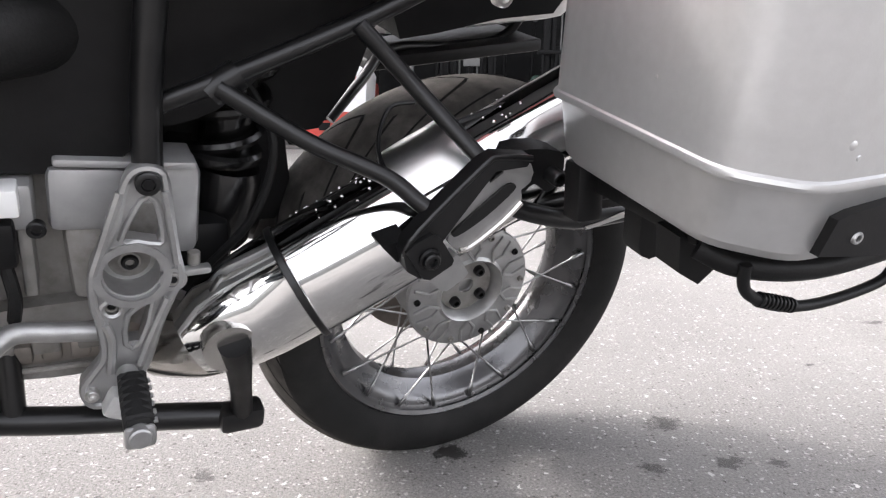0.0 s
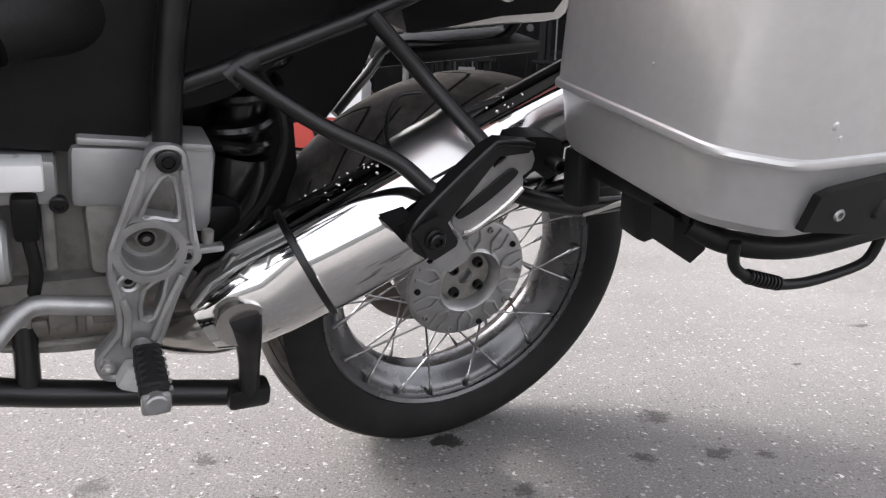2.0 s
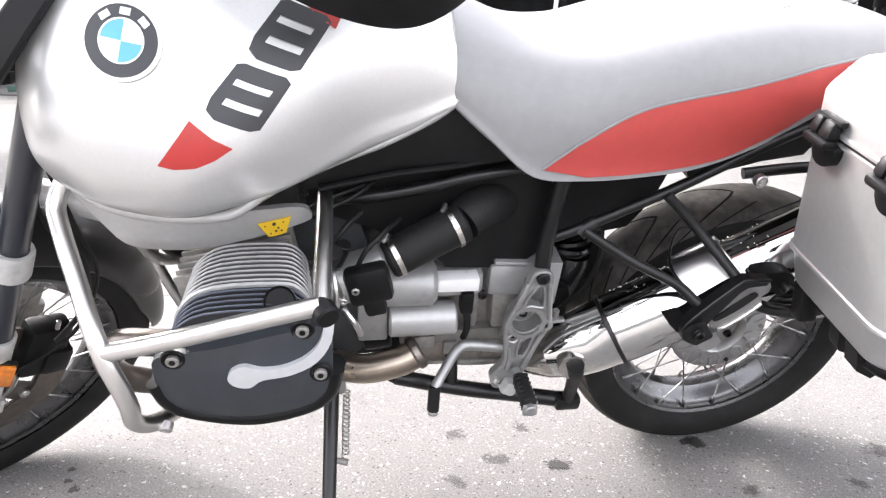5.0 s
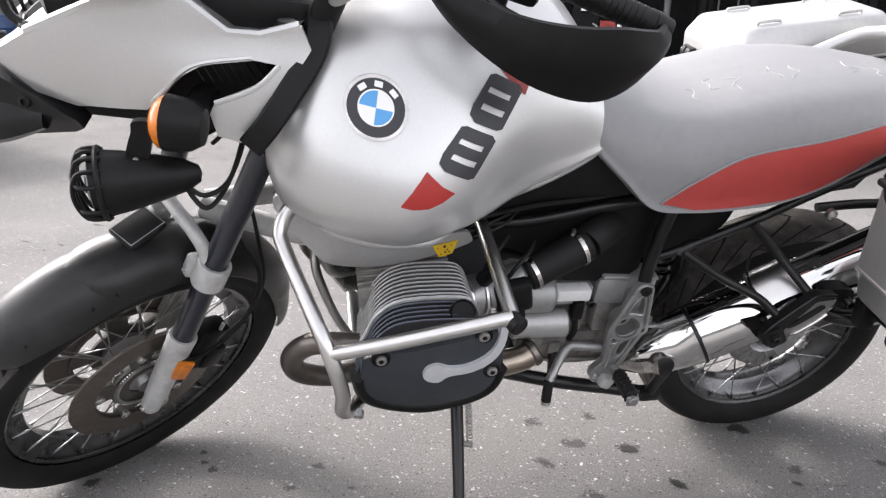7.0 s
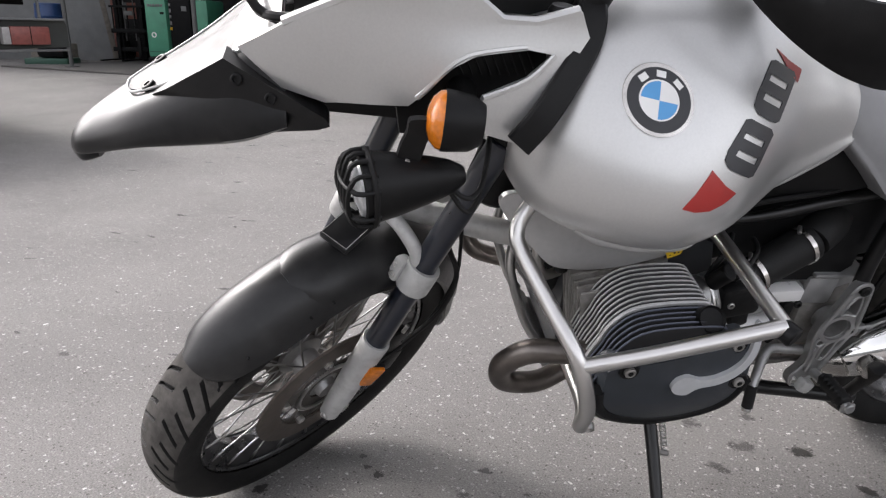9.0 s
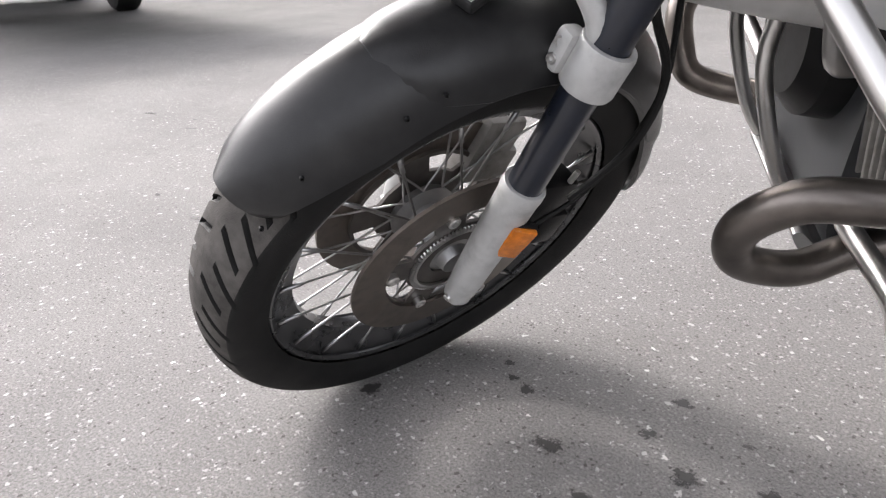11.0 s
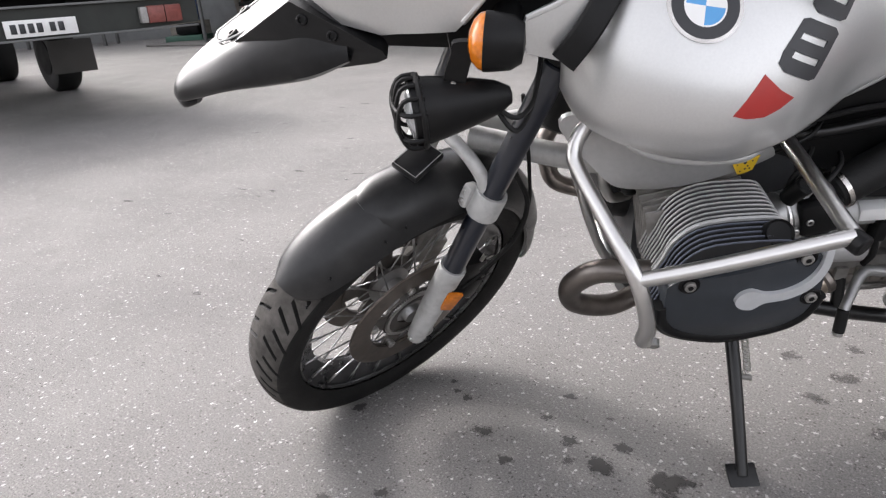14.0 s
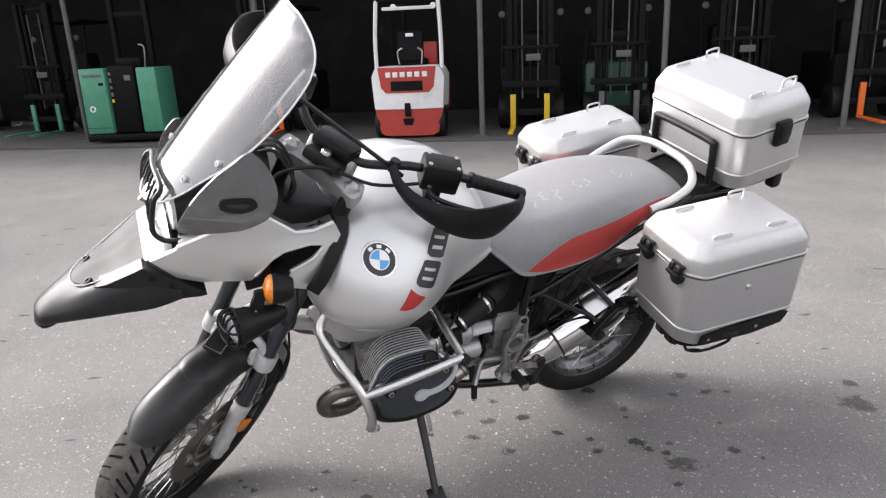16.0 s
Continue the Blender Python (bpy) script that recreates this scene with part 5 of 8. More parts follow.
def on_top(tree, lift):
    def f(x, y):
        hit = tree.ray_cast(Vector((x, y, 2.0)), Vector((0, 0, -1)))
        return hit[0].z + lift if hit[0] is not None else 0.9
    return f


CROWN = mat("semi_gloss_grey_plastic", (0.020, 0.020, 0.020), 0.46, 0.0, 0.0, spec=0.13, vary=0.06, scale=40)
part("beak_crown", panel([(1.708, 0.0), (1.703, 0.026), (1.682, 0.052), (1.62, 0.086), (1.535, 0.118), (1.535, -0.118), (1.62, -0.086), (1.682, -0.052), (1.703, -0.026)], on_top(BEAK_TREE, 0.003), res=0.018, thick=0.004, plane="xy"), CROWN, bike, "semi-gloss dark grey top of the beak")
_ct = on_top(BEAK_TREE, 0.004)
EDGE = mat("pale_edge_plastic", (0.45, 0.45, 0.44), 0.4, vary=0.05)
for s in (1, -1):
    part("crown_edge", tube([(x, y * s, _ct(x, y)) for x, y in smooth_path([(1.709, 0.0), (1.704, 0.028), (1.684, 0.055), (1.62, 0.089), (1.535, 0.120)], 4)], 0.0020, 6, 1), EDGE, beak, "pale raised edge of the beak")
part("nose_panel", panel([(1.538, 0.122), (1.475, 0.125), (1.472, -0.125), (1.538, -0.122)], on_top(BEAK_TREE, 0.004), res=0.018, thick=0.004, plane="xy"), SILVER2, beak, "silver panel below the headlight")
for p in ((1.669, -0.045), (1.667, 0.055)):
    z = on_top(BEAK_TREE, 0.004)(*p)
    part("beak_bolt", bolt((p[0], p[1], z), (0.5, 0.1, 0.85), 0.010, 0.004), BLACK, beak)
part("nose_lip", loft([(1.803, [(0, 0.803), (0.014, 0.802), (0.024, 0.796), (0.022, 0.788), (0.012, 0.785), (0, 0.784)]), (1.785, [(0, 0.806), (0.028, 0.804), (0.046, 0.797), (0.044, 0.785), (0.026, 0.780), (0, 0.779)]), (1.758, [(0, 0.812), (0.032, 0.810), (0.050, 0.803), (0.050, 0.795), (0.030, 0.790), (0, 0.790)])], 4), BEAKM, beak, "rounded lower lip of the nose")
for x, z in ((1.53, 0.965), (1.489, 0.945)):
    part("beak_bolt", bolt((x, 0.212 - 0.36 * (x - 1.40), z), (0.2, 0.95, 0.3), 0.008, 0.004), BLACK, beak)
part("beak_wing", panel([(1.545, 0.990), (1.42, 0.928), (1.415, 0.915), (1.43, 0.905), (1.50, 0.885), (1.58, 0.868), (1.64, 0.866), (1.67, 0.885), (1.655, 0.912), (1.60, 0.952)], lambda x, z: 0.211 - 0.36 * max(0, x - 1.40) - 0.5 * max(0, 0.93 - z) - 1.2 * max(0, x - 1.52) ** 2, res=0.012, thick=0.045), BEAKM, beak, angle=60)


def shroud_y(x, z):
    d = max(0.0, x - 1.29)
    return 0.232 - 0.15 * d - 0.7 * d * d + 0.35 * max(0.0, 1.06 - z) * min(1.0, max(0.0, (1.40 - x) / 0.15)) - 1.6 * (z - 1.035) ** 2


outer_line = [(1.527, 1.004), (1.465, 1.044), (1.40, 1.077), (1.335, 1.108), (1.292, 1.120), (1.278, 1.122), (1.209, 1.066), (1.166, 1.064), (1.112, 1.078), (1.100, 1.050), (1.150, 0.978), (1.185, 0.922),
              (1.227, 0.935), (1.235, 0.966), (1.228, 0.980), (1.174, 1.002), (1.140, 1.030), (1.177, 1.036), (1.240, 1.028), (1.271, 1.012), (1.299, 0.982), (1.318, 0.962), (1.42, 0.944), (1.475, 0.957)]
under_lip = [(1.308, 0.974), (1.299, 0.984), (1.271, 1.014), (1.240, 1.030), (1.177, 1.038)]
arm_lip = [(1.228, 0.979), (1.174, 1.000), (1.142, 1.029)]
roof_lip = [(1.465, 1.043), (1.40, 1.076), (1.335, 1.107), (1.285, 1.121), (1.209, 1.065), (1.166, 1.063), (1.114, 1.077)]
for s in (1, -1):
    b = panel(outer_line, shroud_y, res=0.014, thick=0.012)
    if s < 0:
        b = mirrored(b)
    side = part("side_shroud", b, SILVER, bike, "silver fairing side panel with a vent opening", angle=60)
    for line, r in ((under_lip, 0.0045), (arm_lip, 0.0045)):
        part("vent_lip", tube([(x, s * (shroud_y(x, z) - r * 0.7), z) for x, z in line], r, 8, 4), SILVER, side, "rolled edge of the vent opening")
    part("roof_edge", tube([(x, s * (shroud_y(x, z) - 0.007), z) for x, z in roof_lip], 0.008, 8, 1, smooth=False), SILVER, side, "rolled upper edge")
    top = bmesh.new()
    edge_out = [top.verts.new((x, s * (shroud_y(x, z) - 0.010), z + 0.002)) for x, z in roof_lip]
    edge_in = [top.verts.new((x - 0.01, s * (shroud_y(x, z) - 0.095), z - 0.012)) for x, z in roof_lip]
    for k in range(len(roof_lip) - 1):
        top.faces.new((edge_out[k], edge_out[k + 1], edge_in[k + 1], edge_in[k]))
    bmesh.ops.solidify(top, geom=top.faces[:], thickness=0.006)
    part("roof_return", top, SILVER, side, "inward return of the panel top")
    part("vent_backing", block((0.20, 0.010, 0.135), at(1.235, 0.195 * s, 0.985, 0, 8, 0), 0.004), BLACK, side, "black duct behind the vent")
    for k in range(9):
        part("vent_mesh", rod((1.150 + 0.012 * k, 0.203 * s, 0.990), (1.172 + 0.012 * k, 0.203 * s, 1.034), 0.0012, seg=6), SATIN, side)
    # turn signal
    sig = part("indicator", lathe([(0, -0.045), (0.024, -0.042), (0.033, -0.028), (0.0365, 0.0), (0.0365, 0.006)], at(1.278, 0.296 * s, 0.970, 0, 86, -8 * s), 28), BLACK, bike, "black bullet indicator body")
    part("indicator_lens", lathe([(0.0355, 0.006), (0.034, 0.012), (0.026, 0.020), (0.014, 0.025), (0, 0.026)], at(1.278, 0.296 * s, 0.970, 0, 86, -8 * s), 28), AMBER, sig, "ribbed amber lens")
    part("indicator_stem", rod((1.245, 0.19 * s, 0.968), (1.258, 0.275 * s, 0.968), 0.02), BLACK, sig)
    # auxiliary lamp with a ribbed guard
    lamp_M = at(1.374, 0.308 * s, 0.888, 0, 92, 10 * s) @ Matrix.Scale(0.85, 4)
    lamp = part("fog_lamp", lathe([(0, -0.150), (0.014, -0.146), (0.026, -0.125), (0.037, -0.085), (0.047, -0.04), (0.052, -0.01), (0.052, 0.008), (0.047, 0.010), (0.045, 0.004), (0, 0.002)], lamp_M, 32), BLACK, bike, "black conical auxiliary lamp")
    part("lamp_glass", lathe([(0.045, 0.003), (0.039, 0.012), (0.018, 0.018), (0, 0.019)], lamp_M, 28), LENS, lamp, "clear lamp glass")
    for k in range(-2, 3):
        y = k * 0.0185
        h = math.sqrt(max(0.0, 0.054 ** 2 - y * y))
        part("guard_bar", tube([lamp_M @ Vector(p) for p in ((h, y, -0.01), (h * 0.95, y, 0.022), (0, y, 0.034), (-h * 0.95, y, 0.022), (-h, y, -0.01))], 0.0032, 7, 4), BLACK, lamp)
    for k in (-1, 1):
        x = k * 0.021
        h = math.sqrt(0.054 ** 2 - x * x)
        part("guard_bar", tube([lamp_M @ Vector(p) for p in ((x, h, -0.01), (x, h * 0.95, 0.022), (x, 0, 0.035), (x, -h * 0.95, 0.022), (x, -h, -0.01))], 0.0032, 7, 4), BLACK, lamp)
    part("guard_hoop", tube([lamp_M @ Vector((0.055 * math.cos(t), 0.055 * math.sin(t), -0.004)) for t in np.linspace(0, 2 * math.pi, 20)[:-1]], 0.004, 8, 2, closed=True), BLACK, lamp)
    br = part("lamp_bracket", panel(smooth_path([(1.322, 0.975), (1.296, 0.972), (1.303, 0.945), (1.313, 0.915), (1.327, 0.906), (1.338, 0.916), (1.334, 0.940), (1.326, 0.960)], 3, True), 0.306 if s > 0 else -0.296, res=0.02, thick=0.012), BLACK, bike, "black lamp bracket")
    part("bracket_bolt", bolt((1.326, 0.307 * s, 0.920), (0, s, 0), 0.006, 0.004), GRIMY, br)
part("beak_underside", block((0.30, 0.24, 0.05), at(1.36, 0, 0.915, 0, -6, 0), 0.012), BLACK, bike)
for i, w in enumerate(((1.27, 0.20, 0.90), (1.25, 0.17, 0.88))):
    part("lamp_cable", tube([(1.275, 0.295, 0.885), (1.245, 0.305, 0.868 - 0.02 * i), (1.215, 0.25, 0.87), (1.20, 0.17, 0.92), w], 0.0035, 7), RUBBER, bike)

# ---- headlight, guard, windscreen, instruments ----
head = part("headlight", loft([(1.455, [(0, 1.15), (0.06, 1.15), (0.115, 1.12), (0.125, 1.07), (0.10, 1.03), (0, 1.02)]), (1.40, [(0, 1.17), (0.07, 1.165), (0.13, 1.13), (0.14, 1.07), (0.11, 1.02), (0, 1.01)]), (1.33, [(0, 1.16), (0.06, 1.15), (0.11, 1.12), (0.12, 1.07), (0.09, 1.03), (0, 1.02)])], 4), BLACK, bike, "twin headlight in a black housing")
part("headlight_glass", panel(smooth_path([(-0.11, 1.06), (-0.10, 1.12), (0, 1.145), (0.10, 1.12), (0.11, 1.06), (0.06, 1.03), (-0.06, 1.03)], 5, True), lambda y, z: 1.470 - 0.5 * y * y, res=0.03, thick=0.012, plane="yz"), LENS, head, "ribbed clear headlight glass")
guard = part("headlight_guard", tube([(1.46, -0.11, 1.02), (1.508, -0.115, 1.05), (1.500, -0.115, 1.13), (1.480, -0.10, 1.158), (1.485, 0, 1.168), (1.480, 0.10, 1.158), (1.500, 0.115, 1.13), (1.508, 0.115, 1.05), (1.46, 0.12, 1.02)], 0.0065, 10), SATIN, bike, "black tubular headlight stone guard")
for k in range(-3, 4):
    part("guard_wire", tube([(1.488, 0.030 * k, 1.164 - 0.01 * abs(k) / 3), (1.512, 0.031 * k, 1.10), (1.505, 0.030 * k, 1.035)], 0.003, 7, 4), SATIN, guard)
part("guard_base", tube([(1.49, -0.12, 1.033), (1.515, 0, 1.033), (1.49, 0.12, 1.033), (1.38, 0.142, 1.043)], 0.0065, 9), SATIN, guard)


def screen_x(y, z):
    # rake of the acrylic, curving back at the sides
    u = (z - 1.16) / 0.40
    return 1.478 - 0.315 * u - 0.03 * u * u - 2.3 * y * y


half_w = [(1.105, 0.03), (1.115, 0.085), (1.145, 0.125), (1.19, 0.155), (1.25, 0.190), (1.31, 0.205), (1.38, 0.207), (1.44, 0.195), (1.49, 0.155), (1.525, 0.085), (1.535, 0.02)]
outline = [(w, z) for z, w in half_w] + [(-w, z) for z, w in half_w[::-1]]
screen = part("windscreen", panel(smooth_path(outline, 4, True), screen_x, res=0.025, thick=0.004, plane="yz"), SCREEN, bike, "tall scuffed smoky acrylic windscreen", angle=70)
screen.visible_shadow = False
edge = [(screen_x(y, z) - 0.002, y, z) for y, z in smooth_path(outline, 4, True)]
part("screen_edge", tube(edge, 0.0026, 6, 1, closed=True), glassy("acrylic_edge", (0.72, 0.73, 0.74), 0.85, 0.2), screen)
for y, z in ((0.165, 1.235), (-0.165, 1.235), (0.12, 1.185), (-0.12, 1.185)):
    part("screen_screw", bolt((screen_x(y, z) + 0.004, y, z), (0.8, 0.3 * (1 if y > 0 else -1), 0.4), 0.008, 0.004), GREYPAINT, screen)
for s in (1, -1):
    ear = [(1.458, 1.095), (1.45, 1.14), (1.405, 1.20), (1.345, 1.255), (1.30, 1.28), (1.265, 1.245), (1.25, 1.195), (1.265, 1.150), (1.30, 1.125), (1.38, 1.102)]
    if s < 0:
        ear = [(1.462, 1.075), (1.45, 1.14), (1.41, 1.19), (1.385, 1.17), (1.39, 1.12), (1.42, 1.085)]
    b = panel(smooth_path(ear, 4, True), lambda x, z: 0.262 - 0.42 * max(0, x - 1.33) - 0.30 * max(0, z - 1.15) - 0.2 * max(0, 1.13 - z), res=0.016, thick=0.008)
    dash = part("screen_side_fairing", mirrored(b) if s < 0 else b, SMOKED, bike, "smoked acrylic side lobe of the screen", angle=60)
    if s < 0:
        continue
    b = panel(smooth_path([(1.375, 1.168), (1.368, 1.185), (1.335, 1.191), (1.304, 1.187), (1.299, 1.170), (1.325, 1.161), (1.36, 1.161)], 5, True), lambda x, z: 0.252 - 0.42 * max(0, x - 1.33) - 0.3 * max(0, z - 1.15) + 0.016, res=0.012, thick=0.018)
    blank = part("vent_blank", mirrored(b) if s < 0 else b, BLACK, dash, "black oval blanking cover")
    b = panel(ring_pts((1.337, 1.176), 0.024, 18, 0.005), lambda x, z: 0.252 - 0.42 * max(0, x - 1.33) - 0.3 * max(0, z - 1.15) + 0.0185, res=0.02, thick=0.004)
    part("slot", mirrored(b) if s < 0 else b, GRAPHITE, blank)
part("instrument_pod", loft([(1.36, [(0, 1.19), (0.06, 1.19), (0.11, 1.17), (0.12, 1.13), (0.08, 1.09), (0, 1.08)]), (1.29, [(0, 1.215), (0.06, 1.212), (0.11, 1.19), (0.12, 1.14), (0.08, 1.10), (0, 1.09)]), (1.235, [(0, 1.225), (0.06, 1.22), (0.10, 1.195), (0.105, 1.15), (0.07, 1.11), (0, 1.10)])], 4), BLACK, bike, "black instrument pod")
part("cockpit_tray", block((0.26, 0.34, 0.10), at(1.22, 0, 1.055, 0, -4, 0), 0.02), BLACK, bike, "black cockpit inner fairing")
part("screen_brace", tube([(1.30, 0.09, 1.20), (1.25, 0.10, 1.30), (1.235, 0.11, 1.38)], 0.006, 8), SATIN, bike)
part("screen_brace", tube([(1.30, -0.09, 1.20), (1.25, -0.10, 1.30), (1.235, -0.11, 1.38)], 0.006, 8), SATIN, bike)

part("ignition_block", block((0.050, 0.105, 0.034), at(-0.336, 0.005, 0.893, 0, -22, 0), 0.009), BLACK, bike, "black ignition and clamp cover on the yoke", STEER)
part("key_barrel", lathe([(0, 0.010), (0.012, 0.010), (0.014, 0.006), (0.014, 0), (0, 0)], STEER @ at(-0.336, 0.005, 0.912, 0, -22, 0), 18), STEEL, bike)
for k in range(3):
    part("cockpit_cable", tube([(1.21 - 0.02 * k, 0.13 - 0.03 * k, 1.10), (1.19, 0.16 - 0.02 * k, 1.16 + 0.02 * k), (1.22, 0.10, 1.22 + 0.015 * k), (1.27, 0.06 - 0.03 * k, 1.20)], 0.0045, 7), RUBBER, bike)
# ---- handlebar, in the steering's axes ----
bar_half = [(-0.385, 0.0, 0.905), (-0.385, 0.07, 0.907), (-0.405, 0.125, 0.925), (-0.455, 0.175, 0.930), (-0.53, 0.255, 0.916), (-0.640, 0.402, 0.898)]
part("handlebar", tube([(x, -y, z) for x, y, z in bar_half[:0:-1]] + bar_half, 0.0115, 14), SATIN, bike, "black tubular handlebar", STEER)
for s in (1, -1):
    part("bar_clamp", lathe([(0, 0.022), (0.014, 0.022), (0.017, 0.018), (0.018, -0.03), (0, -0.03)], at(-0.372, 0.055 * s, 0.885, 0, -20, 0), 20), ALLOY, bike, "alloy handlebar clamp", STEER)
    part("clamp_screw", bolt((-0.388, 0.055 * s, 0.922), (-0.3, 0, 0.9), 0.010, 0.006), BLACK, bike, M=STEER)
    g0, g1 = Vector((-0.560, 0.295 * s, 0.911)), Vector((-0.638, 0.399 * s, 0.898))
    Mg, Lg = frame_of(g0, g1)
    prof = [(0.0115, 0), (0.021, 0.0), (0.021, 0.006)]
    for k in range(12):
        z = 0.008 + k * (Lg - 0.02) / 12
        prof += [(0.0184, z), (0.0184, z + 0.007), (0.0174, z + 0.0085)]
    grip = part("grip", lathe(prof + [(0.0185, Lg - 0.008), (0.0185, Lg), (0, Lg)], Mg, 22), RUBBER, bike, "black ribbed rubber grip", STEER)
    part("bar_end", rod(g1, g1 + (g1 - g0).normalized() * 0.028, 0.019, 0.016, 20), BLACK, grip)
    sw = block((0.074, 0.100, 0.074), at(-0.508, 0.232 * s, 0.917, 0, -8, 36 * s), 0.010)
    block((0.05, 0.04, 0.05), at(-0.49, 0.235 * s, 0.872, 0, -8, 36 * s), 0.008, sw)
    swt = part("switch_housing", sw, BLACK, bike, "black switch housing and fluid reservoir", STEER)
    for u, v in ((-1, -1), (1, -1), (-1, 1), (1, 1)):
        part("lid_screw", bolt(at(-0.508, 0.232 * s, 0.917, 0, -8, 36 * s) @ Vector((0.025 * u, 0.036 * v, 0.0375)), (0, 0, 1), 0.005, 0.003), STEEL, swt)
    part("lever", tube([(-0.47, 0.225 * s, 0.895), (-0.455, 0.27 * s, 0.888), (-0.52, 0.36 * s, 0.873), (-0.585, 0.43 * s, 0.862)], [0.008, 0.007, 0.006, 0.008], 10), SATIN, bike, "black clutch and brake lever", STEER)
    part("lever_pivot", bolt((-0.468, 0.232 * s, 0.90), (0, 0, -1), 0.009, 0.006), STEEL, bike, M=STEER)
    # hand guard: a swept bowl hung from the bar
    b = bmesh.new()
    path = smooth_path([(-0.400, 0.150, 0.945, 0.018), (-0.388, 0.185, 0.920, 0.019), (-0.394, 0.245, 0.896, 0.028), (-0.425, 0.315, 0.880, 0.046), (-0.475, 0.373, 0.871, 0.064), (-0.545, 0.413, 0.867, 0.074), (-0.608, 0.426, 0.877, 0.050), (-0.648, 0.415, 0.895, 0.021)], 6)
    rings = []
    for i, p in enumerate(path):
        q0, q1 = path[max(i - 1, 0)], path[min(i + 1, len(path) - 1)]
        t = (Vector(q1[:3].tolist()) - Vector(q0[:3].tolist())).normalized()
        o = t.cross(Vector((0, 0, 1))).normalized()
        up = o.cross(t).normalized()
        c0, h = Vector(p[:3].tolist()), float(p[3])
        ring = []
        for off, zz in ((0.000, 1.0), (0.014, 0.45), (0.018, -0.2), (0.008, -1.0), (0.003, -1.0), (0.011, -0.2), (0.008, 0.42), (-0.006, 1.0)):
            w = c0 + o * off * min(1.0, h / 0.03) + up * zz * h * 0.75
            ring.append(b.verts.new((w.x, w.y * s, w.z) if s > 0 else (w.x + 0.01, -w.y - 0.05, w.z + 0.035)))
        rings.append(ring)
    for p, q in zip(rings, rings[1:]):
        for j in range(8):
            b.faces.new((p[j], p[(j + 1) % 8], q[(j + 1) % 8], q[j]))
    b.faces.new(rings[0])
    b.faces.new(rings[-1][::-1])
    hg = part("hand_guard", b, BLACK, bike, "black plastic hand guard", STEER, angle=50)
    part("guard_mount", rod((-0.41, 0.15 * s, 0.958), (-0.405, 0.15 * s, 0.925), 0.013), BLACK, hg)
    part("guard_screw", bolt((-0.475, 0.255 * s, 0.87), (0.4, 0.1 * s, 0.6), 0.008, 0.005), STEEL, hg)
part("bar_cover", block((0.062, 0.118, 0.045), at(-0.385, 0, 0.912, 0, -12, 0), 0.014), BLACK, bike, "black handlebar clamp block", STEER)
part("clutch_hose", tube([(-0.45, 0.21, 0.90), (-0.37, 0.13, 0.885), (-0.30, 0.02, 0.90), (-0.22, -0.05, 0.86), (-0.16, -0.02, 0.76)], 0.0045, 8), RUBBER, bike, M=STEER)
part("mirror_stem", rod((0.935, 0.205, 1.172), (1.185, 0.185, 1.385), 0.0055), SATIN, bike, "straight black mirror stem")

# ---- seat ----
SEAT = [
    (0.655, [(0, 0.985), (0.06, 0.98), (0.11, 0.965), (0.145, 0.94), (0.155, 0.915), (0.145, 0.90), (0, 0.895)]),
    (0.63, [(0, 0.985), (0.075, 0.98), (0.13, 0.962), (0.168, 0.925), (0.180, 0.890), (0.165, 0.870), (0, 0.865)]),
    (0.575, [(0, 0.966), (0.08, 0.960), (0.14, 0.941), (0.178, 0.895), (0.190, 0.845), (0.175, 0.822), (0, 0.815)]),
    (0.51, [(0, 0.943), (0.08, 0.938), (0.142, 0.921), (0.182, 0.865), (0.192, 0.792), (0.180, 0.770), (0, 0.768)]),
    (0.43, [(0, 0.943), (0.085, 0.938), (0.150, 0.918), (0.188, 0.860), (0.192, 0.785), (0.180, 0.762), (0, 0.762)]),
    (0.35, [(0, 0.963), (0.09, 0.958), (0.158, 0.935), (0.190, 0.875), (0.190, 0.790), (0.178, 0.765), (0, 0.765)]),
    (0.25, [(0, 0.984), (0.09, 0.979), (0.160, 0.956), (0.190, 0.890), (0.186, 0.800), (0.172, 0.778), (0, 0.778)]),
    (0.14, [(0, 0.993), (0.085, 0.989), (0.152, 0.967), (0.182, 0.905), (0.172, 0.830), (0.155, 0.812), (0, 0.812)]),
    (0.03, [(0, 0.990), (0.075, 0.987), (0.140, 0.966), (0.168, 0.925), (0.155, 0.880), (0.135, 0.865), (0, 0.865)]),
    (-0.09, [(0, 0.975), (0.065, 0.972), (0.120, 0.955), (0.145, 0.932), (0.13, 0.912), (0.11, 0.905), (0, 0.905)]),
    (-0.14, [(0, 0.955), (0.05, 0.953), (0.09, 0.945), (0.11, 0.935), (0.10, 0.927), (0.08, 0.922), (0, 0.922)])]
seat_bm = loft(SEAT, 5, True, 5)
bmesh.ops.recalc_face_normals(seat_bm, faces=seat_bm.faces[:])
SEAT_TREE = BVHTree.FromBMesh(seat_bm)
seat = part("seat", seat_bm, SEATG, bike, "long grey vinyl dual seat with chalk scribbles", angle=60)
on_seat = skin(SEAT_TREE, 0.0025, 0.12)
red_top = smooth_path([(0.498, 0.785), (0.470, 0.808), (0.438, 0.832), (0.37, 0.872), (0.30, 0.892), (0.224, 0.906), (0.15, 0.922), (0.079, 0.938), (0.0, 0.948), (-0.06, 0.946)], 4)
red_low = smooth_path([(-0.06, 0.922), (0.0, 0.902), (0.07, 0.868), (0.13, 0.830), (0.224, 0.794), (0.345, 0.777), (0.43, 0.773)], 4)
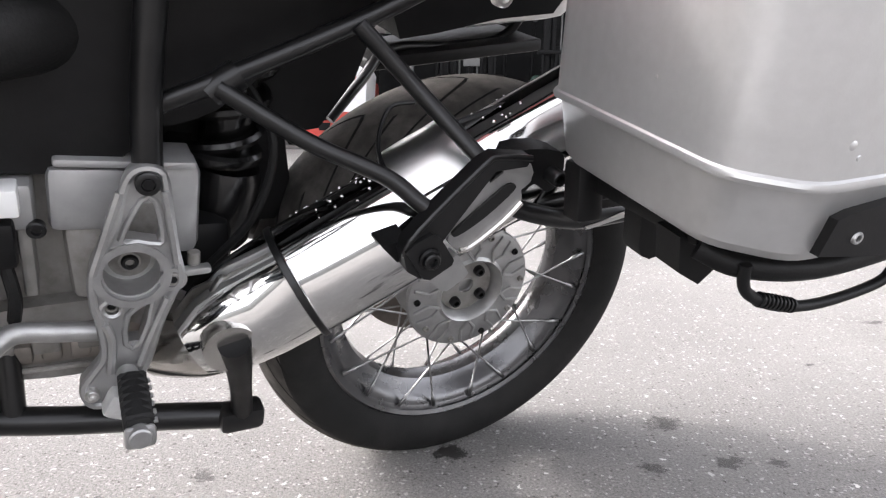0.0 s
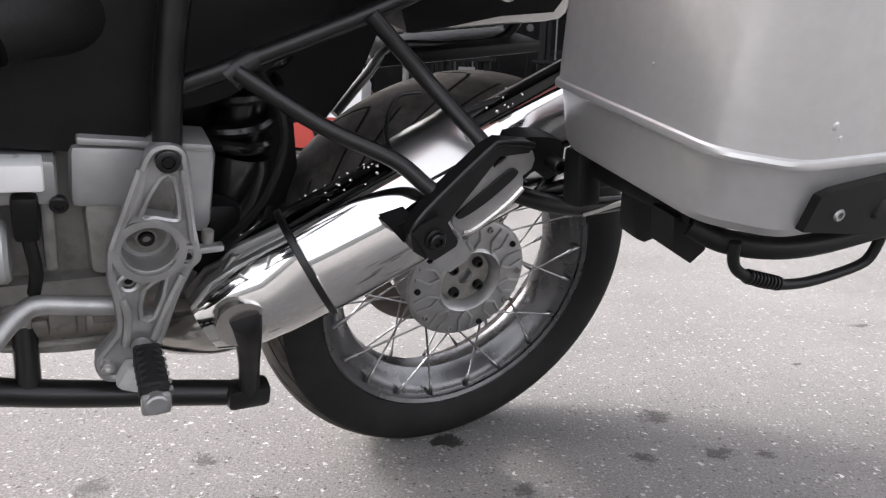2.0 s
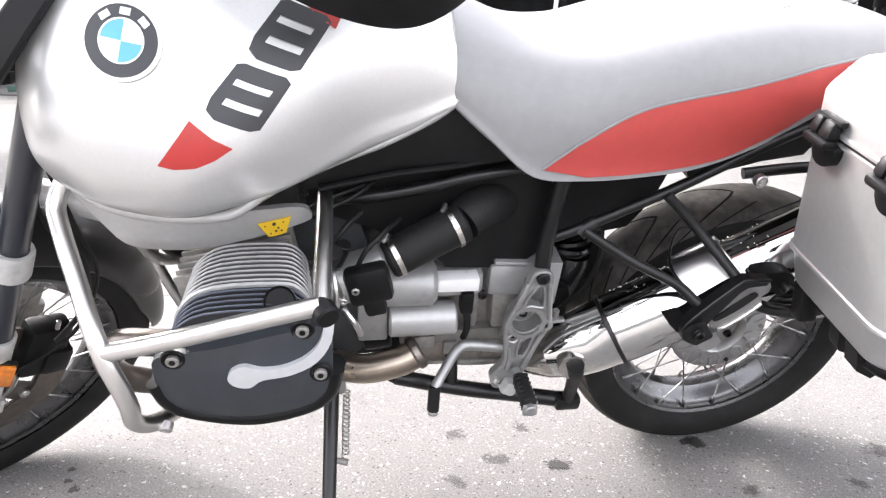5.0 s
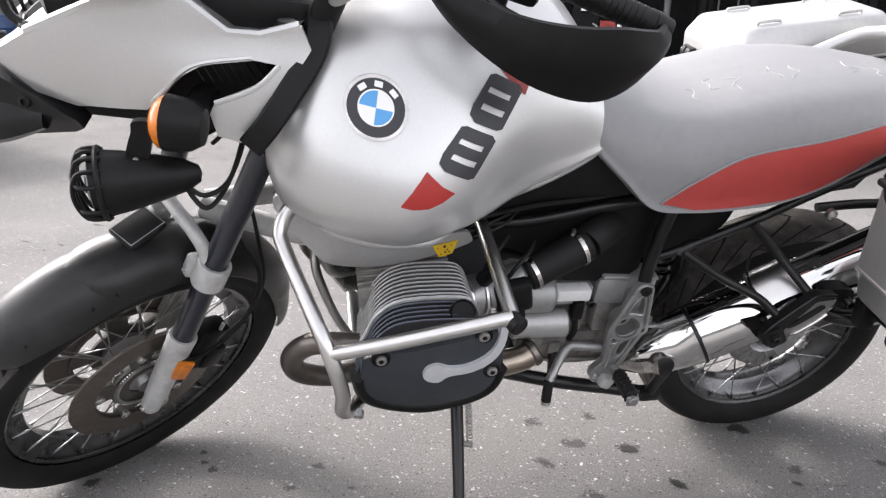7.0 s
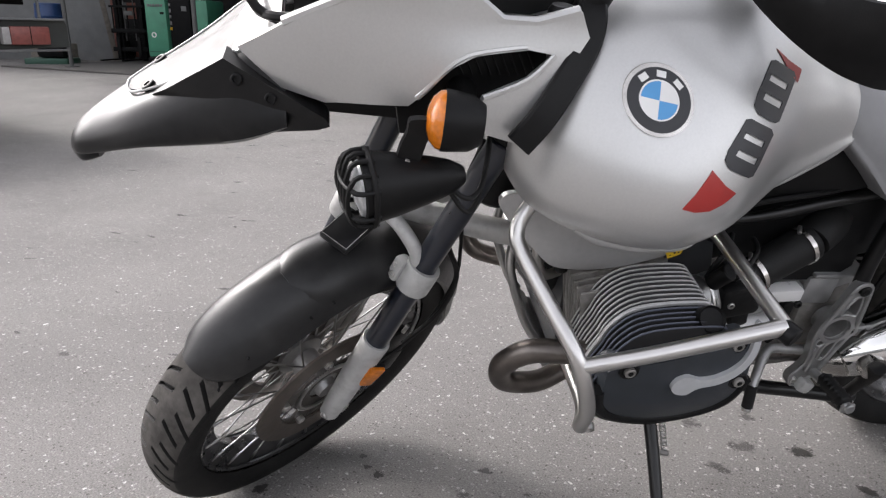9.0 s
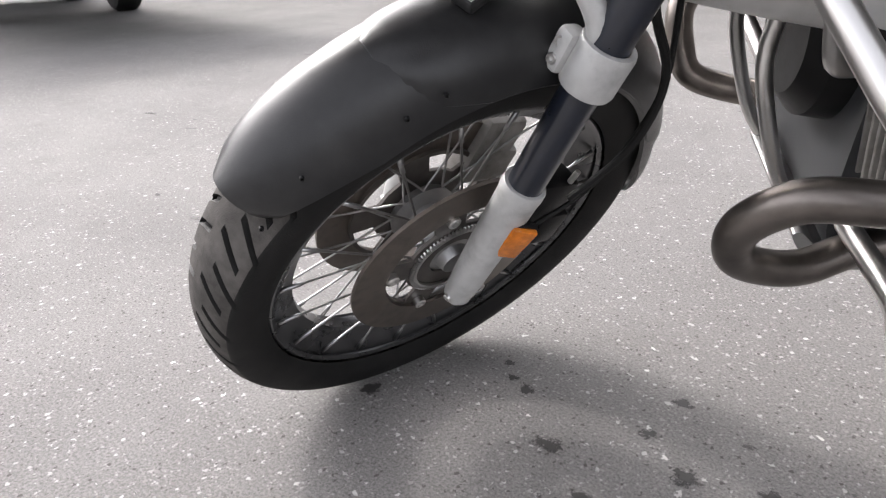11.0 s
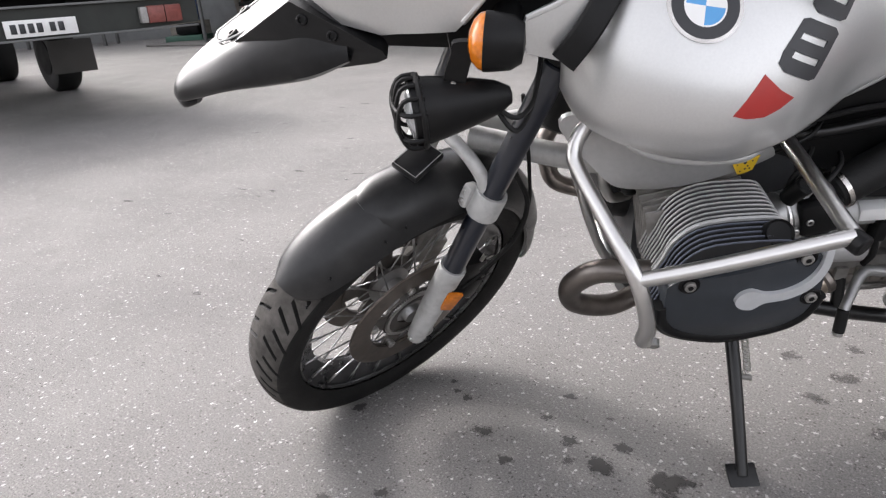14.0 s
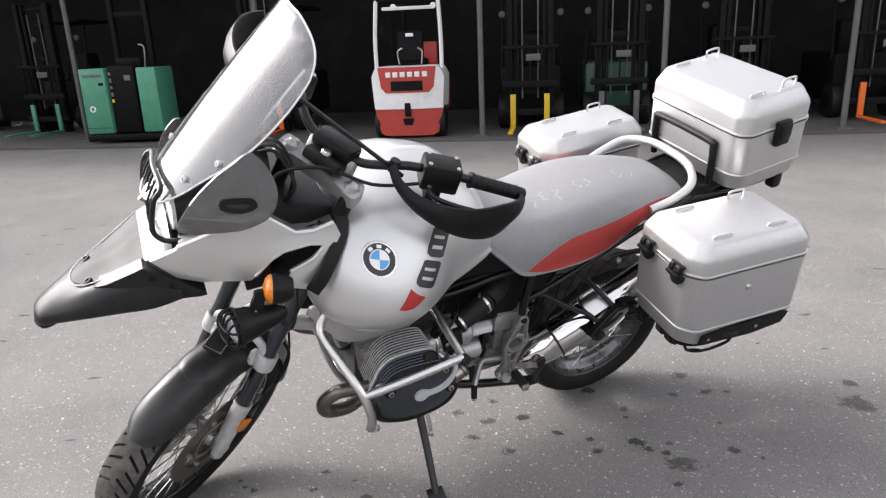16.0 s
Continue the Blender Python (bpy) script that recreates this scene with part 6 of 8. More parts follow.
for s in (1, -1):
    b = panel([tuple(p) for p in red_top] + [tuple(p) for p in red_low], on_seat, res=0.016, thick=0.006)
    part("seat_flank", mirrored(b) if s < 0 else b, SEATR, seat, "red vinyl seat flank", angle=60)
    part("seam_piping", tube([(x, s * on_seat(x, z), z) for x, z in red_top], 0.0022, 6, 1), SEATG, seat)
CHALK = mat("chalk", (0.50, 0.50, 0.49), 0.9, vary=0.2)
for k, (x, y) in enumerate(((0.42, 0.07), (0.385, 0.05), (0.34, 0.065), (0.27, 0.05), (0.23, 0.06), (0.10, 0.04), (0.06, 0.05))):
    r = random.Random(k)
    pts = [(x + r.uniform(-0.014, 0.014), y + 0.05 * (i / 4 - 0.5) + r.uniform(-0.006, 0.006)) for i in range(5)]
    zt = on_top(SEAT_TREE, 0.0002)
    part("chalk_mark", tube([(a, c2, zt(a, c2)) for a, c2 in smooth_path(pts, 4)], 0.0009, 5, 1), CHALK, seat, "faint chalk scribble")

# ---- frame and tail ----
FR = 0.0092
for s in (1, -1):
    y = 0.165 * s
    fr = part("rear_frame_tube", tube([(0.462, y * 0.95, 0.640), (0.42, y, 0.660), (0.277, y, 0.728), (0.175, y, 0.785), (0.08, y, 0.835), (-0.16, y * 0.8, 0.92)], FR, 12), SATIN, bike, "black tubular rear frame")
    part("frame_lug", tube([(0.41, y, 0.655), (0.40, y, 0.665), (0.385, y, 0.675)], FR * 1.5, 12), SATIN, fr)
    part("frame_brace", tube([(0.405, y * 1.05, 0.664), (0.332, y * 1.24, 0.626), (0.268, y * 1.48, 0.606), (0.240, y * 1.62, 0.588), (0.222, y * 1.72, 0.578)], FR * 0.92, 12), SATIN, bike)
    part("frame_brace", tube([(0.280, y * 1.05, 0.727), (0.226, y * 1.22, 0.677), (0.184, y * 1.56, 0.634), (0.170, y * 1.72, 0.618)], FR * 0.92, 12), SATIN, bike)
    part("main_frame_tube", tube([(0.452, y, 0.775), (0.462, y, 0.66), (0.464, y * 1.03, 0.585)], 0.0135, 12), SATIN, bike)
    part("front_frame_tube", tube([(0.45, y * 0.86, 0.772), (0.584, y * 0.92, 0.754), (0.653, y * 0.92, 0.738), (0.729, y * 0.90, 0.722), (0.84, y * 0.8, 0.705)], FR * 1.1, 12), SATIN, bike)
    part("rack_arm", tube([(0.175, y * 1.15, 0.772), (0.09, y * 1.25, 0.79), (-0.05, y * 1.5, 0.815), (-0.24, y * 1.5, 0.85)], 0.009, 10), SATIN, bike, "black pannier rack tube")
    part("rack_bolt", bolt((0.156, y * 1.2 + 0.012 * s, 0.770), (0, s, 0), 0.010, 0.006), STEEL, bike)
    part("rack_lower", tube([(0.155, y * 1.30, 0.50), (0.10, y * 1.45, 0.555), (0.03, y * 1.75, 0.60), (-0.10, y * 1.85, 0.61), (-0.22, y * 1.85, 0.65), (-0.24, y * 1.5, 0.85)], 0.009, 10), SATIN, bike)
part("airbox_cover", panel([(0.46, 0.765), (0.465, 0.60), (0.50, 0.568), (0.62, 0.575), (0.66, 0.62), (0.83, 0.69), (0.86, 0.80), (0.72, 0.80), (0.56, 0.78)], lambda x, z: 0.135, res=0.03, thick=0.27), BLACK, bike, "large black airbox and battery side cover")
part("knee_panel", panel(smooth_path([(0.62, 0.892), (0.545, 0.815), (0.535, 0.785), (0.62, 0.772), (0.75, 0.758), (0.85, 0.752), (0.875, 0.79), (0.80, 0.830), (0.70, 0.868)], 4, True), lambda x, z: 0.158 + 0.20 * max(0, x - 0.70) - 1.6 * (z - 0.81) ** 2, res=0.015, thick=0.02), BLACK, bike, "black knee panel below the tank")
part("knee_ridge", tube([(0.545, 0.146, 0.782), (0.62, 0.158, 0.774), (0.72, 0.164, 0.764), (0.82, 0.184, 0.754)], 0.005, 8), BLACK, bike, "moulded ridge of the knee panel")
part("splash_panel", panel([(0.190, 0.715), (0.214, 0.631), (0.254, 0.570), (0.296, 0.562), (0.286, 0.504), (0.300, 0.450), (0.46, 0.45), (0.46, 0.76), (0.25, 0.76)], 0.015, res=0.03, thick=0.11), BLACK, bike, "black splash panel ahead of the wheel")
part("rear_inner_guard", panel([(0.21, 0.76), (0.178, 0.690), (0.13, 0.700), (0.05, 0.722), (-0.03, 0.735), (-0.07, 0.80), (-0.06, 0.88), (0.10, 0.83)], 0.05, res=0.03, thick=0.15), BLACK, bike, "black rear inner mudguard over the wheel")
part("inner_mudguard", panel(smooth_path([(0.46, 0.775), (0.462, 0.62), (0.41, 0.615), (0.365, 0.645), (0.315, 0.695), (0.275, 0.735), (0.20, 0.79), (0.10, 0.835), (0.05, 0.86), (0.30, 0.80)], 3, True), 0.11, res=0.04, thick=0.22), BLACK, bike, "black inner mudguard under the seat")
part("tail_plate", loft([(-0.10, [(0, 0.925), (0.10, 0.92), (0.14, 0.905), (0.13, 0.88), (0, 0.875)]), (-0.25, [(0, 0.945), (0.09, 0.94), (0.12, 0.925), (0.11, 0.905), (0, 0.90)]), (-0.40, [(0, 0.965), (0.07, 0.96), (0.09, 0.945), (0.08, 0.925), (0, 0.92)])], 3), BLACK, bike, "black tail plate and luggage bridge")
part("tail_guard", panel(smooth_path([(-0.05, -0.10), (-0.16, -0.12), (-0.45, -0.10), (-0.52, 0.0), (-0.45, 0.10), (-0.16, 0.12), (-0.05, 0.10)], 4, True), lambda x, y: 0.83 + 0.1 * (-x), res=0.04, thick=0.02, plane="xy"), BLACK, bike)
part("tail_lamp", block((0.05, 0.14, 0.07), at(-0.44, 0, 0.90, 0, 10, 0), 0.015), mat("tail_lamp_red", (0.35, 0.01, 0.01), 0.2, coat=0.5), bike, "red tail lamp")
grab = [(0.05, 0.180, 0.925), (-0.03, 0.190, 0.960), (-0.10, 0.175, 0.998), (-0.145, 0.10, 1.020), (-0.155, 0, 1.024)]
part("grab_rail", tube(grab + [(x, -y, z) for x, y, z in grab[-2::-1]], 0.0135, 14), SILVER, bike, "silver painted grab rail behind the seat")

# ---- engine ----
SLATE = mat("dull_grey_casting", (0.045, 0.047, 0.05), 0.55, 0.2, vary=0.15, scale=50)
# the shade between the head's ribs, painted into core and rib sides
HEADCORE = mat("shaded_head_core", (0.022, 0.022, 0.023), 0.7, 0.0, vary=0.15, scale=50)
RIBSIDE = mat("shaded_rib_sides", (0.10, 0.10, 0.102), 0.6, 0.1, vary=0.15, scale=50)
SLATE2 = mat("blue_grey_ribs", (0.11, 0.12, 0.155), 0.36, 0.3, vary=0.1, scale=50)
# cylinder heads: ribbed body, slate cover, silver insert
for s in (1, -1):
    cyl = part("cylinder", rod((0.935, 0.09 * s, 0.575), (0.935, 0.27 * s, 0.575), 0.062, seg=24), GRIMY, bike, "finned boxer cylinder")
    for k in range(7):
        part("fin", block((0.165, 0.006, 0.155), at(0.935, s * (0.13 + 0.016 * k), 0.575, 0, 10, 0), 0.002), GRIMY, cyl)
    # ribbed head: core and rib sides coloured as shaded gaps, proud crests coloured as lit
    core = [(0.852, 0.53), (0.850, 0.622), (0.864, 0.652), (0.888, 0.664), (0.935, 0.662), (0.972, 0.644), (0.994, 0.608), (1.002, 0.53)]
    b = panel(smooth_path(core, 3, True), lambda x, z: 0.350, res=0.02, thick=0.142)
    hd = part("cylinder_head", mirrored(b) if s < 0 else b, HEADCORE, bike, "ribbed cylinder head, shaded gaps and lit crests put into its colours")
    nrib = 15
    for k in range(nrib):
        u = k / (nrib - 1)
        y, ztop = 0.216 + 0.136 * u, 0.682 - 0.012 * u
        xf, xb = 1.016 + 0.010 * u, 0.840 - 0.008 * u
        o = [(xb + 0.004, 0.545), (xb, ztop - 0.045), (xb + 0.014, ztop - 0.010), (xb + 0.042, ztop), (xf - 0.062, ztop - 0.003), (xf - 0.024, ztop - 0.026), (xf - 0.006, ztop - 0.065), (xf, 0.545)]
        b = panel(smooth_path(o, 3, True), y, res=0.03, thick=(0.0030 if k < 10 else 0.0026) if k != 9 else 0.0075)
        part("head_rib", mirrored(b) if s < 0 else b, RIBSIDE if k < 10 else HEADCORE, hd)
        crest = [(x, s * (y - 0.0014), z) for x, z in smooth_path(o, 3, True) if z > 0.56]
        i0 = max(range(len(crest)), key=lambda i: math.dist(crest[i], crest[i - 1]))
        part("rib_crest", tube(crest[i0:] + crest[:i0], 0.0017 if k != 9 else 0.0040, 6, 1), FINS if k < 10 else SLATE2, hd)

    def cover_y(x, z):
        dx, dz = (x - 0.922) / 0.135, (z - 0.585) / 0.10
        return 0.392 - 0.020 * dx * dx - 0.022 * max(0, dz) ** 2 - 0.03 * max(0, -dz) ** 2

    b = panel(smooth_path([(0.815, 0.652), (0.806, 0.60), (0.812, 0.545), (0.845, 0.512), (0.92, 0.496), (0.995, 0.514), (1.026, 0.552), (1.032, 0.595), (1.022, 0.622), (0.95, 0.638), (0.87, 0.652)], 4, True), cover_y, res=0.014, thick=0.040)
    cov = part("valve_cover", mirrored(b) if s < 0 else b, COVER, bike, "slate blue-grey plastic valve cover guard")
    rim_line = [(1.036, 0.575), (1.024, 0.530), (0.990, 0.502), (0.92, 0.486), (0.85, 0.500), (0.814, 0.532), (0.802, 0.580)]
    for drop, back, r in ((0.0, 0.004, 0.010), (0.014, 0.016, 0.012), (0.028, 0.040, 0.014)):
        part("cover_skirt", tube([(x, s * (cover_y(x, z) - back), z - drop * (1 - abs(x - 0.92) * 3)) for x, z in rim_line], r, 10, 5), BLACK, cov, "rounded black lower lip of the cover")
    b = panel(smooth_path([(0.938, 0.597), (0.931, 0.611), (0.915, 0.616), (0.895, 0.609), (0.868, 0.609), (0.838, 0.620), (0.820, 0.640), (0.811, 0.676), (0.802, 0.676), (0.806, 0.636), (0.827, 0.608), (0.860, 0.595), (0.895, 0.592), (0.912, 0.581), (0.930, 0.585)], 4, True), lambda x, z: cover_y(x, z) + 0.007, res=0.01, thick=0.014)
    part("cover_insert", mirrored(b) if s < 0 else b, INSERT, cov, "silver insert with an oval boss")
    for x, z in ((1.003, 0.622), (0.842, 0.655), (0.822, 0.586)):
        part("cover_recess", lathe([(0.016, 0.0), (0.014, 0.003), (0.011, 0.001), (0, 0.001)], Matrix.Translation((x, s * (cover_y(x, z) + 0.001), z)) @ Matrix.Rotation(radians(-90 * s), 4, "X"), 20), BLACK, cov)
        screw = part("cover_screw", bolt((x, s * (cover_y(x, z) + 0.003), z), (0, s, 0), 0.0085, 0.005), GRIMY, cov)
        part("screw_socket", rod((x, s * (cover_y(x, z) + 0.007), z), (x, s * (cover_y(x, z) + 0.0086), z), 0.0042, seg=6), BLACK, screw)
    part("plug_opening", lathe([(0, 0.002), (0.013, 0.002), (0.015, 0.005), (0.016, 0.0), (0.016, -0.02), (0, -0.02)], at(0.871, 0.338 * s, 0.672, -40 * s, 0, 0) @ Matrix.Scale(1.35, 4), 24), BLACK, hd, "dark oval plug opening")
    # exhaust header
    part("exhaust_header", tube([(0.98, 0.285 * s, 0.560), (1.05, 0.280 * s, 0.562), (1.108 - 0.008 * (1 - s), 0.262 * s, 0.550), (1.142 - 0.008 * (1 - s), 0.242 * s, 0.505), (1.138 - 0.008 * (1 - s), 0.225 * s, 0.455), (1.105, 0.205 * s, 0.418), (1.05, 0.19 * s, 0.402), (0.98, 0.16 * s, 0.405), (0.88, 0.14 * s, 0.40)], 0.0200, 18), HEADER, bike, "browned steel exhaust header")
    # intake
    b = rod((0.862, 0.215 * s, 0.60), (0.800, 0.205 * s, 0.603), 0.038, seg=24)
    rod((0.80, 0.205 * s, 0.603), (0.722, 0.194 * s, 0.624), 0.037, seg=24, bm=b)
    body = part("throttle_body", b, ALLOY, bike, "alloy throttle body")
    part("throttle_cap", block((0.068, 0.030, 0.064), at(0.752, 0.232 * s, 0.618, 0, 12, 0), 0.010), BLACK, body, "black throttle cover")
    part("throttle_cap_lug", block((0.034, 0.028, 0.032), at(0.742, 0.230 * s, 0.578, 0, 12, 0), 0.007), BLACK, body)
    hose = part("intake_hose", rod((0.722, 0.194 * s, 0.632), (0.600, 0.163 * s, 0.682), 0.031, 0.033, 24), RUBBER, bike, "ribless black rubber intake hose")
    for t in (0.08, 0.82):
        p = Vector((0.722, 0.194 * s, 0.632)).lerp(Vector((0.600, 0.163 * s, 0.682)), t)
        q = Vector((0.722, 0.194 * s, 0.632)).lerp(Vector((0.600, 0.163 * s, 0.682)), t + 0.06)
        Mh, Lh = frame_of(p, q)
        part("hose_clip", lathe([(0.0315, 0), (0.0352, 0), (0.0352, Lh), (0.0315, Lh)], Mh, 28, closed=True), CHROME2, hose, "bright steel hose clip")
        part("clip_screw", rod(Mh @ Vector((0.0, 0.036 * s, -0.004)), Mh @ Vector((0.012, 0.036 * s, 0.008)), 0.0035), STEEL, hose)
    part("hose_collar", tube([(0.602, 0.164 * s, 0.682), (0.585, 0.152 * s, 0.690), (0.560, 0.132 * s, 0.694), (0.535, 0.105 * s, 0.694)], [0.032, 0.035, 0.038, 0.040], 24), RUBBER, hose, "flared black airbox collar")
    part("fuel_hose", tube([(0.80, 0.20 * s, 0.64), (0.802, 0.212 * s, 0.675), (0.785, 0.205 * s, 0.70), (0.76, 0.17 * s, 0.705)], 0.0045, 8), RUBBER, bike)
    for a0, a1 in (((0.842, 0.214 * s, 0.60), (0.830, 0.211 * s, 0.60)), ((0.812, 0.208 * s, 0.60), (0.802, 0.206 * s, 0.60))):
        part("body_ring", rod(a0, a1, 0.041, seg=28), STEEL, body, "bright clamp ring")
    part("linkage_arm", tube([(0.79, 0.235 * s, 0.575), (0.775, 0.250 * s, 0.56), (0.765, 0.245 * s, 0.53)], 0.005, 7), STEEL, body)
    for dz in (0.0, 0.018):
        part("body_screw", bolt((0.79 - dz, 0.246 * s, 0.597 + dz), (0, s, 0), 0.006, 0.004), STEEL, body)
    part("vacuum_cap", rod((0.815, 0.235 * s, 0.655), (0.80, 0.25 * s, 0.69), 0.014), BLACK, body)
    part("fuel_hose", tube([(0.77, 0.22 * s, 0.635), (0.755, 0.225 * s, 0.672), (0.725, 0.20 * s, 0.690), (0.70, 0.15 * s, 0.680)], 0.004, 8), RUBBER, bike)
    part("injector", rod((0.80, 0.215 * s, 0.645), (0.785, 0.225 * s, 0.685), 0.011), BLACK, bike)

part("crankcase", panel(smooth_path([(1.015, 0.50), (1.01, 0.62), (0.96, 0.70), (0.84, 0.71), (0.76, 0.66), (0.74, 0.45), (0.80, 0.37), (0.95, 0.35), (1.00, 0.38)], 4, True), 0.13, res=0.04, thick=0.26), SLATE, bike, "grimy dark alloy crankcase")
part("front_cover", lathe([(0, 0.05), (0.07, 0.05), (0.095, 0.03), (0.10, 0.0), (0, 0)], at(1.015, 0, 0.585, 0, 90, 0), 32), BLACK, bike, "black alternator cover")
part("sump_guard", panel(smooth_path([(1.03, 0.375), (1.01, 0.345), (0.98, 0.325), (0.80, 0.32), (0.80, 0.335), (0.98, 0.345), (1.00, 0.36), (1.02, 0.38)], 4, True), 0.11, res=0.04, thick=0.22), ALLOY, bike, "alloy sump guard plate")
gear = part("gearbox", panel(smooth_path([(0.745, 0.60), (0.72, 0.43), (0.62, 0.415), (0.55, 0.41), (0.512, 0.43), (0.508, 0.555), (0.53, 0.578), (0.62, 0.585)], 4, True), 0.105, res=0.04, thick=0.21), GRIMY, bike, "silver painted gearbox casing")
part("casing_front", block((0.052, 0.05, 0.125), at(0.742, 0.130, 0.497), 0.006), ENGINE, gear)
part("starter_cover", rod((0.735, 0.135, 0.545), (0.635, 0.135, 0.545), 0.040, seg=28, bevel=0.2), ENGINE, gear, "round silver starter cover")
part("starter_motor", rod((0.715, 0.145, 0.475), (0.598, 0.145, 0.475), 0.031, seg=28, bevel=0.12), SILVER2, gear, "cylindrical silver starter motor")
part("casing_lid", block((0.07, 0.03, 0.026), at(0.60, 0.150, 0.556), 0.003), WHITE, gear, "bare white-grey cast lug")
part("casing_block", block((0.09, 0.05, 0.045), at(0.60, 0.125, 0.545), 0.006), ENGINE, gear)
part("casing_block", block((0.066, 0.05, 0.064), at(0.512, 0.118, 0.546, 0, -2, 0), 0.008), ENGINE, gear)
part("casing_block", block((0.085, 0.05, 0.100), at(0.455, 0.112, 0.528, 0, -2, 0), 0.012), ENGINE, gear)
part("casing_flange", block((0.120, 0.055, 0.008), at(0.478, 0.118, 0.5815, 0, -3, 0), 0.003), ENGINE, gear)
part("casing_rib", block((0.012, 0.06, 0.10), at(0.565, 0.115, 0.50), 0.004), GRIMY, gear)
part("casing_block", block((0.052, 0.05, 0.085), at(0.508, 0.115, 0.480, 0, 3, 0), 0.010), GRIMY, gear)
part("neutral_switch", block((0.022, 0.03, 0.045), at(0.582, 0.150, 0.515), 0.005), BLACK, gear, "black plastic switch")
part("switch_lead", tube([(0.582, 0.155, 0.495), (0.578, 0.158, 0.46), (0.582, 0.15, 0.43)], 0.006, 8), RUBBER, gear)
part("casing_bolt", bolt((0.555, 0.151, 0.525), (0, 1, 0), 0.008, 0.005), SATIN, gear)
part("lower_casing", panel(smooth_path([(0.69, 0.415), (0.66, 0.362), (0.56, 0.337), (0.46, 0.348), (0.41, 0.39), (0.46, 0.425), (0.60, 0.425)], 4, True), 0.125, res=0.03, thick=0.25), GRIMY, gear, "dirty lower gearbox casting")
for k in range(3):
    part("casting_web", block((0.026, 0.012, 0.030), at(0.60 - 0.04 * k, 0.127, 0.388), 0.004), GRIMY, gear)
part("sump_block", panel(smooth_path([(0.86, 0.47), (0.86, 0.36), (0.74, 0.345), (0.62, 0.36), (0.50, 0.37), (0.50, 0.44), (0.62, 0.46)], 3, True), 0.085, res=0.04, thick=0.17), BLACK, gear, "dark sump behind the pipes")
part("frame_bracket", block((0.05, 0.03, 0.05), at(0.735, 0.135, 0.435, 0, 8, 0), 0.006), SATIN, gear)
# exhaust: collector pipe and chromed silencer
part("collector_pipe", tube([(0.82, 0.17, 0.405), (0.76, 0.185, 0.400), (0.70, 0.185, 0.412), (0.668, 0.178, 0.424)], 0.026, 18), EXHAUST, bike, "heat-tanned stainless exhaust pipe")
part("pipe_flange", rod((0.676, 0.180, 0.421), (0.660, 0.175, 0.428), 0.030, seg=24), HEADER, bike, "dirty clamp ring on the exhaust pipe")
part("link_pipe", tube([(0.455, 0.135, 0.368), (0.435, 0.150, 0.374), (0.41, 0.168, 0.388), (0.38, 0.175, 0.41)], [0.034, 0.035, 0.038, 0.045], 20), CHROME2, bike, "stained chrome link pipe")
CATBOX = mat("heat_stained_steel", (0.30, 0.275, 0.25), 0.42, 0.7, vary=0.25, scale=25, bump=0.15, bump_scale=200, stain=0.6, stain_scale=14, stain_color=(0.10, 0.055, 0.035))
cat = part("exhaust_collector", panel(smooth_path([(0.665, 0.392), (0.60, 0.398), (0.50, 0.395), (0.425, 0.398), (0.395, 0.384), (0.392, 0.348), (0.44, 0.336), (0.53, 0.332), (0.60, 0.326), (0.65, 0.336), (0.672, 0.360)], 4, True), lambda x, z: 0.126 - 6.0 * max(0.0, 0.352 - z) ** 1.4, res=0.014, thick=0.22), CATBOX, bike, "grimy heat-stained exhaust collector box")
part("collector_seam", tube([(0.650, 0.128, 0.352), (0.60, 0.130, 0.354), (0.53, 0.130, 0.353), (0.47, 0.130, 0.350), (0.40, 0.129, 0.352)], 0.0032, 7), GRIMY, cat, "folded seam of the collector")
for x in (0.582, 0.556, 0.530, 0.505):
    part("collector_pad", block((0.019, 0.008, 0.022), at(x, 0.127, 0.373), 0.004), CATBOX, cat)
part("collector_dome", block((0.060, 0.030, 0.034), at(0.655, 0.118, 0.402, 0, 4, 0), 0.010), GRIMY, cat)
m0, m1 = Vector((0.427, 0.176, 0.396)), Vector((-0.230, 0.215, 0.798))
Mm, Lm = frame_of(m0, m1)
sil = part("silencer", lathe([(0, 0), (0.038, 0), (0.052, 0.03), (0.0595, 0.075), (0.0625, 0.118), (0.064, 0.12), (0.064, 0.126), (0.0625, 0.128), (0.064, 0.16), (0.064, Lm - 0.06), (0.054, Lm - 0.01), (0.042, Lm), (0, Lm)], Mm, 48), CHROME, bike, "polished chrome silencer with water drops")
part("joint_band", lathe([(0.0645, 0.119), (0.0658, 0.120), (0.0658, 0.126), (0.0645, 0.127)], Mm, 48, closed=True), SATIN, sil)
rng2 = random.Random(3)
b = bmesh.new()
for k in range(70):
    a, z = rng2.uniform(0.7, 1.9), rng2.uniform(0.15, 0.42)
    r = rng2.uniform(0.0010, 0.0024)
    own = bmesh.new()
    bmesh.ops.create_icosphere(own, subdivisions=1, radius=r)
    own.transform(Mm @ Matrix.Translation((0.0640 * math.cos(a), 0.0640 * math.sin(a), z)))
    join(b, own)
part("water_drops", b, CHROME2, sil, "small water drops", kind="stuff")
s_ax = (m1 - m0).normalized()
s_up = (Vector((0, 0, 1)) - s_ax * s_ax.z).normalized()
s_lf = s_ax.cross(s_up)


def on_silencer(z, a, r):
    return m0 + s_ax * z + (s_up * math.cos(a) + s_lf * math.sin(a)) * r


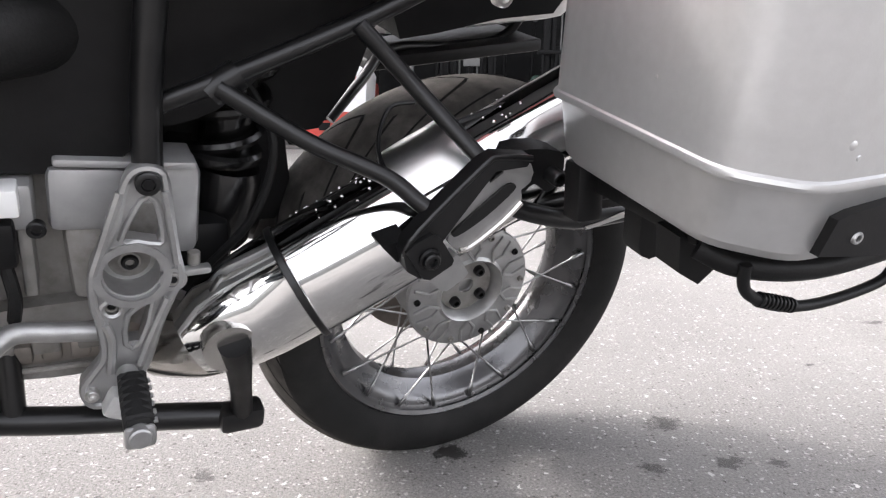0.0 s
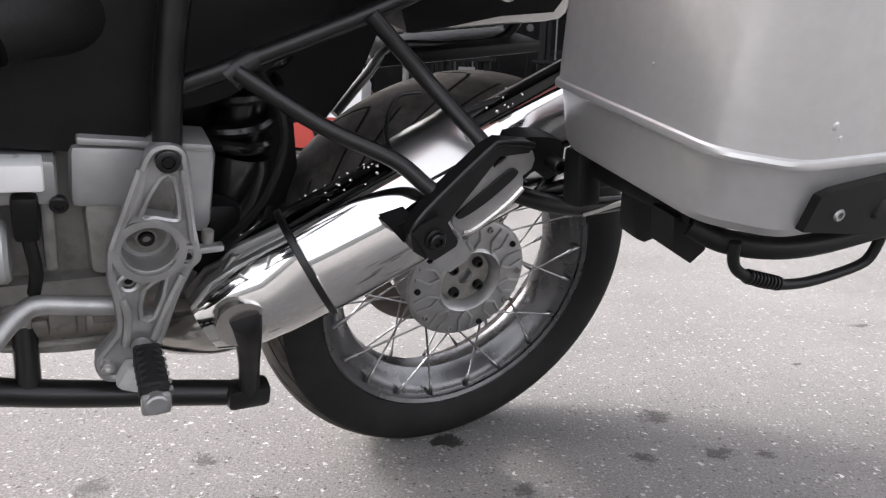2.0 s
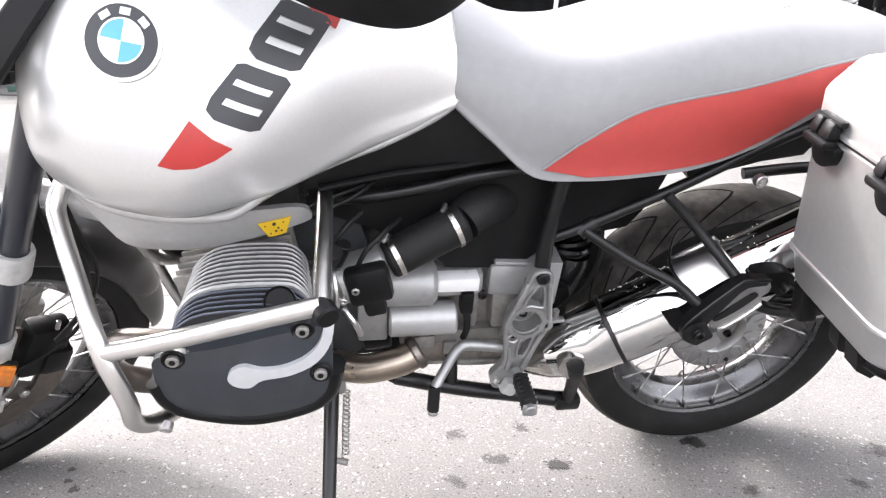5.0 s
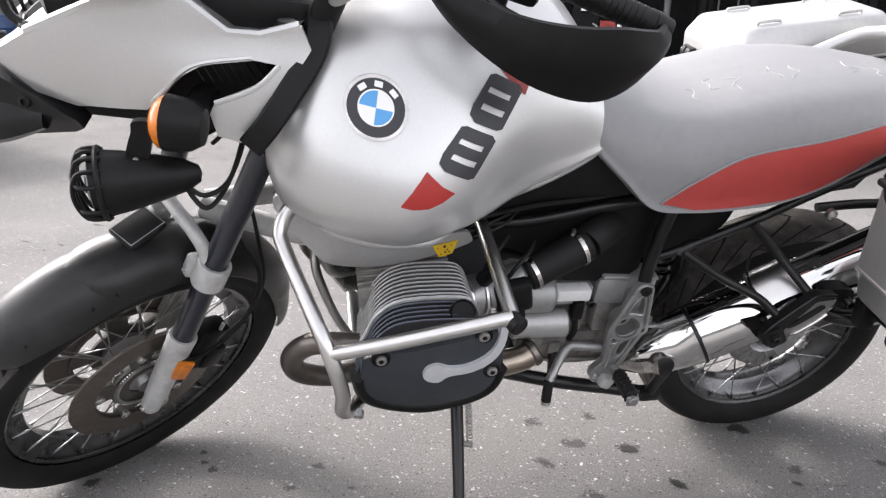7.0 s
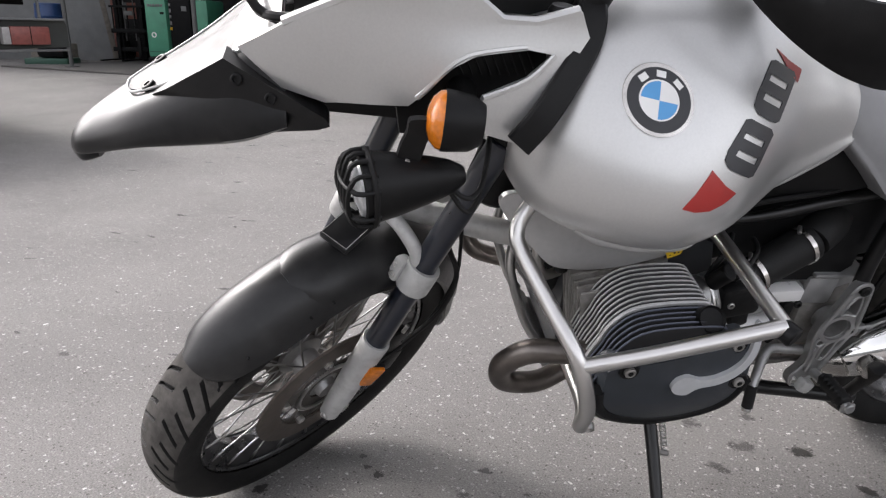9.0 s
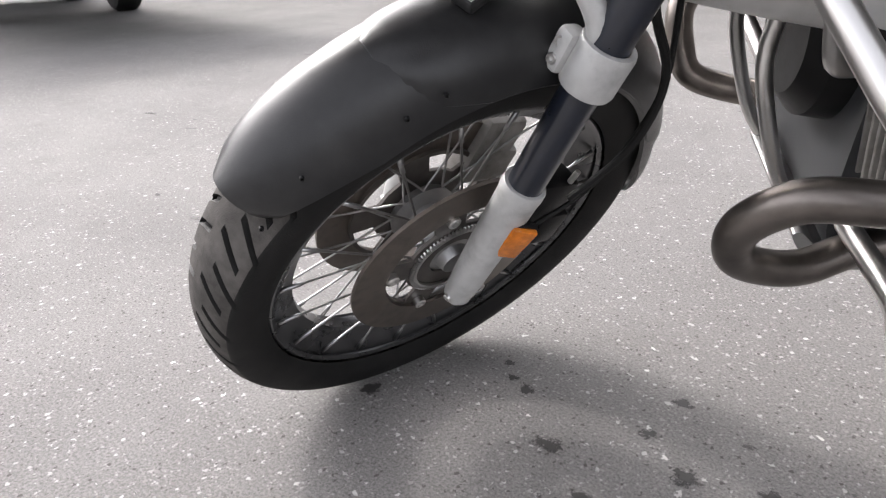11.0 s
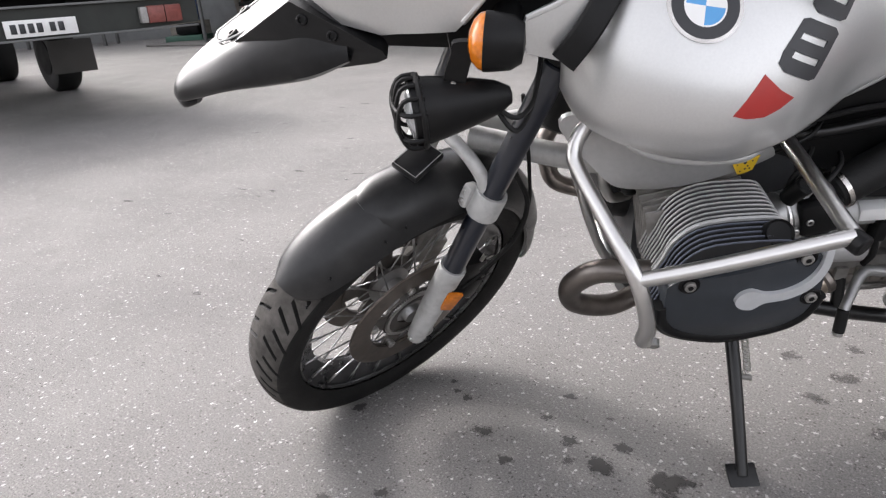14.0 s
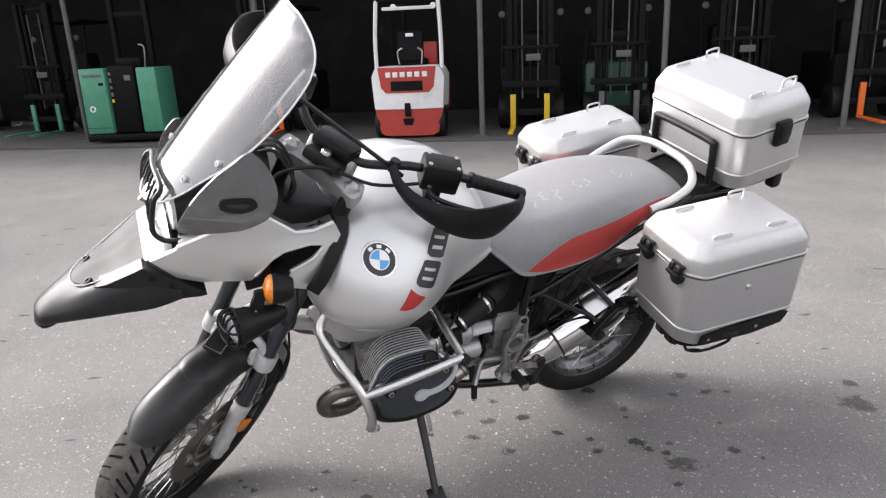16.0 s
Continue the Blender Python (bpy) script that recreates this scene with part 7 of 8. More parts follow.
sad = bmesh.new()
rows = []
for zz, lift in ((0.268, 0.0005), (0.272, 0.008), (0.302, 0.010), (0.330, 0.010), (0.356, 0.012), (0.360, 0.0005)):
    rows.append([sad.verts.new(on_silencer(zz - 0.012 * math.cos(a * 1.4), a, 0.0640 + lift * (1 if a < 0.9 else 0.4) + (0.005 * math.exp(-((a + 0.15) / 0.40) ** 2) if lift > 0.005 else 0))) for a in np.linspace(-1.3, 0.80, 24)])
for p, q in zip(rows, rows[1:]):
    for i in range(23):
        sad.faces.new((p[i], p[i + 1], q[i + 1], q[i]))
saddle = part("clamp_saddle", sad, STEEL, sil, "bright pressed steel saddle over the silencer", angle=40)
part("saddle_edge", tube([on_silencer(0.261, 0.5, 0.074), on_silencer(0.258, 0.1, 0.078), on_silencer(0.271, -0.3, 0.092), on_silencer(0.300, -0.5, 0.112), on_silencer(0.325, -0.4, 0.104)], 0.0025, 7), SATIN, saddle)
part("saddle_bolt", bolt(tuple(on_silencer(0.335, 0.55, 0.074)), tuple(s_lf), 0.005, 0.004), STEEL, saddle)
part("rear_strip", tube([(0.17, 0.185, 0.632), (0.10, 0.19, 0.662), (0.0, 0.195, 0.71)], 0.006, 8), SATIN, bike)
hanger = part("silencer_bracket", panel([(0.142, 0.642), (0.181, 0.644), (0.194, 0.636), (0.237, 0.589), (0.258, 0.562), (0.262, 0.548), (0.256, 0.530), (0.240, 0.520), (0.216, 0.538), (0.223, 0.560), (0.209, 0.583), (0.180, 0.629), (0.146, 0.633)], 0.294, res=0.012, thick=0.020), SATIN, bike, "black silencer hanger bracket")
part("bracket_rim", tube([(0.142, 0.293, 0.641), (0.180, 0.293, 0.643), (0.194, 0.293, 0.635), (0.237, 0.293, 0.588), (0.257, 0.293, 0.562), (0.261, 0.293, 0.547)], 0.0032, 8, 2), SATIN, hanger, "raised outer rim")
part("clevis_plate", panel([(0.263, 0.553), (0.256, 0.561), (0.238, 0.571), (0.229, 0.566), (0.210, 0.541), (0.211, 0.535), (0.232, 0.521), (0.240, 0.523)], 0.299, res=0.012, thick=0.008), SATIN, hanger)
part("hanger_bolt", bolt((0.237, 0.302, 0.545), (0, 1, 0), 0.0085, 0.005), SATIN, hanger, "black socket bolt")
part("bolt_washer", rod((0.237, 0.292, 0.545), (0.237, 0.3025, 0.545), 0.0115), BLACK, hanger)
part("hanger_tab", panel([(0.236, 0.523), (0.205, 0.544), (0.188, 0.522), (0.192, 0.515), (0.209, 0.503), (0.217, 0.505)], 0.2955, res=0.012, thick=0.016), ALLOY, hanger, "bare alloy lug")
part("silencer_lug", panel([(0.276, 0.548), (0.250, 0.556), (0.250, 0.536), (0.258, 0.530)], 0.276, res=0.02, thick=0.03), BLACK, hanger)
shield = part("heat_shield", panel(smooth_path([(0.176, 0.628), (0.134, 0.631), (0.130, 0.612), (0.139, 0.604), (0.135, 0.590), (0.153, 0.570), (0.183, 0.545), (0.197, 0.541), (0.212, 0.555), (0.206, 0.574), (0.192, 0.600)], 2, True), lambda x, z: 0.284, res=0.010, thick=0.008), ALLOY, bike, "bright alloy passenger heat shield")
part("shield_scoop", panel(smooth_path([(0.158, 0.612), (0.148, 0.609), (0.160, 0.594), (0.182, 0.574), (0.204, 0.560), (0.210, 0.564), (0.196, 0.578), (0.176, 0.597)], 3, True), 0.2875, res=0.010, thick=0.006), SATIN, shield, "black scoop in the shield")
part("shield_flange", tube([(0.136, 0.285, 0.591), (0.153, 0.285, 0.571), (0.183, 0.285, 0.546), (0.197, 0.285, 0.542)], 0.0035, 8), CHROME2, shield, "folded bright edge")
part("carrier_arm", tube([(0.175, 0.262, 0.598), (0.135, 0.276, 0.581), (0.089, 0.280, 0.569), (0.047, 0.280, 0.563), (-0.015, 0.280, 0.566)], [0.008, 0.010, 0.0105, 0.0105, 0.009], 12), SATIN, bike, "black pannier carrier arm")
part("carrier_fin", panel([(0.048, 0.560), (-0.020, 0.576), (-0.021, 0.571), (0.046, 0.556)], 0.291, res=0.02, thick=0.004), STEEL, bike, "bare edge of the carrier arm")
part("carrier_bolt", bolt((0.101, 0.284, 0.617), (0, 1, 0), 0.0085, 0.010), SATIN, bike)
part("carrier_lug", panel(smooth_path([(0.150, 0.640), (0.095, 0.640), (0.086, 0.612), (0.098, 0.596), (0.118, 0.606), (0.132, 0.596), (0.142, 0.612)], 3, True), 0.276, res=0.015, thick=0.03), BLACK, bike)
# swing arm and shock
part("swing_arm", tube([(0.47, -0.10, 0.42), (0.30, -0.13, 0.40), (0.12, -0.13, 0.35), (0.0, -0.12, 0.32)], [0.045, 0.05, 0.055, 0.07], 18), BLACK, bike, "black single-sided swing arm")
part("shock_body", rod((0.378, 0.03, 0.47), (0.348, 0.02, 0.72), 0.030, seg=20), GLOSSB, bike, "black rear shock absorber")
part("shock_spring", tube([(0.378 - 0.03 * i / 60 + 0.042 * math.cos(i * 0.42), 0.03 + 0.042 * math.sin(i * 0.42), 0.560 + 0.15 * i / 60) for i in range(61)], 0.0075, 8, 2), GLOSSB, bike, "glossy black coil spring")
part("spring_seat", lathe([(0.028, -0.006), (0.052, -0.006), (0.054, -0.002), (0.054, 0.004), (0.050, 0.008), (0.028, 0.008)], at(0.380, 0.032, 0.553, 0, -7, 0), 28, closed=True), GLOSSB, bike)
part("damper_housing", lathe([(0, 0), (0.028, 0), (0.036, 0.012), (0.038, 0.05), (0.040, 0.086), (0.036, 0.098), (0, 0.100)], at(0.380, 0.045, 0.440, 0, -7, 0), 24), GLOSSB, bike, "glossy black damper housing")
part("damper_label", panel([(0.392, 0.478), (0.376, 0.480), (0.375, 0.470), (0.391, 0.468)], 0.0835, res=0.01, thick=0.002), WHITE, bike)
part("damper_label", panel([(0.3905, 0.4768), (0.3772, 0.4786), (0.3764, 0.4715), (0.3898, 0.4697)], 0.0840, res=0.01, thick=0.002), INK, bike)
part("rear_brake_hose", tube([(0.36, 0.06, 0.65), (0.33, 0.09, 0.58), (0.35, 0.10, 0.50), (0.40, 0.10, 0.44)], 0.005, 8), RUBBER, bike)
part("pivot_cover", block((0.12, 0.20, 0.13), at(0.43, 0, 0.43), 0.02), BLACK, bike)

# ---- foot rest plate, pegs, levers, stands ----
plate = [(0.452, 0.592), (0.470, 0.598), (0.484, 0.585), (0.496, 0.540), (0.516, 0.500), (0.518, 0.462), (0.514, 0.442), (0.512, 0.404), (0.522, 0.386), (0.534, 0.368), (0.528, 0.347), (0.512, 0.345), (0.494, 0.358), (0.474, 0.386), (0.460, 0.430), (0.445, 0.466), (0.437, 0.484), (0.443, 0.520), (0.447, 0.560)]
holes = [ring_pts((0.482, 0.490), 0.0265, 24), [(0.472, 0.562), (0.461, 0.562), (0.456, 0.532), (0.459, 0.522), (0.476, 0.526), (0.488, 0.528)], [(0.487, 0.445), (0.467, 0.457), (0.478, 0.416), (0.490, 0.416)], ring_pts((0.501, 0.455), 0.008, 12)]
peg = part("footrest_plate", panel(smooth_path(plate, 4, True), lambda x, z: 0.186 + 0.05 * max(0, 0.45 - z), holes=holes, res=0.012, thick=0.016), ALLOY, bike, "openwork cast alloy footrest plate")
part("plate_bracket", panel([(0.452, 0.56), (0.500, 0.54), (0.512, 0.42), (0.455, 0.39), (0.44, 0.45)], 0.138, res=0.03, thick=0.02), GRIMY, peg, "grimy casting behind the plate")
part("plate_boss", lathe([(0.0265, 0.0), (0.033, 0.0), (0.034, 0.006), (0.0265, 0.006)], Matrix.Translation((0.482, 0.185, 0.490)) @ AXLE_Y, 28, closed=True), ALLOY, peg, "round raised boss")
part("boss_back", lathe([(0, 0), (0.027, 0), (0.027, 0.034), (0.0245, 0.034), (0.0245, 0.004), (0, 0.004)], Matrix.Translation((0.482, 0.150, 0.490)) @ AXLE_Y, 24), ALLOY, peg, "recessed alloy bore")
part("bore_plug", lathe([(0, 0.010), (0.010, 0.010), (0.014, 0.006), (0.019, 0.005), (0.019, 0.002), (0, 0.002)], Matrix.Translation((0.482, 0.152, 0.490)) @ AXLE_Y, 20), GRIMY, peg)
part("bore_bolt", bolt((0.482, 0.160, 0.490), (0, 1, 0), 0.008, 0.006), SATIN, peg)
for side_line in ([(0.489, 0.575), (0.502, 0.535), (0.515, 0.495)], [(0.452, 0.575), (0.447, 0.535), (0.443, 0.50)], [(0.508, 0.44), (0.503, 0.42), (0.506, 0.385)], [(0.452, 0.462), (0.466, 0.428), (0.480, 0.390)]):
    part("plate_rib", tube([(x, 0.189 + 0.05 * max(0, 0.45 - z), z) for x, z in side_line], 0.0042, 7), ALLOY, peg)
for x, z, r, y in ((0.466, 0.583, 0.011, 0.189), (0.447, 0.482, 0.0075, 0.185), (0.501, 0.455, 0.0075, 0.178)):
    pb = part("plate_bolt", bolt((x, y, z), (0, 1, 0), r, 0.005), SATIN if r > 0.01 else GRIMY, peg)
    part("bolt_socket", rod((x, y + 0.004, z), (x, y + 0.0056, z), r * 0.5, seg=6), BLACK, pb)
part("bolt_collar", lathe([(0.0085, 0.0), (0.0125, 0.0), (0.0125, 0.004), (0.0085, 0.004)], Matrix.Translation((0.447, 0.186, 0.482)) @ AXLE_Y, 20, closed=True), ALLOY, peg)
part("lug_screw", rod((0.425, 0.168, 0.485), (0.425, 0.168, 0.499), 0.0062), GRIMY, peg)
part("plate_lug", block((0.036, 0.012, 0.008), at(0.428, 0.175, 0.482, 0, 4, 0), 0.003), ALLOY, peg)
def plate_y(z):
    return 0.187 + 0.05 * max(0, 0.45 - z)


rim = [(x + (0.482 - x) * 0.06, z + (0.47 - z) * 0.02) for x, z in smooth_path(plate, 4, True)]
part("plate_rim", tube([(x, plate_y(z), z) for x, z in rim], 0.0042, 7, 1, closed=True), ALLOY, peg, "raised rim of the plate")
for h in holes:
    cx, cz = sum(p[0] for p in h) / len(h), sum(p[1] for p in h) / len(h)
    part("hole_rim", tube([(cx + (x - cx) * 1.12, plate_y(z), cz + (z - cz) * 1.12) for x, z in h], 0.0030, 6, 2, closed=True), ALLOY, peg)
part("peg_hinge", block((0.030, 0.024, 0.030), at(0.500, 0.200, 0.352, 0, -25, 0), 0.008), GREYPAINT, peg)
part("hinge_pin", bolt((0.524, 0.192, 0.362), (0, 1, 0), 0.007, 0.006), STEEL, peg)
fp = part("foot_peg", rod((0.492, 0.196, 0.386), (0.491, 0.306, 0.398), 0.010, seg=18), ALLOY, bike, "folding foot peg")
PEG = frame_of((0.490, 0.218, 0.394), (0.491, 0.311, 0.400))[0]
part("peg_rubber", block((0.0250, 0.027, 0.078), PEG @ at(0, 0, 0.039), 0.009), RUBBER, fp, "ribbed black peg rubber")
for k in range(7):
    part("rubber_rib", block((0.0252, 0.0272, 0.006), PEG @ at(0, 0, 0.008 + 0.0105 * k), 0.0028, seg=1), RUBBER, fp)
part("peg_tip", block((0.026, 0.022, 0.008), PEG @ at(0, -0.004, 0.080), 0.004), ALLOY, fp)
for k in range(6):
    part("peg_tooth", block((0.004, 0.003, 0.006), PEG @ at(0.0135, 0.003, 0.010 + 0.012 * k), 0.001), ALLOY, fp)
shift = part("shift_lever", tube([(0.500, 0.165, 0.415), (0.545, 0.165, 0.421), (0.578, 0.166, 0.426), (0.592, 0.172, 0.424), (0.606, 0.185, 0.416), (0.628, 0.212, 0.398), (0.640, 0.226, 0.386)], [0.010, 0.010, 0.010, 0.010, 0.0095, 0.009, 0.009], 10), ALLOY, bike, "bent alloy gear lever")
part("lever_rubber", rod((0.640, 0.226, 0.390), (0.643, 0.240, 0.345), 0.0105), RUBBER, shift, "black rubber lever tip")
part("lever_end", rod((0.643, 0.240, 0.345), (0.6435, 0.242, 0.338), 0.0095), STEEL, shift)
pp = part("pillion_peg_arm", tube([(0.400, 0.238, 0.432), (0.395, 0.232, 0.412), (0.388, 0.216, 0.372), (0.383, 0.203, 0.340), (0.377, 0.187, 0.297)], [0.0155, 0.0145, 0.0125, 0.0115, 0.0125], 12), BLACK, bike, "black stand lever arm")
part("arm_boss", lathe([(0, 0.0), (0.022, 0.0), (0.026, 0.008), (0.026, 0.03), (0, 0.03)], Matrix.Translation((0.402, 0.205, 0.424)) @ AXLE_Y, 24), CHROME2, pp)
part("centre_stand", tube([(0.372, 0.185, 0.290), (0.46, 0.165, 0.292), (0.58, 0.150, 0.305), (0.70, 0.135, 0.328)], 0.015, 12), SATIN, bike, "folded black centre stand")
part("centre_stand_leg", tube([(0.70, -0.135, 0.328), (0.58, -0.150, 0.305), (0.36, -0.165, 0.285)], 0.015, 12), SATIN, bike)
part("centre_stand_bar", rod((0.595, 0.150, 0.305), (0.595, 0.12, 0.38), 0.012), SATIN, bike)
part("stand_cross_tube", rod((0.70, -0.14, 0.33), (0.70, 0.14, 0.33), 0.016), SATIN, bike)
part("stand_foot", block((0.05, 0.03, 0.03), at(0.378, 0.185, 0.291, 0, 0, 0), 0.008), SATIN, bike)
foot = Vector((0.83, 0.398, 0.140))
hinge = Vector((0.815, 0.155, 0.345))
st = part("side_stand", tube([tuple(hinge), tuple(hinge.lerp(foot, 0.5) + Vector((0.0, 0.0, 0.006))), tuple(foot)], [0.014, 0.0125, 0.011], 12), SATIN, bike, "worn black side stand")
part("stand_plate", block((0.055, 0.045, 0.008), at(foot.x, foot.y, foot.z, -18, 0, 0), 0.003), SATIN, st, "flat steel stand foot")
part("stand_peg", rod(hinge.lerp(foot, 0.42), hinge.lerp(foot, 0.42) + Vector((-0.03, 0.01, 0.0)), 0.006), GRIMY, st)
part("stand_spring", tube([hinge.lerp(foot, 0.05 + 0.36 * i / 80) + Vector((-0.026 + 0.006 * math.cos(i * 1.2), 0.006 * math.sin(i * 1.2), 0)) for i in range(81)], 0.0016, 5, 2), STEEL, st, "bright coil return spring")
part("stand_hinge", block((0.05, 0.04, 0.06), at(hinge.x, hinge.y, hinge.z + 0.01), 0.01), GRIMY, st)

# ---- crash bars ----
for s in (1, -1):
    bar = part("crash_bar", tube([(1.085, 0.200 * s, 0.835), (1.135, 0.215 * s, 0.795), (1.152, 0.232 * s, 0.765), (1.146, 0.255 * s, 0.742), (1.118, 0.315 * s, 0.700), (1.084, 0.385 * s, 0.648), (1.062, 0.402 * s, 0.572), (1.062, 0.395 * s, 0.528), (1.045, 0.365 * s, 0.495), (1.02, 0.30 * s, 0.470), (1.0, 0.15 * s, 0.43)], 0.0120, 16), STEEL, bike, "brushed stainless engine crash bar")
    part("cross_bar", tube([(1.080, 0.388 * s, 0.642), (1.00, 0.398 * s, 0.666), (0.91, 0.407 * s, 0.695), (0.815, 0.412 * s, 0.722)], 0.0118, 16), STEEL, bar)
    part("rear_bar", tube([(0.815, 0.410 * s, 0.722), (0.814, 0.34 * s, 0.725), (0.813, 0.26 * s, 0.729), (0.812, 0.165 * s, 0.732)], 0.0118, 16), STEEL, bar)
    part("bar_plug", rod((0.816, 0.408 * s, 0.717), (0.806, 0.428 * s, 0.714), 0.0155), BLACK, bar, "black rubber end plug")
    part("bar_strut", tube([(1.09, 0.06 * s, 0.66), (1.10, 0.06 * s, 0.60), (1.095, 0.07 * s, 0.55), (1.06, 0.075 * s, 0.45), (1.03, 0.08 * s, 0.40)], 0.009, 10), STEEL, bar)
    part("bar_bolt", bolt((1.035, 0.372 * s, 0.490), (0.2, s, -0.4), 0.010, 0.006), STEEL, bar)
for k in range(2):
    part("wiring", tube([(0.86 - 0.03 * k, 0.17, 0.69 + 0.008 * k), (0.835 - 0.03 * k, 0.185, 0.722), (0.80 - 0.03 * k, 0.175, 0.735), (0.74, 0.14, 0.74)], 0.0035, 7), RUBBER, bike)
part("oil_cooler_pipe", tube([(1.10, 0.14, 0.75), (1.09, 0.16, 0.68), (1.07, 0.15, 0.62), (1.03, 0.12, 0.60)], 0.009, 10), STEEL, bike)
part("oil_cooler_pipe", tube([(1.07, 0.14, 0.75), (1.055, 0.17, 0.68), (1.04, 0.15, 0.63), (1.0, 0.12, 0.62)], 0.009, 10), RUBBER, bike)
part("telelever_arm", tube([(1.02, 0.09, 0.64), (1.15, 0.07, 0.66), (1.30, 0.02, 0.68)], 0.022, 14), GREYPAINT, bike, "grey suspension wishbone")
part("telelever_arm", tube([(1.02, -0.09, 0.64), (1.15, -0.07, 0.66), (1.30, 0.0, 0.68)], 0.022, 14), GREYPAINT, bike)
part("front_shock", rod((1.14, 0, 0.68), (1.07, 0, 0.92), 0.04, seg=20), BLACK, bike)

# ---- luggage ----


def case(name, M, L, W, low, high, lid, label, group, latches, front_latch=True, handles=True, chamfer=0.055, side=1):
    """A box of folded aluminium in its own axes: x from 0 (front) to -L, y from 0 to W, z 0 at the lower bead; lid above the upper bead at high."""
    root = thing(name, BIKE @ M, label, "luggage case", group)
    c = chamfer

    def ring(inset, z):
        a, b_, cc = inset, W - inset, c
        x0, x1 = -inset, -L + inset
        pts = [(x0, a + cc * 0.35), (x0, b_ - cc), (x0 - cc * 0.9, b_), (x1 + cc * 0.5, b_), (x1, b_ - cc * 0.5), (x1, a + cc * 0.35), (x1 + cc * 0.35, a), (x0 - cc * 0.35, a)]
        out = []
        k = len(pts)
        for i in range(k):
            p0, p1, p2 = Vector(pts[i - 1]), Vector(pts[i]), Vector(pts[(i + 1) % k])
            d0, d1 = (p0 - p1), (p2 - p1)
            r = min(0.018, d0.length * 0.4, d1.length * 0.4)
            s0, s1 = p1 + d0.normalized() * r, p1 + d1.normalized() * r
            for t in (0, 0.25, 0.5, 0.75, 1.0):
                q = s0.lerp(p1, t).lerp(p1.lerp(s1, t), t)
                out.append((q.x, q.y, z))
        return out

    def skin_of(levels, cap0=True, cap1=True):
        b = bmesh.new()
        rows = [[b.verts.new(p) for p in ring(i, z)] for i, z in levels]
        for p, q in zip(rows, rows[1:]):
            for j in range(len(p)):
                b.faces.new((p[j], p[(j + 1) % len(p)], q[(j + 1) % len(p)], q[j]))
        if cap0:
            b.faces.new(rows[0][::-1])
        if cap1:
            b.faces.new(rows[-1])
        return b

    body = part("case_body", skin_of([(0.030, -low), (0.016, -low + 0.005), (0.010, -low + 0.014), (0.003, -0.005), (0.0, 0.0), (0.0, high)]), CASE, root, angle=28)
    part("lower_bead", skin_of([(0.002, -0.0052), (-0.0022, -0.003), (-0.0030, 0.0), (-0.0022, 0.003), (0.0005, 0.0046)], False, False), CASE, body)
    lid_ob = part("lid", skin_of([(0.0, high + 0.001), (0.0, high + lid * 0.50), (0.003, high + lid * 0.60), (0.020, high + lid * 0.93), (0.025, high + lid * 0.985), (0.032, high + lid + 0.001), (0.048, high + lid + 0.002)]), CASE, root, "bevelled brushed aluminium lid", angle=28)
    part("lid_bead", skin_of([(0.0005, high + 0.0022), (-0.0036, high + 0.0034), (-0.0036, high + 0.0072), (0.0005, high + 0.0095)], False, False), CASE, lid_ob)
    part("seal_strip", skin_of([(0.0005, high - 0.0022), (-0.0008, high - 0.002), (-0.0008, high + 0.002), (0.0005, high + 0.0022)], False, False), RUBBER, body, "thin black rubber seal")
    part("upper_bead", skin_of([(0.0005, high - 0.0095), (-0.0036, high - 0.0072), (-0.0036, high - 0.0034), (0.0005, high - 0.0022)], False, False), CASE, body)
    if handles:
        for hx, hy, turn in ((-L * 0.28, 0.050, 0), (-L * 0.74, 0.050, 0), (-L * 0.28, W - 0.050, 0), (-L * 0.74, W - 0.050, 0)):
            z0 = high + lid
            h = 0.026 if hx < -L * 0.5 and (hy < W * 0.5 or W > 0.3) else 0.008
            part("lashing_eye", tube([(hx + 0.029, hy, z0 - 0.008), (hx + 0.028, hy, z0 + h * 0.6), (hx + 0.021, hy, z0 + h), (hx - 0.021, hy, z0 + h), (hx - 0.028, hy, z0 + h * 0.6), (hx - 0.029, hy, z0 - 0.008)], 0.0038, 8, 4), STEEL, lid_ob, "bent steel lashing eye")
    for (lx, ly, face) in latches:
        F = at(lx, ly, high, 0, 0, 0) if face == "x" else at(lx, ly, high, 0, 0, 90)
        lever = panel(smooth_path([(-0.022, -0.006), (-0.021, -0.022), (-0.010, -0.033), (0.008, -0.036), (0.022, -0.030), (0.025, -0.006)], 4, True), lambda u, v: 0.020 - 9.0 * u * u + 0.12 * (v + 0.006), res=0.006, thick=0.022, M=F, plane="yz")
        latch = part("latch", lever, BLACK, root, "black plastic snap latch")
        part("latch_ridge", block((0.022, 0.054, 0.013), F @ at(0.018, 0, -0.003), 0.005), BLACK, latch)
        for du, wd in ((-0.015, 0.020), (0.010, 0.026)):
            part("latch_hook", block((0.020, wd, 0.024), F @ at(0.012, du, 0.014, 0, -12, 0), 0.005, taper=(0.7, 0.9)), BLACK, latch)
        part("latch_frame", block((0.012, 0.054, 0.010), F @ at(0.006, 0.001, 0.024), 0.004), BLACK, latch)
    return root, body, lid_ob


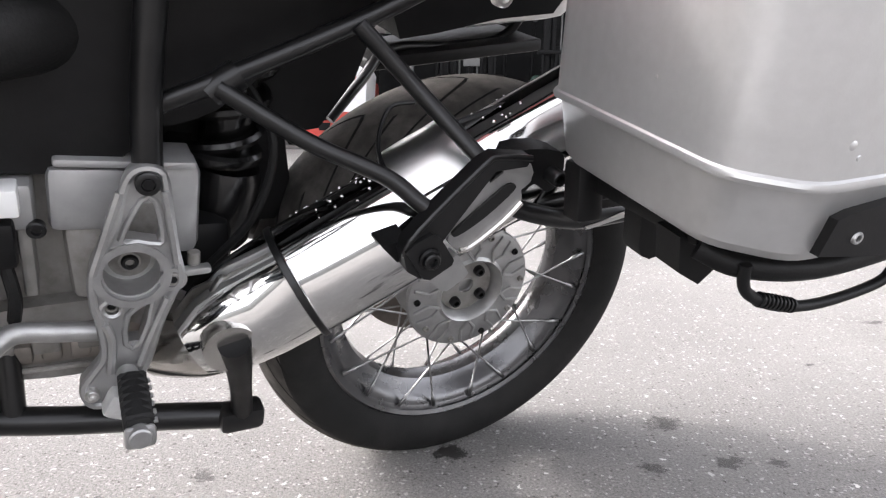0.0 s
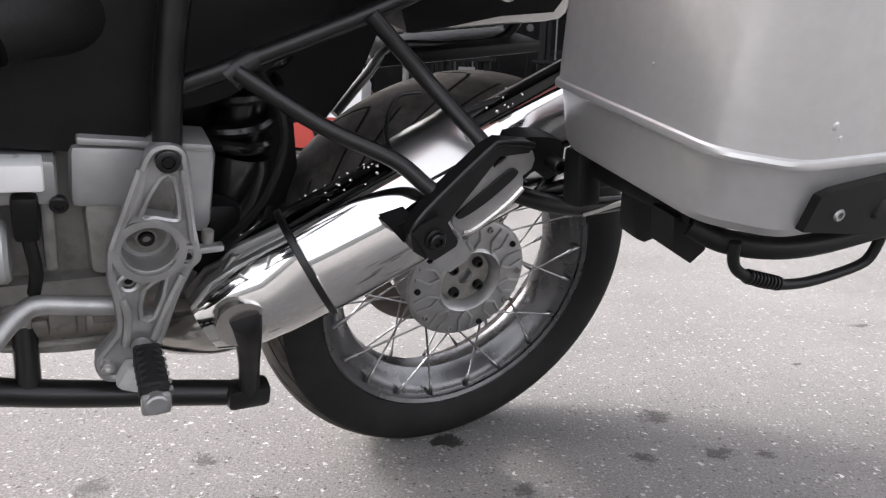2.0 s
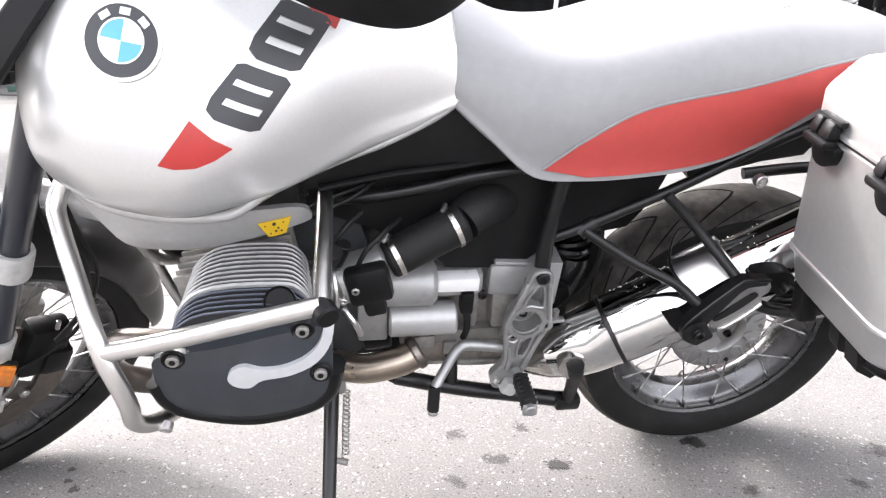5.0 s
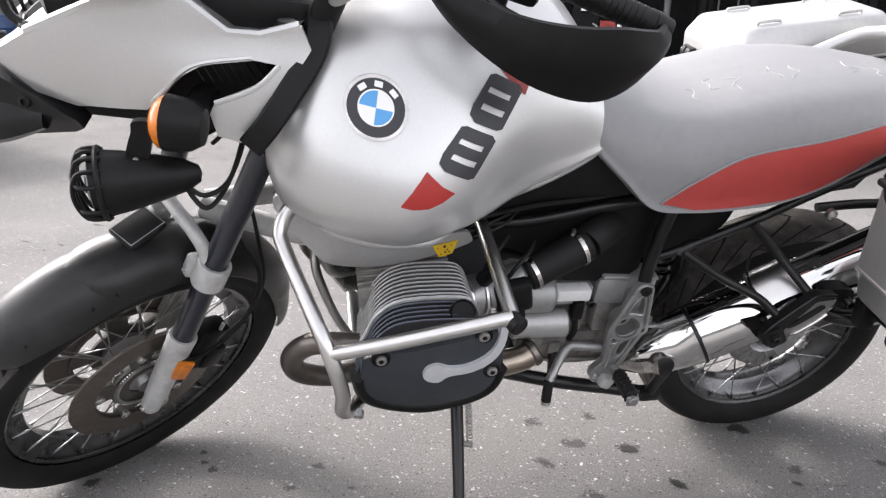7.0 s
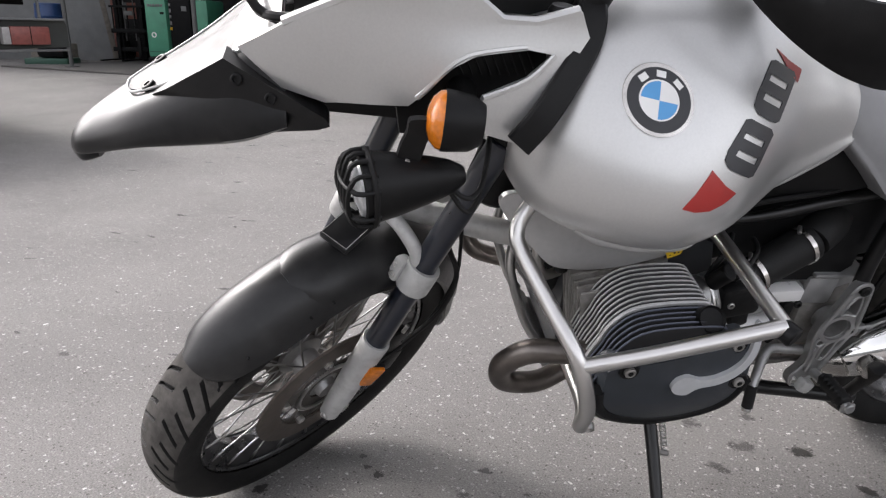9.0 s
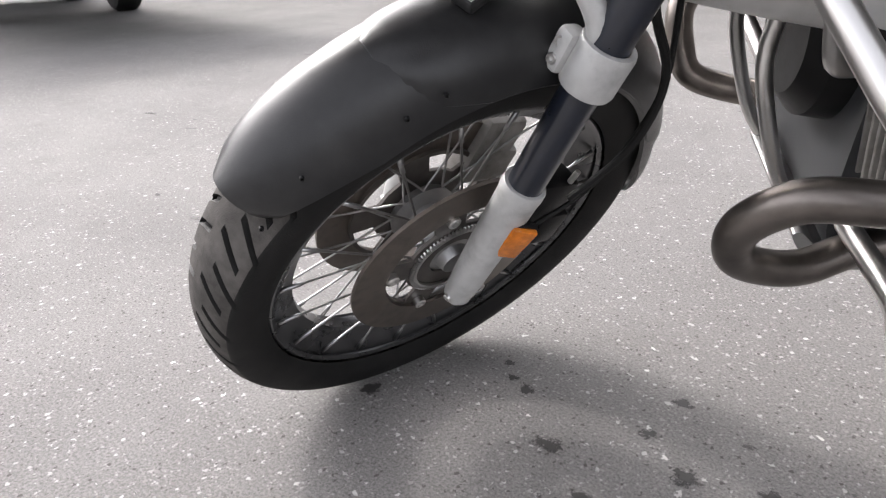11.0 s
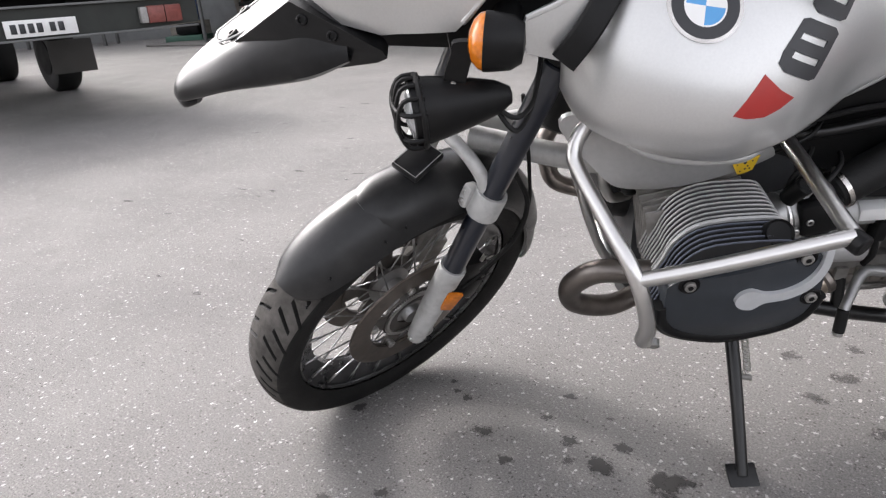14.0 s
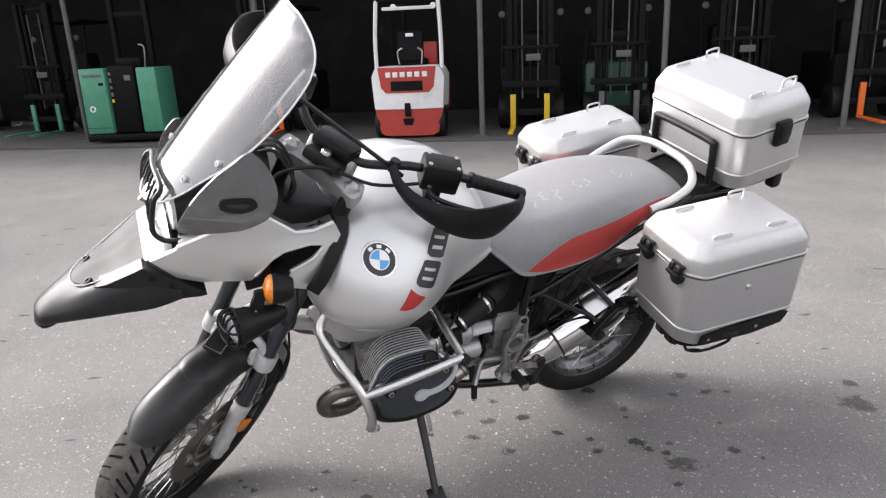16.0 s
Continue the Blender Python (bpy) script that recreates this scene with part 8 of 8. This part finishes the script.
PAN = Matrix.Translation((0.1251, 0.2703, 0.7015)) @ pose(0, 0, 0, 3.3, 7.3, -5.7)
W0 = 0.273
root, body, lid_ob = case("pannier", PAN, 0.400, W0, 0.068, 0.188, 0.095, "brushed aluminium side pannier with black latches", "aluminium luggage cases", [(0.0, 0.059, "x"), (0.0, 0.203, "x")], chamfer=0.042)
part("case_lock", lathe([(0, 0.006), (0.007, 0.006), (0.009, 0.003), (0.009, 0), (0, 0)], at(-0.195, W0, 0.125, -90, 0, 0), 18), STEEL, body)
shoe = part("corner_shoe", panel([(-0.064, -0.024), (-0.075, -0.020), (-0.15, -0.012), (-0.34, -0.004), (-0.372, -0.016), (-0.360, -0.056), (-0.25, -0.072), (-0.12, -0.063), (-0.062, -0.053)], lambda x, z: W0 + 0.004 + 0.16 * min(0, z + 0.01), res=0.03, thick=0.030), BLACK, body, "black plastic lower edge protector")
part("shoe_bolt", bolt((-0.091, W0 - 0.003, -0.042), (0, 1, 0), 0.0048, 0.004), ALLOY, shoe)
part("shoe_bolt", bolt((-0.262, W0 - 0.003, -0.042), (0, 1, 0), 0.006, 0.004), ALLOY, shoe)
part("shoe_slot", block((0.07, 0.006, 0.018), at(-0.165, W0 - 0.002, -0.044, 0, -4, 0), 0.003), SATIN, shoe)
part("carry_handle", tube([(-0.050, 0.225, -0.080), (-0.053, 0.225, -0.098), (-0.065, 0.225, -0.111), (-0.097, 0.225, -0.126), (-0.145, 0.225, -0.133), (-0.206, 0.225, -0.126), (-0.221, 0.225, -0.112), (-0.223, 0.225, -0.082)], 0.0048, 10, 4), BLACK, body, "black carry handle")
for k in range(9):
    u = k / 8
    part("handle_rib", lathe([(0.004, -0.0015), (0.0066, -0.001), (0.0066, 0.001), (0.004, 0.0015)], frame_of((-0.074 - 0.036 * u, 0.225, -0.1155 - 0.0125 * u), (-0.084 - 0.036 * u, 0.225, -0.1195 - 0.0120 * u))[0], 10, closed=True), BLACK, body)
for x, z, r in ((-0.058, 0.027, 0.004), (-0.066, 0.018, 0.0025), (-0.215, 0.10, 0.003), (-0.29, 0.06, 0.0025)):
    part("dent", lathe([(0, 0.0012), (r * 0.6, 0.0010), (r, 0.0)], at(x, W0 - 0.0004, z, -90, 0, 0), 12), CASE, body, "small dent")
part("dent", lathe([(0, 0.0010), (0.0014, 0.0008), (0.0024, 0.0)], at(-0.0004, 0.150, 0.045, 0, 90, 0), 10), CASE, body)
part("edge_rail", tube([(-0.030, 0.195, -0.076), (-0.055, 0.215, -0.086), (-0.118, 0.228, -0.092), (-0.216, 0.228, -0.086), (-0.32, 0.225, -0.076)], 0.0105, 10), BLACK, body, "black lower frame rail")
part("mount_foot", panel([(-0.025, -0.075), (-0.064, -0.075), (-0.067, -0.112), (-0.054, -0.123), (-0.031, -0.108)], 0.180, res=0.02, thick=0.03), BLACK, body)
part("mount_foot", panel([(-0.041, -0.07), (-0.075, -0.07), (-0.077, -0.124), (-0.070, -0.134), (-0.060, -0.136), (-0.050, -0.131), (-0.046, -0.122)], 0.110, res=0.02, thick=0.025), BLACK, body)
part("mount_plate", block((0.060, 0.15, 0.020), at(-0.062, 0.115, -0.076, 4, 0, 0), 0.005), BLACK, body)
part("mount_bracket", block((0.030, 0.030, 0.060), at(-0.030, 0.035, -0.092, 8, 0, 0), 0.006), BLACK, body)

PANR = Matrix.Translation((0.116, -0.255, 0.664)) @ pose(0, 0, 0, 3.1, 9.5, -1.7) @ Matrix.Translation((0, -0.245, 0))
root, body, lid_ob = case("pannier", PANR, 0.44, 0.245, 0.050, 0.195, 0.095, "brushed aluminium side pannier beyond the seat", "aluminium luggage cases", [(0.0, 0.075, "x"), (0.0, 0.185, "x")])
part("mount_rail", block((0.34, 0.16, 0.022), at(-0.19, 0.15, -0.092), 0.005), BLACK, body, "black luggage carrier rail")

TOP = Matrix.Translation((-0.230, -0.205, 1.005)) @ pose(0, 0, 0, 1.8, 10.2, 1.4)
root, body, lid_ob = case("top_case", TOP, 0.29, 0.43, 0.065, 0.140, 0.110, "brushed aluminium top case on the rear rack", "aluminium luggage cases", [], chamfer=0.035)
frame_pts = [(0.006, 0.05, -0.06), (0.010, 0.05, 0.07), (0.010, 0.075, 0.092), (0.010, 0.30, 0.092), (0.010, 0.325, 0.07), (0.006, 0.325, -0.06)]
part("backrest_frame", tube(frame_pts, 0.012, 10), BLACK, body, "black moulded frame on the front face")
lt = part("latch", block((0.06, 0.022, 0.085), at(-0.16, 0.438, 0.125), 0.008), BLACK, root, "black side latch")
part("latch_lever", block((0.045, 0.012, 0.05), at(-0.16, 0.450, 0.135), 0.005), BLACK, lt)
part("case_foot", block((0.04, 0.04, 0.06), at(-0.22, 0.40, -0.08), 0.01), BLACK, body)
rack = thing("luggage_rack", BIKE @ at(-0.32, 0, 0.93, 0, 8, 0), "black tubular rear rack under the top case", "rack")
part("rack_hoop", tube([(0.20, -0.10, -0.03), (0.10, -0.14, 0.0), (-0.20, -0.14, 0.0), (-0.24, 0.0, 0.0), (-0.20, 0.14, 0.0), (0.10, 0.14, 0.0), (0.20, 0.10, -0.03)], 0.009, 10), SATIN, rack)
part("rack_plate", block((0.26, 0.24, 0.012), at(-0.04, 0, 0.012), 0.004), BLACK, rack)
